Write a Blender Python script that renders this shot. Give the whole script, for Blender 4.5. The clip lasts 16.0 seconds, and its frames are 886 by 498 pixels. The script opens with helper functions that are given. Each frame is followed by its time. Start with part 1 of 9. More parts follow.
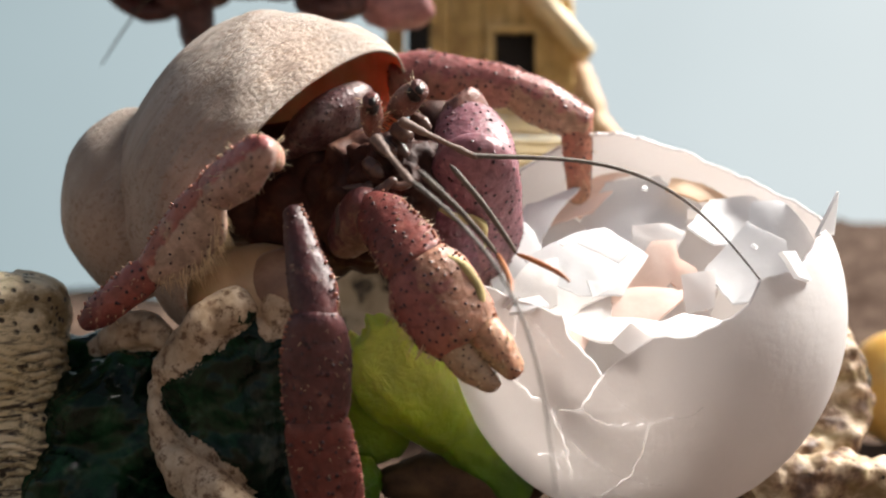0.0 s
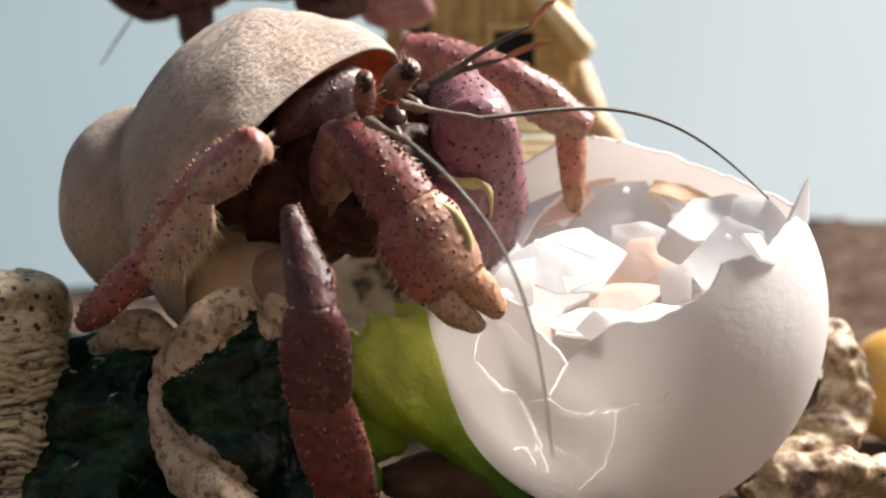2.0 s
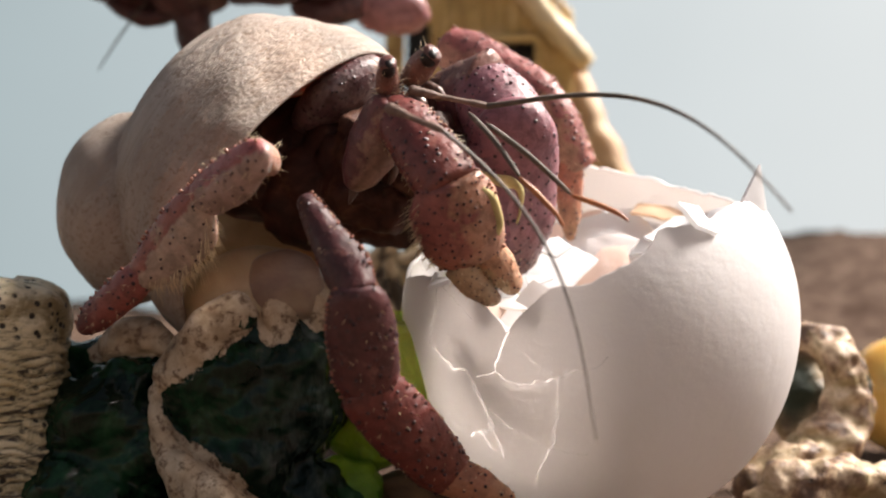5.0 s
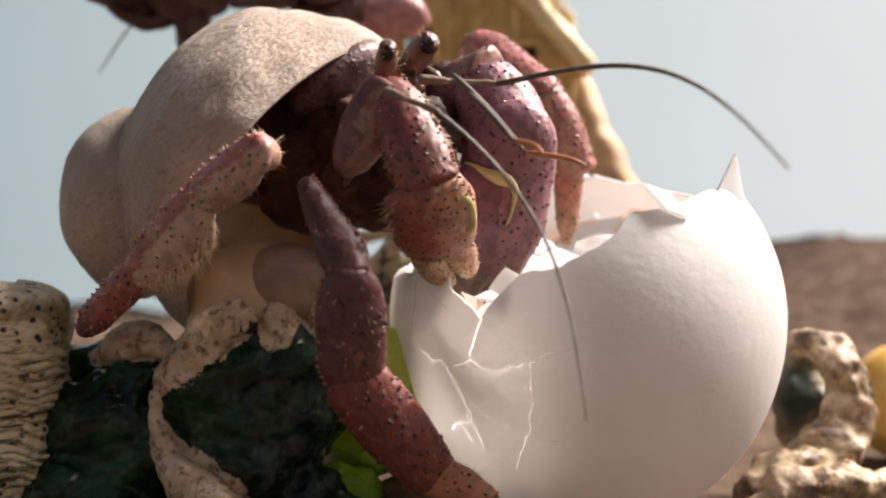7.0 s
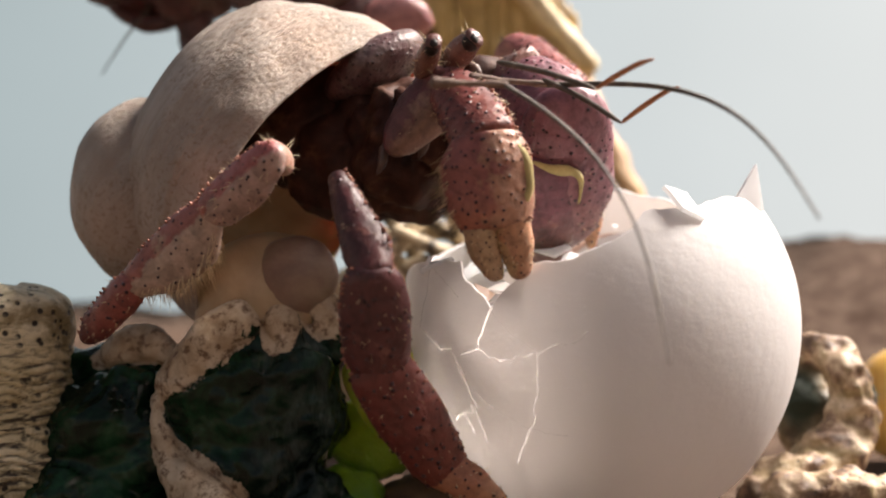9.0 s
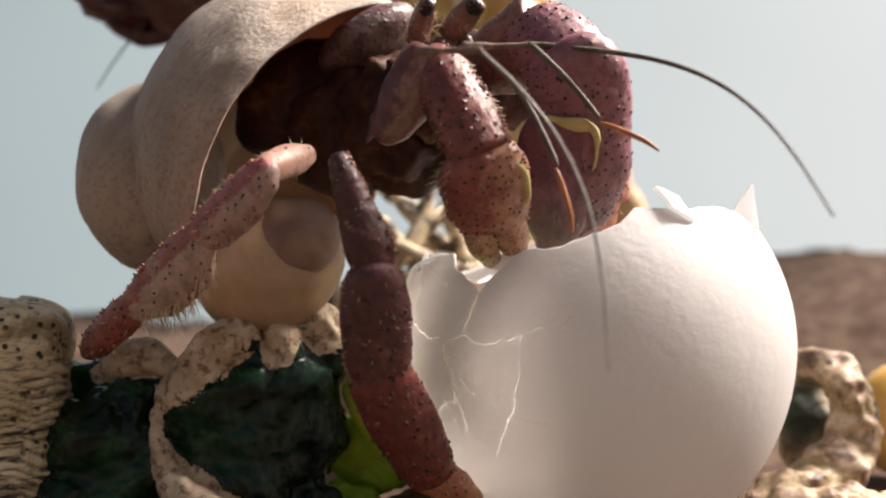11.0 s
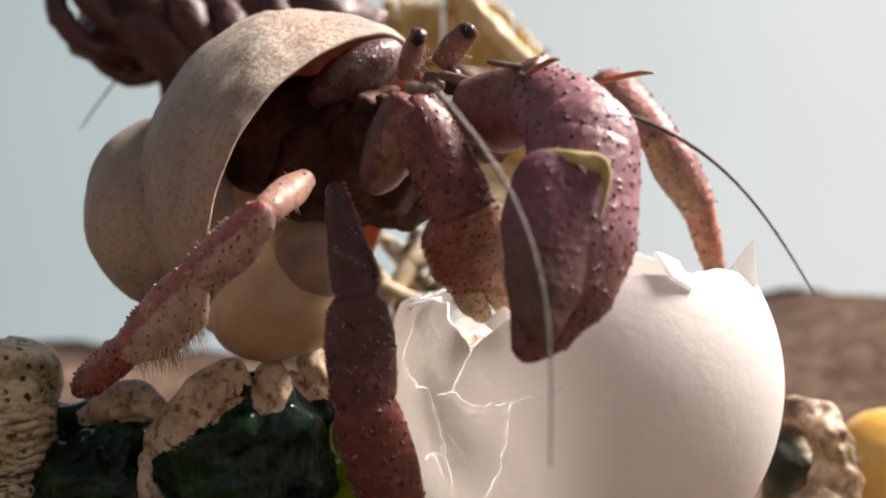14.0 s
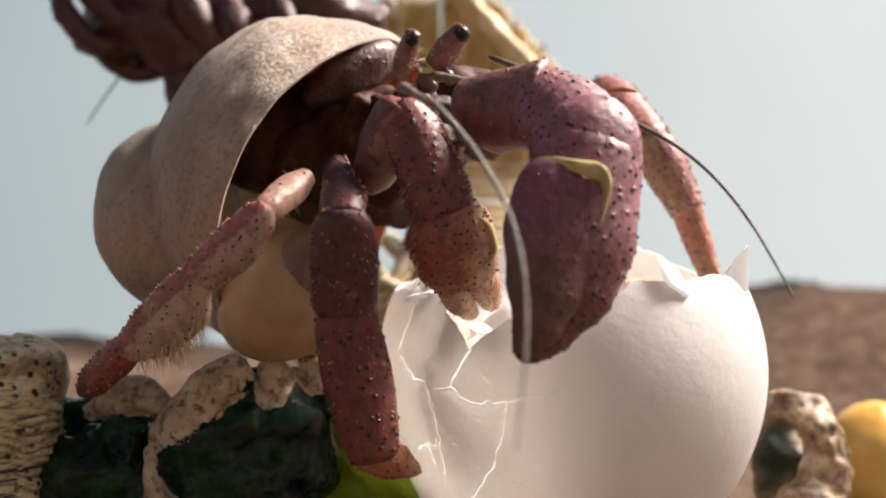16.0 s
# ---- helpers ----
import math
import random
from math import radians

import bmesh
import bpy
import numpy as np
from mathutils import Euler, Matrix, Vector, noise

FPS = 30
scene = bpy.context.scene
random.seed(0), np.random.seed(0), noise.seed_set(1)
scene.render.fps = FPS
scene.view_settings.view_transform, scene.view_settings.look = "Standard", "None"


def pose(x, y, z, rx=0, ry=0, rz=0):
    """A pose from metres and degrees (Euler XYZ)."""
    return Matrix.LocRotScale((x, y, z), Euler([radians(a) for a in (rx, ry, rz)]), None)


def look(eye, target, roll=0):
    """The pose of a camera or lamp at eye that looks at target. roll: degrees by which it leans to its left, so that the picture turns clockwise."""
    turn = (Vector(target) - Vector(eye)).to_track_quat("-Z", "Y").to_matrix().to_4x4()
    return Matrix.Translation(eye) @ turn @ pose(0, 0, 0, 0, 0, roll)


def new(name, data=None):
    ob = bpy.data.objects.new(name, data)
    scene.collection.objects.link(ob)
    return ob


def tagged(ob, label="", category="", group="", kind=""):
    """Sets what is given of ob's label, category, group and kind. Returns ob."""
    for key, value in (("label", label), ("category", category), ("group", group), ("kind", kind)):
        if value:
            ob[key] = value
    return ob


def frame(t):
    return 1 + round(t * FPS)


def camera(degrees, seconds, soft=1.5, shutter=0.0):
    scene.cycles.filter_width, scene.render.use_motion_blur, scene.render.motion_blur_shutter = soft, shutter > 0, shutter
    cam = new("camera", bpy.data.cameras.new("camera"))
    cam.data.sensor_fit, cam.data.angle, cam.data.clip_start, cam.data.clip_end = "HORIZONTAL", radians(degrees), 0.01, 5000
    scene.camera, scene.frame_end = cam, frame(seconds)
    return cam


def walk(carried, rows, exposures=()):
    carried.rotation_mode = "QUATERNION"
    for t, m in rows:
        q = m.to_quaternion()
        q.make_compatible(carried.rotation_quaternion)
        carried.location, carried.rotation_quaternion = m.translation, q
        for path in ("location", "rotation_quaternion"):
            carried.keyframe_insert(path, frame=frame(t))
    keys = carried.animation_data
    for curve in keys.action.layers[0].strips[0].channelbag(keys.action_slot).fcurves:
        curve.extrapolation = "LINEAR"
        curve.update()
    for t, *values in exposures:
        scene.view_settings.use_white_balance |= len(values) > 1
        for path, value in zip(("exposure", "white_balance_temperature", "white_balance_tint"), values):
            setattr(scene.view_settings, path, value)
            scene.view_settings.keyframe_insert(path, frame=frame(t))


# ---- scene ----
cam = camera(50, 16.0, soft=2.1)
cam.data.dof.use_dof = True
cam.data.dof.focus_distance = 0.095
cam.data.dof.aperture_fstop = 22.0
walk(cam, [
    (0, pose(0.00000, -0.10000, 0.05000, 90.00, -0.00, 0.00)),
    (0.5, pose(-0.00001, -0.10006, 0.04999, 89.91, 0.01, 0.01)),
    (1, pose(-0.00004, -0.10011, 0.04996, 89.88, 0.00, 0.01)),
    (1.5, pose(0.00008, -0.10014, 0.04995, 89.89, 0.03, 0.06)),
    (2, pose(-0.00018, -0.09998, 0.04993, 89.93, 0.01, -0.07)),
    (2.5, pose(-0.00013, -0.10013, 0.04987, 90.00, 0.03, -0.06)),
    (3, pose(-0.00010, -0.10012, 0.04945, 90.28, 0.03, -0.06)),
    (3.5, pose(-0.00012, -0.10014, 0.04927, 90.43, 0.08, -0.08)),
    (4, pose(-0.00014, -0.10013, 0.04920, 90.53, 0.13, -0.06)),
    (6.5, pose(-0.00007, -0.10009, 0.04908, 91.07, -0.03, 0.08)),
    (7, pose(0.00001, -0.10008, 0.04946, 90.94, -0.10, 0.10)),
    (7.5, pose(0.00009, -0.10003, 0.04966, 90.87, -0.13, 0.13)),
    (8, pose(-0.00008, -0.10001, 0.04936, 91.09, -0.17, 0.08)),
    (8.5, pose(0.00001, -0.10000, 0.04918, 91.25, -0.10, 0.18)),
    (9, pose(0.00010, -0.09984, 0.04997, 90.89, -0.21, 0.30)),
    (11.5, pose(0.00019, -0.09982, 0.05060, 91.99, -0.44, 0.32)),
    (12, pose(-0.00118, -0.10055, 0.05102, 92.54, -0.56, 0.09)),
    (12.5, pose(-0.00167, -0.10066, 0.05083, 93.01, -0.67, -0.47)),
    (13, pose(-0.00217, -0.10042, 0.05160, 93.21, -0.91, -0.97)),
    (13.5, pose(-0.00210, -0.10037, 0.05181, 93.41, -1.05, -1.18)),
    (14, pose(-0.00226, -0.10054, 0.05214, 93.39, -1.28, -1.40)),
    (14.5, pose(-0.00247, -0.10065, 0.05219, 93.20, -1.25, -1.46)),
    (15, pose(-0.00211, -0.10156, 0.05242, 93.15, -1.30, -1.42)),
    (15.5, pose(-0.00169, -0.10284, 0.05264, 93.05, -1.25, -1.25)),
    (16, pose(-0.00230, -0.10287, 0.05273, 92.89, -1.19, -1.51)),
], exposures=[(0, 0.36, 6800, 10), (6.5, 0.36, 7150, 15), (16, 0.36, 7250, 15)])

# ---- world and light ----
world = bpy.data.worlds.new("tank_light")
scene.world = world
world.use_nodes = True
wn = world.node_tree.nodes
sky = wn.new("ShaderNodeTexSky")
sky.sky_type = "NISHITA"
sky.sun_disc = False
sky.sun_elevation = radians(48)
sky.sun_rotation = radians(90)
wn["Background"].inputs[1].default_value = 0.088
warm = wn.new("ShaderNodeMix")
warm.data_type, warm.blend_type = "RGBA", "MULTIPLY"
warm.inputs[0].default_value = 1.0
warm.inputs[7].default_value = (1.0, 0.80, 0.64, 1)
world.node_tree.links.new(sky.outputs[0], warm.inputs[6])
world.node_tree.links.new(warm.outputs[2], wn["Background"].inputs[0])

sun = new("sun", bpy.data.lights.new("sun", "SUN"))
sun.data.energy = 9.4
sun.data.angle = radians(20)
sun.data.color = (1.0, 0.985, 0.965)
sun.matrix_basis = look((0.62, 0.19, 0.76), (0, 0, 0))

MM = 0.001


# ---- materials ----
def material(name, rough=0.5, metal=0.0, sss=0.0, sss_radius=(1, 0.4, 0.25), sss_scale=0.001, spec=0.5, coat=0.0):
    m = bpy.data.materials.new(name)
    m.use_nodes = True
    n, l = m.node_tree.nodes, m.node_tree.links
    b = n["Principled BSDF"]
    b.inputs["Roughness"].default_value = rough
    b.inputs["Metallic"].default_value = metal
    b.inputs["Specular IOR Level"].default_value = spec
    b.inputs["Subsurface Weight"].default_value = sss
    b.inputs["Subsurface Radius"].default_value = sss_radius
    b.inputs["Subsurface Scale"].default_value = sss_scale
    b.inputs["Coat Weight"].default_value = coat
    co = n.new("ShaderNodeTexCoord")
    return m, n, l, b, co.outputs["Object"]


def mapped(n, l, co, scale):
    mp = n.new("ShaderNodeMapping")
    mp.inputs["Scale"].default_value = scale
    l.new(co, mp.inputs["Vector"])
    return mp.outputs[0]


def noise_tex(n, l, co, scale, detail=6, rough=0.6, distort=0.0):
    t = n.new("ShaderNodeTexNoise")
    t.inputs["Scale"].default_value = scale
    t.inputs["Detail"].default_value = detail
    t.inputs["Roughness"].default_value = rough
    t.inputs["Distortion"].default_value = distort
    l.new(co, t.inputs["Vector"])
    return t.outputs["Fac"]


def voronoi(n, l, co, scale, feature="F1", random=1.0):
    t = n.new("ShaderNodeTexVoronoi")
    t.feature = feature
    t.inputs["Scale"].default_value = scale
    t.inputs["Randomness"].default_value = random
    l.new(co, t.inputs["Vector"])
    return t.outputs["Distance"]


def ramp(n, l, fac, stops):
    r = n.new("ShaderNodeValToRGB")
    e = r.color_ramp.elements
    while len(e) < len(stops):
        e.new(0.5)
    for i, (p, c) in enumerate(stops):
        e[i].position = p
        e[i].color = (*c, 1) if len(c) == 3 else c
    l.new(fac, r.inputs[0])
    return r.outputs[0]


def mix(n, l, fac, a, b, kind="MIX"):
    x = n.new("ShaderNodeMix")
    x.data_type = "RGBA"
    x.blend_type = kind
    for s, v in ((0, fac), (6, a), (7, b)):
        if isinstance(v, (int, float)):
            x.inputs[s].default_value = v
        elif isinstance(v, tuple):
            x.inputs[s].default_value = (*v, 1)
        else:
            l.new(v, x.inputs[s])
    return x.outputs[2]


def bump(n, l, b, height, strength=0.4, dist=0.0002, after=None):
    u = n.new("ShaderNodeBump")
    u.inputs["Strength"].default_value = strength
    u.inputs["Distance"].default_value = dist
    l.new(height, u.inputs["Height"])
    if after is not None:
        l.new(after, u.inputs["Normal"])
    l.new(u.outputs[0], b.inputs["Normal"])
    return u.outputs[0]


def cuticle(name, base, tip, length, dot_scale=850, dot=0.18, rough=0.40, pale=(0.42, 0.20, 0.15), pale_at=0.66, sss=0.22, face=None, keep=0.55):
    """Crab cuticle: two pigments along the segment, pale patches, dark tubercles with bright tips."""
    m, n, l, b, co = material(name, rough, sss=sss, sss_radius=(1, 0.35, 0.25), sss_scale=0.0006, spec=0.5)
    sep = n.new("ShaderNodeSeparateXYZ")
    l.new(co, sep.inputs[0])
    along = n.new("ShaderNodeMapRange")
    along.inputs[2].default_value = length
    l.new(sep.outputs[0], along.inputs[0])
    body = ramp(n, l, along.outputs[0], [(0.0, base), (keep, base), (min(1.0, keep + 0.42), tip)])
    big = noise_tex(n, l, co, 260, 4, 0.6, 0.4)
    fine = noise_tex(n, l, co, 1900, 6, 0.7)
    body = mix(n, l, ramp(n, l, big, [(pale_at, (0, 0, 0)), (pale_at + 0.14, (0.7, 0.7, 0.7))]), body, pale)
    if face:
        side, tone, wide = face
        rim = n.new("ShaderNodeMapRange")
        rim.inputs[1].default_value = -wide * side * 0.001
        rim.inputs[2].default_value = wide * side * 0.001
        l.new(sep.outputs[1], rim.inputs[0])
        both = n.new("ShaderNodeMath")
        both.operation = "MULTIPLY_ADD"
        both.inputs[1].default_value = 0.9
        l.new(noise_tex(n, l, co, 420, 5, 0.6, 0.3), both.inputs[0])
        l.new(rim.outputs[0], both.inputs[2])
        body = mix(n, l, ramp(n, l, both.outputs[0], [(0.88, (0, 0, 0)), (1.25, (0.85, 0.85, 0.85))]), body, tone)
    blotch = noise_tex(n, l, co, 700, 5, 0.6, 0.6)
    body = mix(n, l, ramp(n, l, blotch, [(0.34, (0.66, 0.62, 0.64)), (0.66, (1.2, 1.16, 1.16))]), (0, 0, 0), body)
    body = mix(n, l, ramp(n, l, fine, [(0.35, (0.82, 0.80, 0.80)), (0.7, (1.12, 1.10, 1.10))]), (0, 0, 0), body)
    v = voronoi(n, l, co, dot_scale, random=0.8)
    spots = ramp(n, l, v, [(dot * 0.62, (1, 1, 1)), (dot * 1.2, (0, 0, 0))])
    body = mix(n, l, spots, body, (0.022, 0.008, 0.012))
    l.new(body, b.inputs["Base Color"])
    grain = bump(n, l, b, fine, 0.35, 0.00012)
    grain = bump(n, l, b, blotch, 0.45, 0.0004, grain)
    grain = bump(n, l, b, ramp(n, l, v, [(0.0, (1, 1, 1)), (0.55, (0, 0, 0))]), 0.35, 0.0002, grain)
    bump(n, l, b, spots, 0.7, 0.00025, grain)
    l.new(ramp(n, l, blotch, [(0.3, (rough + 0.14,) * 3), (0.7, (rough - 0.06,) * 3)]), b.inputs["Roughness"])
    return m


def simple(name, stops, scale=400, rough=0.5, bump_scale=2500, strength=0.3, **kw):
    m, n, l, b, co = material(name, rough, **kw)
    f = noise_tex(n, l, co, scale, 7, 0.62, 0.3)
    l.new(ramp(n, l, f, stops), b.inputs["Base Color"])
    bump(n, l, b, noise_tex(n, l, co, bump_scale, 6, 0.65), strength, 0.00015)
    return m


def snail_outer(growth):
    m, n, l, b, co = material("worn_shell", 0.62, sss=0.05, sss_scale=0.001)
    f = noise_tex(n, l, co, 110, 8, 0.65, 0.5)
    base = ramp(n, l, f, [(0.3, (0.30, 0.238, 0.195)), (0.5, (0.405, 0.335, 0.285)), (0.72, (0.51, 0.435, 0.385))])
    dot = n.new("ShaderNodeVectorMath")
    dot.operation = "DOT_PRODUCT"
    dot.inputs[1].default_value = growth
    l.new(co, dot.inputs[0])
    lift = n.new("ShaderNodeVectorMath")
    lift.operation = "SCALE"
    lift.inputs[0].default_value = growth
    l.new(dot.outputs["Value"], lift.inputs["Scale"])
    flat = n.new("ShaderNodeVectorMath")
    flat.operation = "MULTIPLY_ADD"
    flat.inputs[1].default_value = (14, 14, 14)
    l.new(lift.outputs[0], flat.inputs[0])
    l.new(co, flat.inputs[2])
    lines = noise_tex(n, l, flat.outputs[0], 75, 5, 0.65, 0.2)
    base = mix(n, l, ramp(n, l, lines, [(0.38, (0.5, 0.5, 0.5)), (0.54, (0, 0, 0))]), base, (0.34, 0.26, 0.20))
    pit = noise_tex(n, l, co, 1500, 6, 0.7)
    stain = noise_tex(n, l, co, 55, 4, 0.5)
    specks = mix(n, l, ramp(n, l, stain, [(0.42, (0, 0, 0)), (0.56, (0.9, 0.9, 0.9))]), (0, 0, 0), ramp(n, l, pit, [(0.40, (0.9, 0.9, 0.9)), (0.47, (0, 0, 0))]))
    base = mix(n, l, specks, base, (0.26, 0.18, 0.125))
    base = mix(n, l, ramp(n, l, stain, [(0.55, (0, 0, 0)), (0.75, (0.5, 0.5, 0.5))]), base, (0.62, 0.42, 0.30))
    l.new(base, b.inputs["Base Color"])
    g = bump(n, l, b, lines, 0.6, 0.0008)
    g = bump(n, l, b, noise_tex(n, l, co, 420, 6, 0.65), 0.5, 0.0006, g)
    bump(n, l, b, pit, 0.8, 0.0005, g)
    return m


def eggshell(name, tint, through_light=0.4, glow=(0.98, 0.935, 0.905), cracked=False):
    """Thin shell that lets light through; the open cracks are gaps spanned by torn membrane."""
    m, n, l, b, co = material(name, 0.5, spec=0.4)
    f = noise_tex(n, l, co, 180, 4, 0.5)
    l.new(ramp(n, l, f, [(0.3, tuple(c * 0.97 for c in tint)), (0.7, tint)]), b.inputs["Base Color"])
    h = noise_tex(n, l, co, 700, 5, 0.55)
    g = bump(n, l, b, h, 0.22, 0.0004)
    bump(n, l, b, noise_tex(n, l, co, 5200, 3, 0.5), 0.15, 0.0001, g)
    tr = n.new("ShaderNodeBsdfTranslucent")
    tr.inputs[0].default_value = (*glow, 1)
    mx = n.new("ShaderNodeMixShader")
    mx.inputs[0].default_value = through_light
    l.new(b.outputs[0], mx.inputs[1])
    l.new(tr.outputs[0], mx.inputs[2])
    last = mx.outputs[0]
    if cracked:
        gap = n.new("ShaderNodeBsdfTransparent")
        film = n.new("ShaderNodeMixShader")
        film.inputs[0].default_value = 0.35
        l.new(gap.outputs[0], film.inputs[1])
        l.new(tr.outputs[0], film.inputs[2])
        slit = n.new("ShaderNodeMixShader")
        l.new(ramp(n, l, attribute(n, "crack"), [(0.48, (0, 0, 0)), (0.53, (1, 1, 1))]), slit.inputs[0])
        l.new(last, slit.inputs[1])
        l.new(film.outputs[0], slit.inputs[2])
        last = slit.outputs[0]
    l.new(last, n["Material Output"].inputs[0])
    return m


def stained_stone(name, layered, green=""):
    m, n, l, b, co = material(name, 0.55)
    f = noise_tex(n, l, co, 120 if layered else 230, 7, 0.68)
    base = ramp(n, l, f, [(0.3, (0.50, 0.39, 0.20)), (0.5, (0.72, 0.60, 0.38)), (0.7, (0.84, 0.75, 0.57))] if layered else [(0.40, (0.10, 0.055, 0.035)), (0.47, (0.26, 0.16, 0.10)), (0.54, (0.50, 0.37, 0.24)), (0.66, (0.66, 0.53, 0.40))])
    moss = noise_tex(n, l, co, 210, 6, 0.7, 0.6)
    base = mix(n, l, ramp(n, l, moss, [(0.47, (0, 0, 0)), (0.62, (0.85, 0.85, 0.85))]), base, (0.22, 0.155, 0.06))
    if layered:
        # Streaky stain, strengthened downward to paint in the shade low on the stump.
        g2 = noise_tex(n, l, mapped(n, l, co, (0.45, 0.45, 2.4)), 560, 7, 0.65, 0.6)
        stain_shade = ramp(n, l, g2, [(0.38, (1, 1, 1)), (0.48, (0, 0, 0))])
        sep = n.new("ShaderNodeSeparateXYZ")
        l.new(co, sep.inputs[0])
        rng = n.new("ShaderNodeMapRange")
        rng.inputs[1].default_value = 0.005
        rng.inputs[2].default_value = -0.004
        l.new(sep.outputs[2], rng.inputs[0])
        stain_shade = mix(n, l, rng.outputs[0], (0, 0, 0), stain_shade)
        base = mix(n, l, stain_shade, base, (0.045, 0.03, 0.018))
        hgt = g2
    else:
        hgt = moss
    pit = voronoi(n, l, co, 900 if layered else 640)
    holes = ramp(n, l, pit, [(0.24, (1, 1, 1)), (0.34, (0, 0, 0))] if layered else [(0.10, (1, 1, 1)), (0.18, (0, 0, 0))])
    holes = mix(n, l, ramp(n, l, noise_tex(n, l, co, 200, 3), [(0.44, (0, 0, 0)), (0.54, (1, 1, 1))]), (0, 0, 0), holes)
    base = mix(n, l, holes, base, (0.03, 0.02, 0.012))
    # Layered stone takes its painted groove darkness here, driftwood its green.
    if green:
        base = mix(n, l, attribute(n, green), base, (0.05, 0.032, 0.018) if layered else (0.02, 0.035, 0.022))
    l.new(base, b.inputs["Base Color"])
    g = bump(n, l, b, hgt, 0.6, 0.0006)
    g = bump(n, l, b, holes, 0.5, -0.0005, g)
    bump(n, l, b, noise_tex(n, l, co, 3000, 5, 0.7), 0.3, 0.0002, g)
    return m


def attribute(n, name):
    a = n.new("ShaderNodeAttribute")
    a.attribute_name = name
    return a.outputs["Fac"]


def glaze():
    """Dark green glaze, a grey sheen painted on the flank, worn to cream along the folds."""
    m, n, l, b, co = material("worn_green_glaze", 0.16, spec=0.22)
    f = noise_tex(n, l, co, 160, 7, 0.65, 0.5)
    green = ramp(n, l, f, [(0.3, (0.0012, 0.003, 0.002)), (0.48, (0.004, 0.015, 0.007)), (0.6, (0.011, 0.045, 0.019)), (0.78, (0.04, 0.10, 0.05))])
    grey = ramp(n, l, noise_tex(n, l, mapped(n, l, co, (1.6, 1, 0.5)), 260, 7, 0.7, 0.4), [(0.42, (0.004, 0.010, 0.008)), (0.6, (0.05, 0.07, 0.065)), (0.78, (0.20, 0.23, 0.22))])
    dark = mix(n, l, attribute(n, "flank"), green, grey)
    sp = noise_tex(n, l, co, 900, 6, 0.7)
    dark = mix(n, l, ramp(n, l, sp, [(0.70, (0, 0, 0)), (0.75, (0.5, 0.5, 0.5))]), dark, (0.22, 0.24, 0.20))
    cream = ramp(n, l, noise_tex(n, l, co, 300, 6, 0.6), [(0.3, (0.30, 0.20, 0.12)), (0.5, (0.52, 0.40, 0.28)), (0.7, (0.66, 0.55, 0.42))])
    spot = noise_tex(n, l, co, 800, 7, 0.75)
    cream = mix(n, l, ramp(n, l, spot, [(0.51, (0, 0, 0)), (0.60, (0.85, 0.85, 0.85))]), cream, (0.13, 0.065, 0.035))
    wear = noise_tex(n, l, co, 300, 9, 0.72, 0.5)
    total = n.new("ShaderNodeMath")
    total.operation = "ADD"
    l.new(attribute(n, "ridge"), total.inputs[0])
    l.new(wear, total.inputs[1])
    worn = ramp(n, l, total.outputs[0], [(0.97, (0, 0, 0)), (1.03, (1, 1, 1))])
    l.new(mix(n, l, worn, dark, cream), b.inputs["Base Color"])
    l.new(ramp(n, l, worn, [(0, (0.14, 0.14, 0.14)), (1, (0.6, 0.6, 0.6))]), b.inputs["Roughness"])
    g = bump(n, l, b, worn, 0.35, 0.0003)
    bump(n, l, b, noise_tex(n, l, mapped(n, l, co, (1.5, 1.5, 0.7)), 420, 6, 0.6), 0.22, 0.0004, g)
    return m


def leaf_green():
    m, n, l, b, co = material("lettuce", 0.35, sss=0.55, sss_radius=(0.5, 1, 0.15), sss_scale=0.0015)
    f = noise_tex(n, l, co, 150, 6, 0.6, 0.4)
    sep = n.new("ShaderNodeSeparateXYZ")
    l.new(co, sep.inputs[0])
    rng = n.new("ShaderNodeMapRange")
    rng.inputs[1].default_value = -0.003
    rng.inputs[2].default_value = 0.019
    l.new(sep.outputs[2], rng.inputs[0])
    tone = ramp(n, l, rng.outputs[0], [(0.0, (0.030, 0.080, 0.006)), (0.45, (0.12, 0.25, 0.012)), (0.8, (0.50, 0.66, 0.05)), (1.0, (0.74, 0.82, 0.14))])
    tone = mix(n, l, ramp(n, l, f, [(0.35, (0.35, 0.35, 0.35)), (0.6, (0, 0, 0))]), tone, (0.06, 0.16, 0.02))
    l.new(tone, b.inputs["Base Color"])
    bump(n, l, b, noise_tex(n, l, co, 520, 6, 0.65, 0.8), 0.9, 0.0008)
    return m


def plain(name, c, rough=0.5, spec=0.5, **kw):
    return simple(name, [(0.3, tuple(x * 0.82 for x in c)), (0.7, tuple(min(1, x * 1.12) for x in c))], 900, rough, spec=spec, **kw)


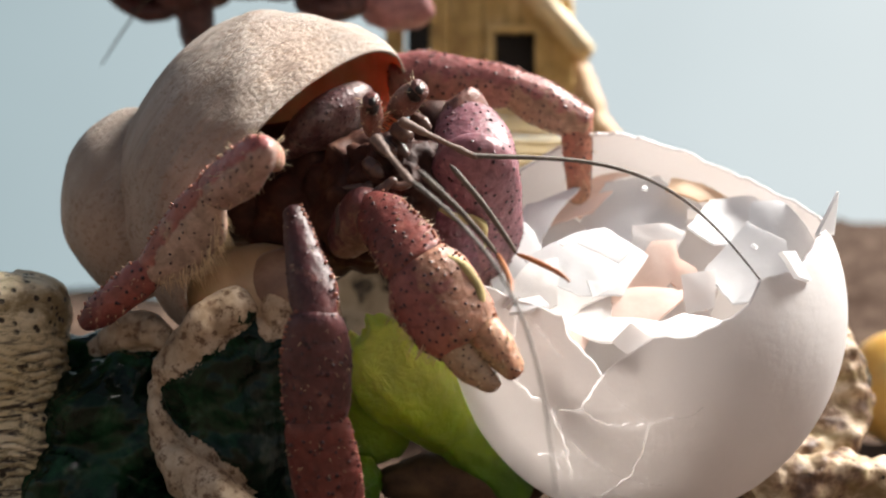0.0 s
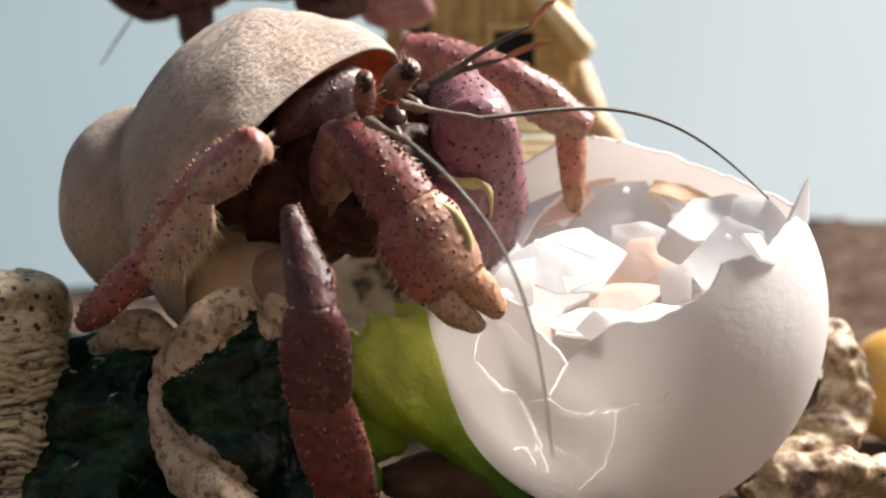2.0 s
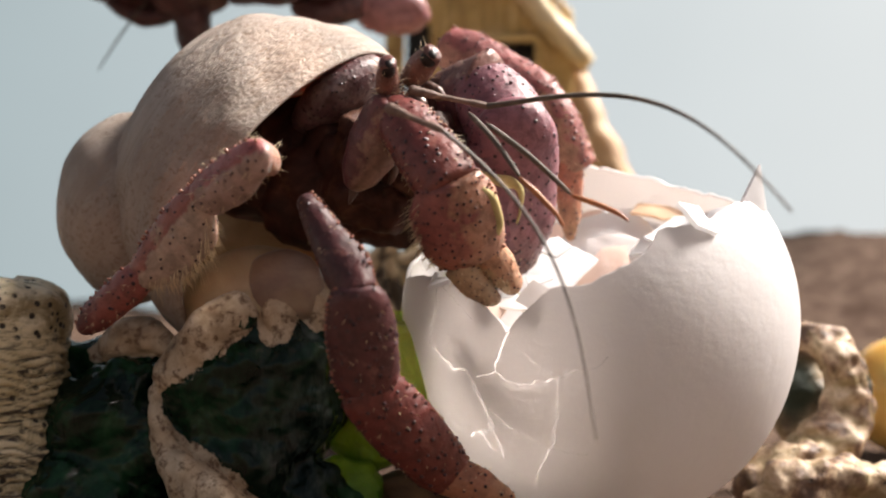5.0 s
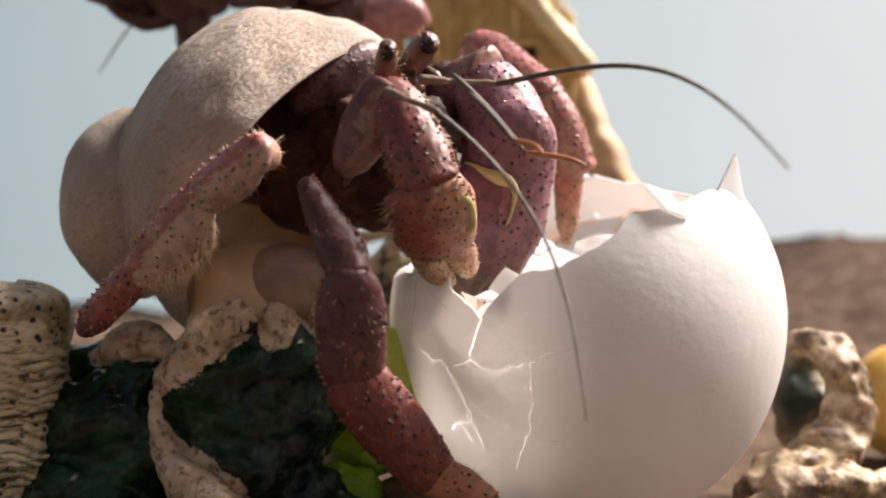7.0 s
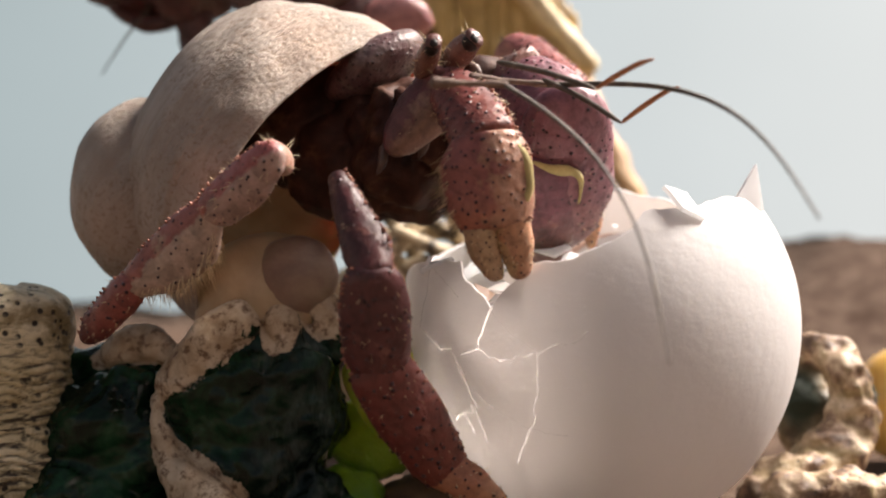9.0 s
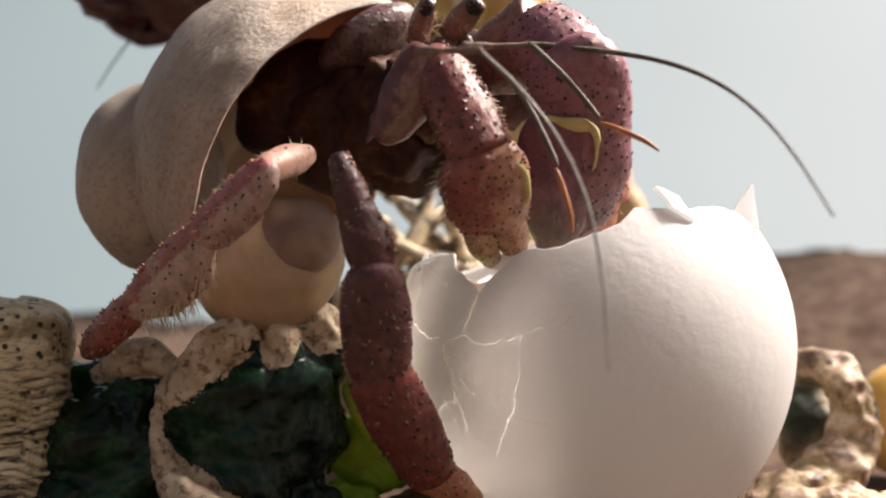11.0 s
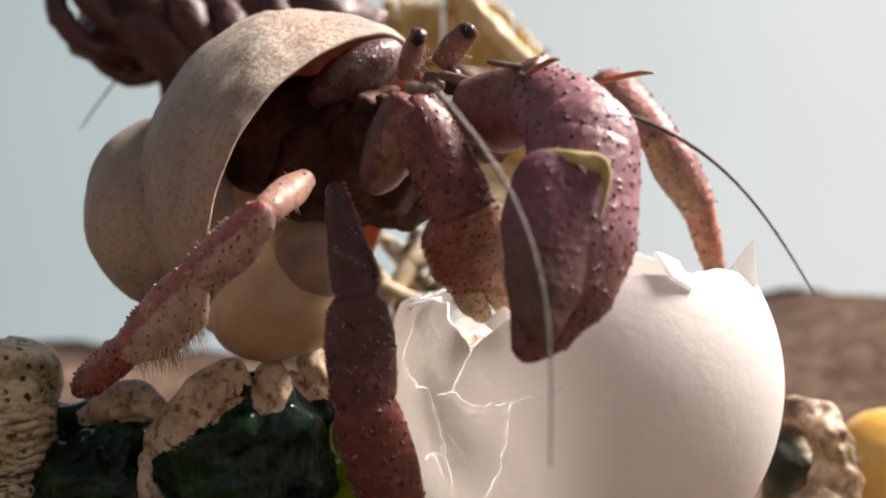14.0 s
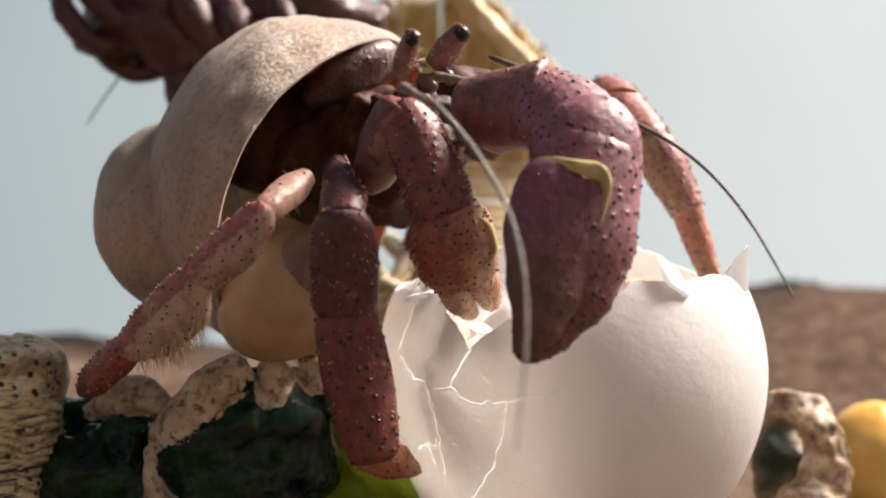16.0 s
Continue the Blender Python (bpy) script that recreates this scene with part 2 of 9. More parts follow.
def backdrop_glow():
    m = bpy.data.materials.new("pale_glowing_wall")
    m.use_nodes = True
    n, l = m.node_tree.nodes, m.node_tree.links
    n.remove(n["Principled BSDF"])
    # Daylight on the wall is put in as emission, paler towards the right.
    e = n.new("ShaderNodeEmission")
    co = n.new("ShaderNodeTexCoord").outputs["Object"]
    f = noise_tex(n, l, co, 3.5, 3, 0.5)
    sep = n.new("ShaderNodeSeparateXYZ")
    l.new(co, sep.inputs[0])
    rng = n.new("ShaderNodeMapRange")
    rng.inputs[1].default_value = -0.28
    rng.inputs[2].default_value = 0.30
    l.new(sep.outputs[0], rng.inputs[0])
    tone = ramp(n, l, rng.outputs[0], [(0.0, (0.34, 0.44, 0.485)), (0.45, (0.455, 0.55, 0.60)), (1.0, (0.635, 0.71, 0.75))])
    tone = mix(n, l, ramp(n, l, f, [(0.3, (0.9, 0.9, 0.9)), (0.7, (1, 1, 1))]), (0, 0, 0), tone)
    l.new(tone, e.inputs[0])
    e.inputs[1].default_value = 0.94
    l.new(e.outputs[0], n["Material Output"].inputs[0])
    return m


# ---- building helpers ----
def part(name, bm, mats, parent=None, label="", smooth=True):
    me = bpy.data.meshes.new(name)
    for p in (bm.faces if smooth else ()):
        p.smooth = True
    bm.to_mesh(me)
    bm.free()
    for mt in (mats if isinstance(mats, (list, tuple)) else [mats]):
        me.materials.append(mt)
    ob = new(name, me)
    ob.parent = parent
    if label:
        tagged(ob, label)
    return ob


def empty(name, loc=(0, 0, 0)):
    ob = new(name)
    ob.empty_display_size = 0.005
    ob.location = loc
    return ob


def loft(bm, rings, mat=0, close=True):
    rows = [[bm.verts.new(p) for p in r] for r in rings]
    k = len(rows[0])
    for a, b in zip(rows, rows[1:]):
        for i in range(k):
            f = bm.faces.new((a[i], a[(i + 1) % k], b[(i + 1) % k], b[i]))
            f.material_index = mat
    if close:
        bm.faces.new(rows[0][::-1]).material_index = mat
        bm.faces.new(rows[-1]).material_index = mat
    return rows


def interp(s, knots, col):
    """Smooth value of column col of the knots (s, ...) at s."""
    for a, b in zip(knots, knots[1:]):
        if s <= b[0]:
            u = (s - a[0]) / max(1e-6, b[0] - a[0])
            u = u * u * (3 - 2 * u) * 0.6 + u * 0.4
            return a[col] + (b[col] - a[col]) * u
    return knots[-1][col]


def limb(length, knots, n=22, k=20, rough=0.03, seed=0, bend=0.0, power=1.8):
    """A segment along +X, in mm. knots: (s, half width in Y, half depth in Z, offset in Y)."""
    bm = bmesh.new()
    rings = []
    for i in range(n + 1):
        s = 0.5 - 0.5 * math.cos(math.pi * i / n)
        w, d, o = (interp(s, knots, c) for c in (1, 2, 3))
        e = min(s, 1 - s)
        cap = math.sqrt(max(0.03, 1 - (1 - e / 0.045) ** 2)) if e < 0.045 else 1.0
        reach = (s * 1.18 - 0.09) * length
        ring = []
        for j in range(k):
            a = 2 * math.pi * j / k
            ca, sa = math.cos(a), math.sin(a)
            y = math.copysign(abs(ca) ** (2 / power), ca) * w * cap
            z = math.copysign(abs(sa) ** (2 / power), sa) * d * cap
            nz = 1 + rough * noise.noise(Vector((s * length * 0.9 + seed * 7.3, y * 0.9, z * 0.9)))
            zz = z * nz + bend * math.sin(math.pi * s)
            ring.append(Vector((reach, o + y * nz, zz)) * MM)
        rings.append(ring)
    loft(bm, rings)
    bmesh.ops.recalc_face_normals(bm, faces=bm.faces)
    return bm


def bristles(name, parent, length, knots, count, size, mat, seed, arc=(0, 360), reach=(0.05, 0.98), lean=0.6):
    """Short tapered setae on a segment's surface."""
    rng = random.Random(seed)
    bm = bmesh.new()
    for _ in range(count):
        s = rng.uniform(*reach)
        a = radians(rng.uniform(*arc))
        w, d, o = (interp(s, knots, c) for c in (1, 2, 3))
        p = Vector((s * length, o + math.cos(a) * w * 0.97, math.sin(a) * d * 0.97))
        out = Vector((lean * rng.uniform(0.4, 1.4), math.cos(a), math.sin(a) + rng.uniform(-0.2, 0.2))).normalized()
        side = out.orthogonal().normalized()
        up = out.cross(side)
        h = size * rng.uniform(0.5, 1.5)
        r = 0.05 * rng.uniform(0.7, 1.3)
        b = [bm.verts.new((p + side * r * math.cos(q) + up * r * math.sin(q)) * MM) for q in (0, 2.1, 4.2)]
        tip = bm.verts.new((p + out * h) * MM)
        for i in range(3):
            bm.faces.new((b[i], b[(i + 1) % 3], tip))
    return part(name, bm, mat, parent)


def granules(parent, length, knots, mat, seed, spacing=1.1, size=0.2, power=1.8):
    """Low dark tubercles scattered over a segment."""
    rng = random.Random(seed)
    bm = bmesh.new()
    n = max(3, int(length / spacing))
    for i in range(n):
        s0 = (i + 0.5) / n
        w0, d0 = interp(s0, knots, 1), interp(s0, knots, 2)
        k = max(4, int(2 * math.pi * math.sqrt((w0 * w0 + d0 * d0) / 2) / spacing))
        for j in range(k):
            if rng.random() < 0.12:
                continue
            s = min(0.98, max(0.02, s0 + rng.uniform(-0.28, 0.28) / n))
            a = 2 * math.pi * (j + 0.5 * (i % 2) + rng.uniform(-0.24, 0.24)) / k
            w, d, o = (interp(s, knots, c) for c in (1, 2, 3))
            ca, sa = math.cos(a), math.sin(a)
            y = math.copysign(abs(ca) ** (2 / power), ca) * w
            z = math.copysign(abs(sa) ** (2 / power), sa) * d
            p = Vector(((s * 1.18 - 0.09) * length, o + y * 0.985, z * 0.985))
            out = Vector((0.25, ca / max(0.2, w) * 1.5, sa / max(0.2, d) * 1.5)).normalized()
            side = out.orthogonal().normalized()
            up = out.cross(side)
            r = size * rng.uniform(0.65, 1.15)
            rows = [[bm.verts.new((p + (side * math.cos(q) + up * math.sin(q)) * r * rr + out * r * h) * MM) for q in (0, 1.257, 2.513, 3.77, 5.027)] for rr, h in ((1.0, -0.15), (0.62, 0.55))]
            tip = bm.verts.new((p + out * r * 0.9) * MM)
            for q in range(5):
                e = (q + 1) % 5
                bm.faces.new((rows[0][q], rows[0][e], rows[1][e], rows[1][q]))
                bm.faces.new((rows[1][q], rows[1][e], tip))
    return part("granulation", bm, mat, parent)


def fused(bm, voxel, smooth, amount, scale, seed):
    """Merges overlapping lumps into one skin and roughens it along its normals (mm)."""
    me = bpy.data.meshes.new("lump")
    bm.to_mesh(me)
    bm.free()
    ob = new("lump", me)
    r = ob.modifiers.new("remesh", "REMESH")
    r.mode, r.voxel_size = "VOXEL", voxel * MM
    sm = ob.modifiers.new("smooth", "SMOOTH")
    sm.factor, sm.iterations = 0.5, smooth
    out = bpy.data.meshes.new_from_object(ob.evaluated_get(bpy.context.evaluated_depsgraph_get()))
    bpy.data.objects.remove(ob)
    off = Vector((seed * 5.3, seed * 1.7, 0))
    num = len(out.vertices)
    co, nrm = np.empty(num * 3), np.empty(num * 3)
    out.vertices.foreach_get("co", co)
    out.vertex_normals.foreach_get("vector", nrm)
    co, nrm = co.reshape(-1, 3), nrm.reshape(-1, 3)
    lift = np.array([noise.fractal(Vector(p) / MM * scale + off, 1.0, 2.1, 5) for p in co])
    out.vertices.foreach_set("co", (co + nrm * lift[:, None] * amount * MM).ravel())
    out.update()
    for f in out.polygons:
        f.use_smooth = True
    return out


def paint(me, name, spots):
    """A point attribute: 1 near the spots (place, radius in mm), falling to 0."""
    at = me.attributes.new(name, "FLOAT", "POINT")
    co = np.empty(len(me.vertices) * 3)
    me.vertices.foreach_get("co", co)
    co = co.reshape(-1, 3) / MM
    best = np.zeros(len(co))
    for p, r in spots:
        d = np.linalg.norm(co - np.array(p), axis=1) / r
        best = np.maximum(best, np.clip(1.5 - d * 0.95, 0, 1))
    at.data.foreach_set("value", best.astype(np.float32))


def along(points, radii, per=8):
    """Places and radii along a smooth line."""
    out = []
    pts = [Vector(p) for p in points]
    for i in range(len(pts) - 1):
        a, b = pts[max(0, i - 1)], pts[i]
        c, d = pts[i + 1], pts[min(len(pts) - 1, i + 2)]
        for q in range(per):
            u = q / per
            p = 0.5 * (2 * b + (c - a) * u + (2 * a - 5 * b + 4 * c - d) * u * u + (3 * b - a - 3 * c + d) * u ** 3)
            out.append((p, radii[i] + (radii[i + 1] - radii[i]) * u))
    return out


def blob(centre, radii, k=20, n=14, rough=0.12, scale=0.25, seed=0, mat=0, bm=None):
    """A lumpy ellipsoid, in mm."""
    bm = bm or bmesh.new()
    rings = []
    for i in range(n + 1):
        th = math.pi * (0.02 + 0.96 * i / n)
        ring = []
        for j in range(k):
            ph = 2 * math.pi * j / k
            d = Vector((math.sin(th) * math.cos(ph), math.sin(th) * math.sin(ph), -math.cos(th)))
            p = Vector((d.x * radii[0], d.y * radii[1], d.z * radii[2]))
            f = 1 + rough * noise.fractal(p * scale + Vector((seed * 11.7, seed * 3.1, 0)), 1.0, 2.0, 4)
            ring.append((p * f + Vector(centre)) * MM)
        rings.append(ring)
    loft(bm, rings, mat)
    return bm


def tube(points, radii, k=14, per=7, rough=0.1, scale=0.35, seed=0, flat=1.0, mat=0, bm=None):
    """A tapered tube through points (Catmull-Rom), in mm; lumpy by noise."""
    bm = bm or bmesh.new()
    pts = [Vector(p) for p in points]
    line, rad = [], []
    for i in range(len(pts) - 1):
        a, b = pts[max(0, i - 1)], pts[i]
        c, d = pts[i + 1], pts[min(len(pts) - 1, i + 2)]
        for q in range(per + (i == len(pts) - 2)):
            u = q / per
            line.append(0.5 * (2 * b + (c - a) * u + (2 * a - 5 * b + 4 * c - d) * u * u + (3 * b - a - 3 * c + d) * u ** 3))
            rad.append(radii[i] + (radii[i + 1] - radii[i]) * u)
    rings = []
    ref = Vector((0, -1, 0.2)).normalized()
    m = len(line)
    for i, p in enumerate(line):
        t = (line[min(m - 1, i + 1)] - line[max(0, i - 1)]).normalized()
        s = t.cross(ref)
        s = s.normalized() if s.length > 0.05 else t.orthogonal().normalized()
        u = s.cross(t)
        e = min(i, m - 1 - i)
        cap = (0.35, 0.78, 0.94)[e] if e < 3 else 1.0
        ring = []
        for j in range(k):
            a = 2 * math.pi * j / k
            d = s * math.cos(a) + u * math.sin(a) * flat
            f = 1 + rough * noise.fractal((p + d * rad[i]) * scale + Vector((seed * 9.1, 0, seed)), 1.0, 2.0, 4)
            ring.append((p + d * rad[i] * cap * f) * MM)
        rings.append(ring)
    loft(bm, rings, mat)
    bmesh.ops.recalc_face_normals(bm, faces=bm.faces)
    return bm


BASE = Vector((-12, 4, 18)) * MM


def aim(ax, ay, az, bx, by, bz, roll=0):
    """Pose in the crab's space, from mm: origin a, X towards b, Z towards the viewer's side."""
    a, b = Vector((ax, ay, az)), Vector((bx, by, bz))
    x = (b - a).normalized()
    z = Vector((0, -1, 0))
    z = (z - x * z.dot(x)).normalized()
    y = z.cross(x)
    m = Matrix((x, y, z)).transposed().to_4x4() @ Matrix.Rotation(radians(roll), 4, "X")
    m.translation = a * MM - BASE
    return m


def spin(x, y, z, rx, ry, rz):
    """Pose from mm and a rotation vector in degrees."""
    v = Vector((rx, ry, rz))
    m = Matrix.Rotation(radians(v.length), 4, v.normalized() if v.length > 0 else Vector((0, 0, 1)))
    m.translation = Vector((x, y, z)) * MM
    return m


# ---- setting ----
def build_setting():
    rng_mat = simple("coir_substrate", [(0.3, (0.045, 0.027, 0.019)), (0.5, (0.090, 0.060, 0.045)), (0.7, (0.15, 0.108, 0.083))], 160, 1.0, 1400, 0.8, spec=0.04)
    bm = bmesh.new()
    xs = [-30, -6, -2, -1] + [i * 0.012 for i in range(-45, 46)] + [1, 2, 6, 30]
    ys = [-30, -6, -1, -0.4] + [-0.2 + i * 0.012 for i in range(62)] + [0.7, 1, 2, 6, 30]
    grid = []
    for y in ys:
        row = []
        for x in xs:
            z = 0.0175
            if -1 < x < 1 and -0.3 < y < 0.56:
                lift = max(0.0, min(1.0, (y - 0.10) / 0.13))
                lift = lift * lift * (3 - 2 * lift)
                hill = 0.005 + 0.020 * max(0.0, min(1.0, (x - 0.02) / 0.10)) + 0.016 * max(0.0, min(1.0, (x - 0.07) / 0.10)) + 0.014 * noise.noise(Vector((x * 24, y * 24, 3))) + 0.003 * noise.noise(Vector((x * 70, y * 70, 5)))
                z += lift * hill + 0.0012 * noise.fractal(Vector((x * 90, y * 90, 0)), 1.0, 2.0, 3) * (1 if y > 0.05 or y < -0.06 else 0.3)
            row.append(bm.verts.new((x, y, z)))
        grid.append(row)
    for a, b in zip(grid, grid[1:]):
        for i in range(len(xs) - 1):
            bm.faces.new((a[i], a[i + 1], b[i + 1], b[i]))
    tagged(part("ground", bm, rng_mat), "brown coconut fibre substrate rising into a mound", "ground", kind="structure")
    bm = bmesh.new()
    k = 24
    lo, hi = [], []
    for i in range(k + 1):
        a = math.pi * (0.1 + 0.8 * i / k)
        x, y = -0.8 * math.cos(a), 0.05 + 0.40 * math.sin(a)
        lo.append(bm.verts.new((x, y, -0.02)))
        hi.append(bm.verts.new((x, y, 0.42)))
    for i in range(k):
        bm.faces.new((lo[i], lo[i + 1], hi[i + 1], hi[i]))
    tagged(part("backdrop", bm, backdrop_glow()), "pale blue-grey glowing backdrop wall behind the tank", "wall", kind="structure")


build_setting()


# ---- stump, glazed ornament, greens, driftwood ----
def build_stump():
    """A round pored stump with stacked growth ledges."""
    cx, cy, top = (-49.5, 5.0, 46.3)
    bm = bmesh.new()
    rings, dark = [], []
    n, k = 150, 130
    for i in range(n + 1):
        s = i / n
        z = 18 + (top + 1.2 - 18) * s
        r = 8.6 - 0.9 * s
        if s > 0.90:
            r *= math.sqrt(max(0.0, 1 - ((s - 0.90) / 0.102) ** 2)) ** 0.75
        ring = []
        for j in range(k):
            a = 2 * math.pi * j / k
            d = Vector((math.cos(a), math.sin(a), 0))
            ledge = math.sin(z * 3.1 + 2.0 * math.sin(a * 2 + 1) + 4.0 * noise.noise(d * 2.2 + Vector((0, 0, z * 0.25))))
            f = 1 + 0.075 * (abs(ledge) - 0.5) * (0.6 + 0.8 * noise.noise(d * 3 + Vector((0, 0, z * 0.5)))) * max(0.0, min(1.0, (0.82 - s) * 6)) + 0.12 * noise.fractal(d * 1.3 + Vector((0, 0, z * 0.16)), 1.0, 2.0, 4)
            lift = 0.5 * noise.noise(d * 1.5 + Vector((5, 0, 0))) * s
            # Painted groove darkness: algae stain together with shade between the ledges.
            dark.append(max(0.0, 1 - abs(ledge) * 2.2) * max(0.0, min(1.0, (0.84 - s) * 6)))
            ring.append(Vector((cx + d.x * r * f, cy + d.y * r * f, z + lift)) * MM)
        rings.append(ring)
    loft(bm, rings)
    ob = part("coral_stump", bm, stained_stone("pored_coral", True, "groove_stain_shade"))
    ob.data.attributes.new("groove_stain_shade", "FLOAT", "POINT").data.foreach_set("value", dark)
    off = Vector((cx, cy, 42)) * MM
    ob.data.transform(Matrix.Translation(-off))
    ob.location = off
    tagged(ob, "cream pored coral stump with stained ledges and painted groove shade", "coral rock")


def build_ornament():
    """A low glazed ornament: dark green hollows with thick cream folds along its ridges."""
    folds = (([(-30.2, 1.0, 36.4), (-27.6, 0.0, 38.7), (-25.0, 0.0, 41.0), (-22.4, 0.5, 43.2), (-20.6, 1.5, 44.5)], [1.3, 2.1, 2.4, 2.3, 1.5]),
             ([(-18.6, 3.0, 45.2), (-17.6, 2.2, 43.6), (-17.2, 2.0, 41.0), (-17.6, 2.0, 38.0)], [1.2, 1.7, 1.6, 1.0]),
             ([(-14.2, 5.0, 46.6), (-13.2, 4.0, 45.0), (-12.7, 4.0, 42.0), (-12.5, 4.0, 38.6)], [1.4, 2.0, 1.8, 1.1]),
             ([(-30.4, 1.0, 36.0), (-30.2, 0.0, 32.6), (-28.4, -1.0, 29.2), (-25.6, -2.0, 26.4), (-21.8, -3.0, 23.0), (-19.0, -3.0, 20.5)], [0.6, 0.9, 1.6, 2.3, 2.6, 2.4]),
             ([(-38.8, 8.0, 39.0), (-35.2, 7.0, 40.4), (-32.2, 6.0, 40.6), (-29.8, 5.0, 39.2)], [1.3, 2.0, 2.0, 1.0]))
    bm = blob((-35.2, 6.0, 28.9), (8.5, 6.5, 9.0), rough=0.22, scale=0.16, seed=1, k=40, n=26)
    blob((-22.6, 3.2, 32.0), (8.0, 5.2, 11.6), rough=0.2, scale=0.16, seed=2, bm=bm, k=40, n=26)
    blob((-39.2, 4.0, 21.6), (9, 7, 9), rough=0.2, scale=0.16, seed=5, bm=bm, k=36, n=22)
    blob((-27.8, 3.0, 18.2), (14, 8, 6), rough=0.2, scale=0.16, seed=6, bm=bm, k=36, n=22)
    blob((-16.2, 7.0, 33.2), (3.8, 4.0, 10.5), rough=0.25, scale=0.22, seed=3, bm=bm, k=32, n=26)
    blob((-13.9, 4.0, 21.6), (5, 4.0, 6), rough=0.25, scale=0.22, seed=4, bm=bm, k=32, n=26)
    blob((-38.6, 12.0, 34.9), (8.5, 5, 6.0), rough=0.25, scale=0.2, seed=7, bm=bm, k=36, n=22)
    blob((-17.8, 3.8, 35.2), (6.6, 5.0, 9.4), rough=0.22, scale=0.25, seed=8, bm=bm, k=36, n=26)
    mat = glaze()
    root = empty("glazed_ornament", (-0.030, 0.0, 0.0175))
    off = Matrix.Translation(-Vector(root.location))

    def upper(line, rad, wide, share):
        spots = along(line, rad)
        return [(p + Vector((-0.3, -0.25, 0.4)) * r, r * wide) for p, r in spots[:int(len(spots) * share)]]

    def skin(name, lump, voxel, smooth, amount, seed, spots):
        me = fused(lump, voxel, smooth, amount, 0.24, seed)
        paint(me, "ridge", spots)
        paint(me, "flank", [((-15.9, 3.0, 39.0), 3.5), ((-15.3, 3.0, 34.1), 4.5), ((-16.2, 3.0, 29.2), 4.5)])
        me.materials.append(mat)
        me.transform(off)
        ob = new(name, me)
        ob.parent = root
        return ob

    spots = [q for (line, rad), share in zip(folds, (1, 0.72, 0.62, 1, 1)) for q in upper(line, rad, 1.32, share)]
    for i, (line, rad) in enumerate(folds):
        tube(line, rad, k=24, per=8, rough=0.18, scale=0.3, seed=i, bm=bm)
    skin("body", bm, 0.28, 4, 0.7, 2, spots)
    for i, (line, rad) in enumerate(folds):
        lump = tube(line, [r * 1.12 for r in rad], k=24, per=8, rough=0.18, scale=0.3, seed=i)
        tagged(skin("fold", lump, 0.28, 3, 0.7, 2, spots), "cream fold with chipped green glaze")
    tagged(root, "glossy dark green glazed ornament with worn cream folds", "ornament")


def build_greens():
    """A thick crumpled vegetable stem with a frilled cut end."""
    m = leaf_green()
    root = empty("vegetable_stem", (-0.001, 0.008, 0.0175))
    off = Matrix.Translation(-Vector(root.location))
    bm = bmesh.new()
    n, k = 46, 48
    p0, p1, p2 = (Vector(v) for v in ((-7.6, 7.0, 41.4), (-2.4, 5.0, 33.0), (8.7, 7.0, 22.0)))
    rings = []
    for i in range(n + 1):
        s = i / n
        c = p0 * (1 - s) ** 2 + p1 * 2 * s * (1 - s) + p2 * s * s
        t = (p1 - p0) * (1 - s) * 2 + (p2 - p1) * s * 2
        t.normalize()
        side = t.cross(Vector((0, -1, 0))).normalized()
        up = side.cross(t)
        r = 3.9 + 2.6 * math.sin(math.pi * min(1, s * 1.3 + 0.12)) - 1.6 * s
        if s < 0.07:
            r *= 0.55 + 0.45 * s / 0.07
        ring = []
        for j in range(k):
            a = 2 * math.pi * j / k
            d = side * math.cos(a) + up * math.sin(a)
            crease = 0.045 * math.sin(a * 7 + 3 * noise.noise(c * 0.12)) + 0.07 * noise.fractal((c + d * r) * 0.22, 1.0, 2.0, 3)
            frill = (0.7 * math.sin(a * 13) + 0.5 * math.sin(a * 23 + 2) + 0.9 * math.sin(a * 4 + 1)) * max(0, 0.10 - s) / 0.10
            ring.append((c + d * r * (1 + crease) - t * frill) * MM)
        rings.append(ring)
    loft(bm, rings)
    bmesh.ops.recalc_face_normals(bm, faces=bm.faces)
    me = fused(bm, 0.28, 3, 0.14, 0.5, 3)
    me.transform(off)
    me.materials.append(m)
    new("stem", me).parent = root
    bm = blob((-8.6, 9.5, 30.0), (5.0, 2.0, 5.2), rough=0.3, scale=0.25, seed=8, k=30, n=22)
    blob((-11.6, 6.0, 23.6), (5.0, 2.4, 4.0), rough=0.3, scale=0.25, seed=9, k=30, n=22, bm=bm)
    bm.transform(off)
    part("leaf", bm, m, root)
    tagged(root, "bright green crumpled lettuce stem under the crab", "vegetable")


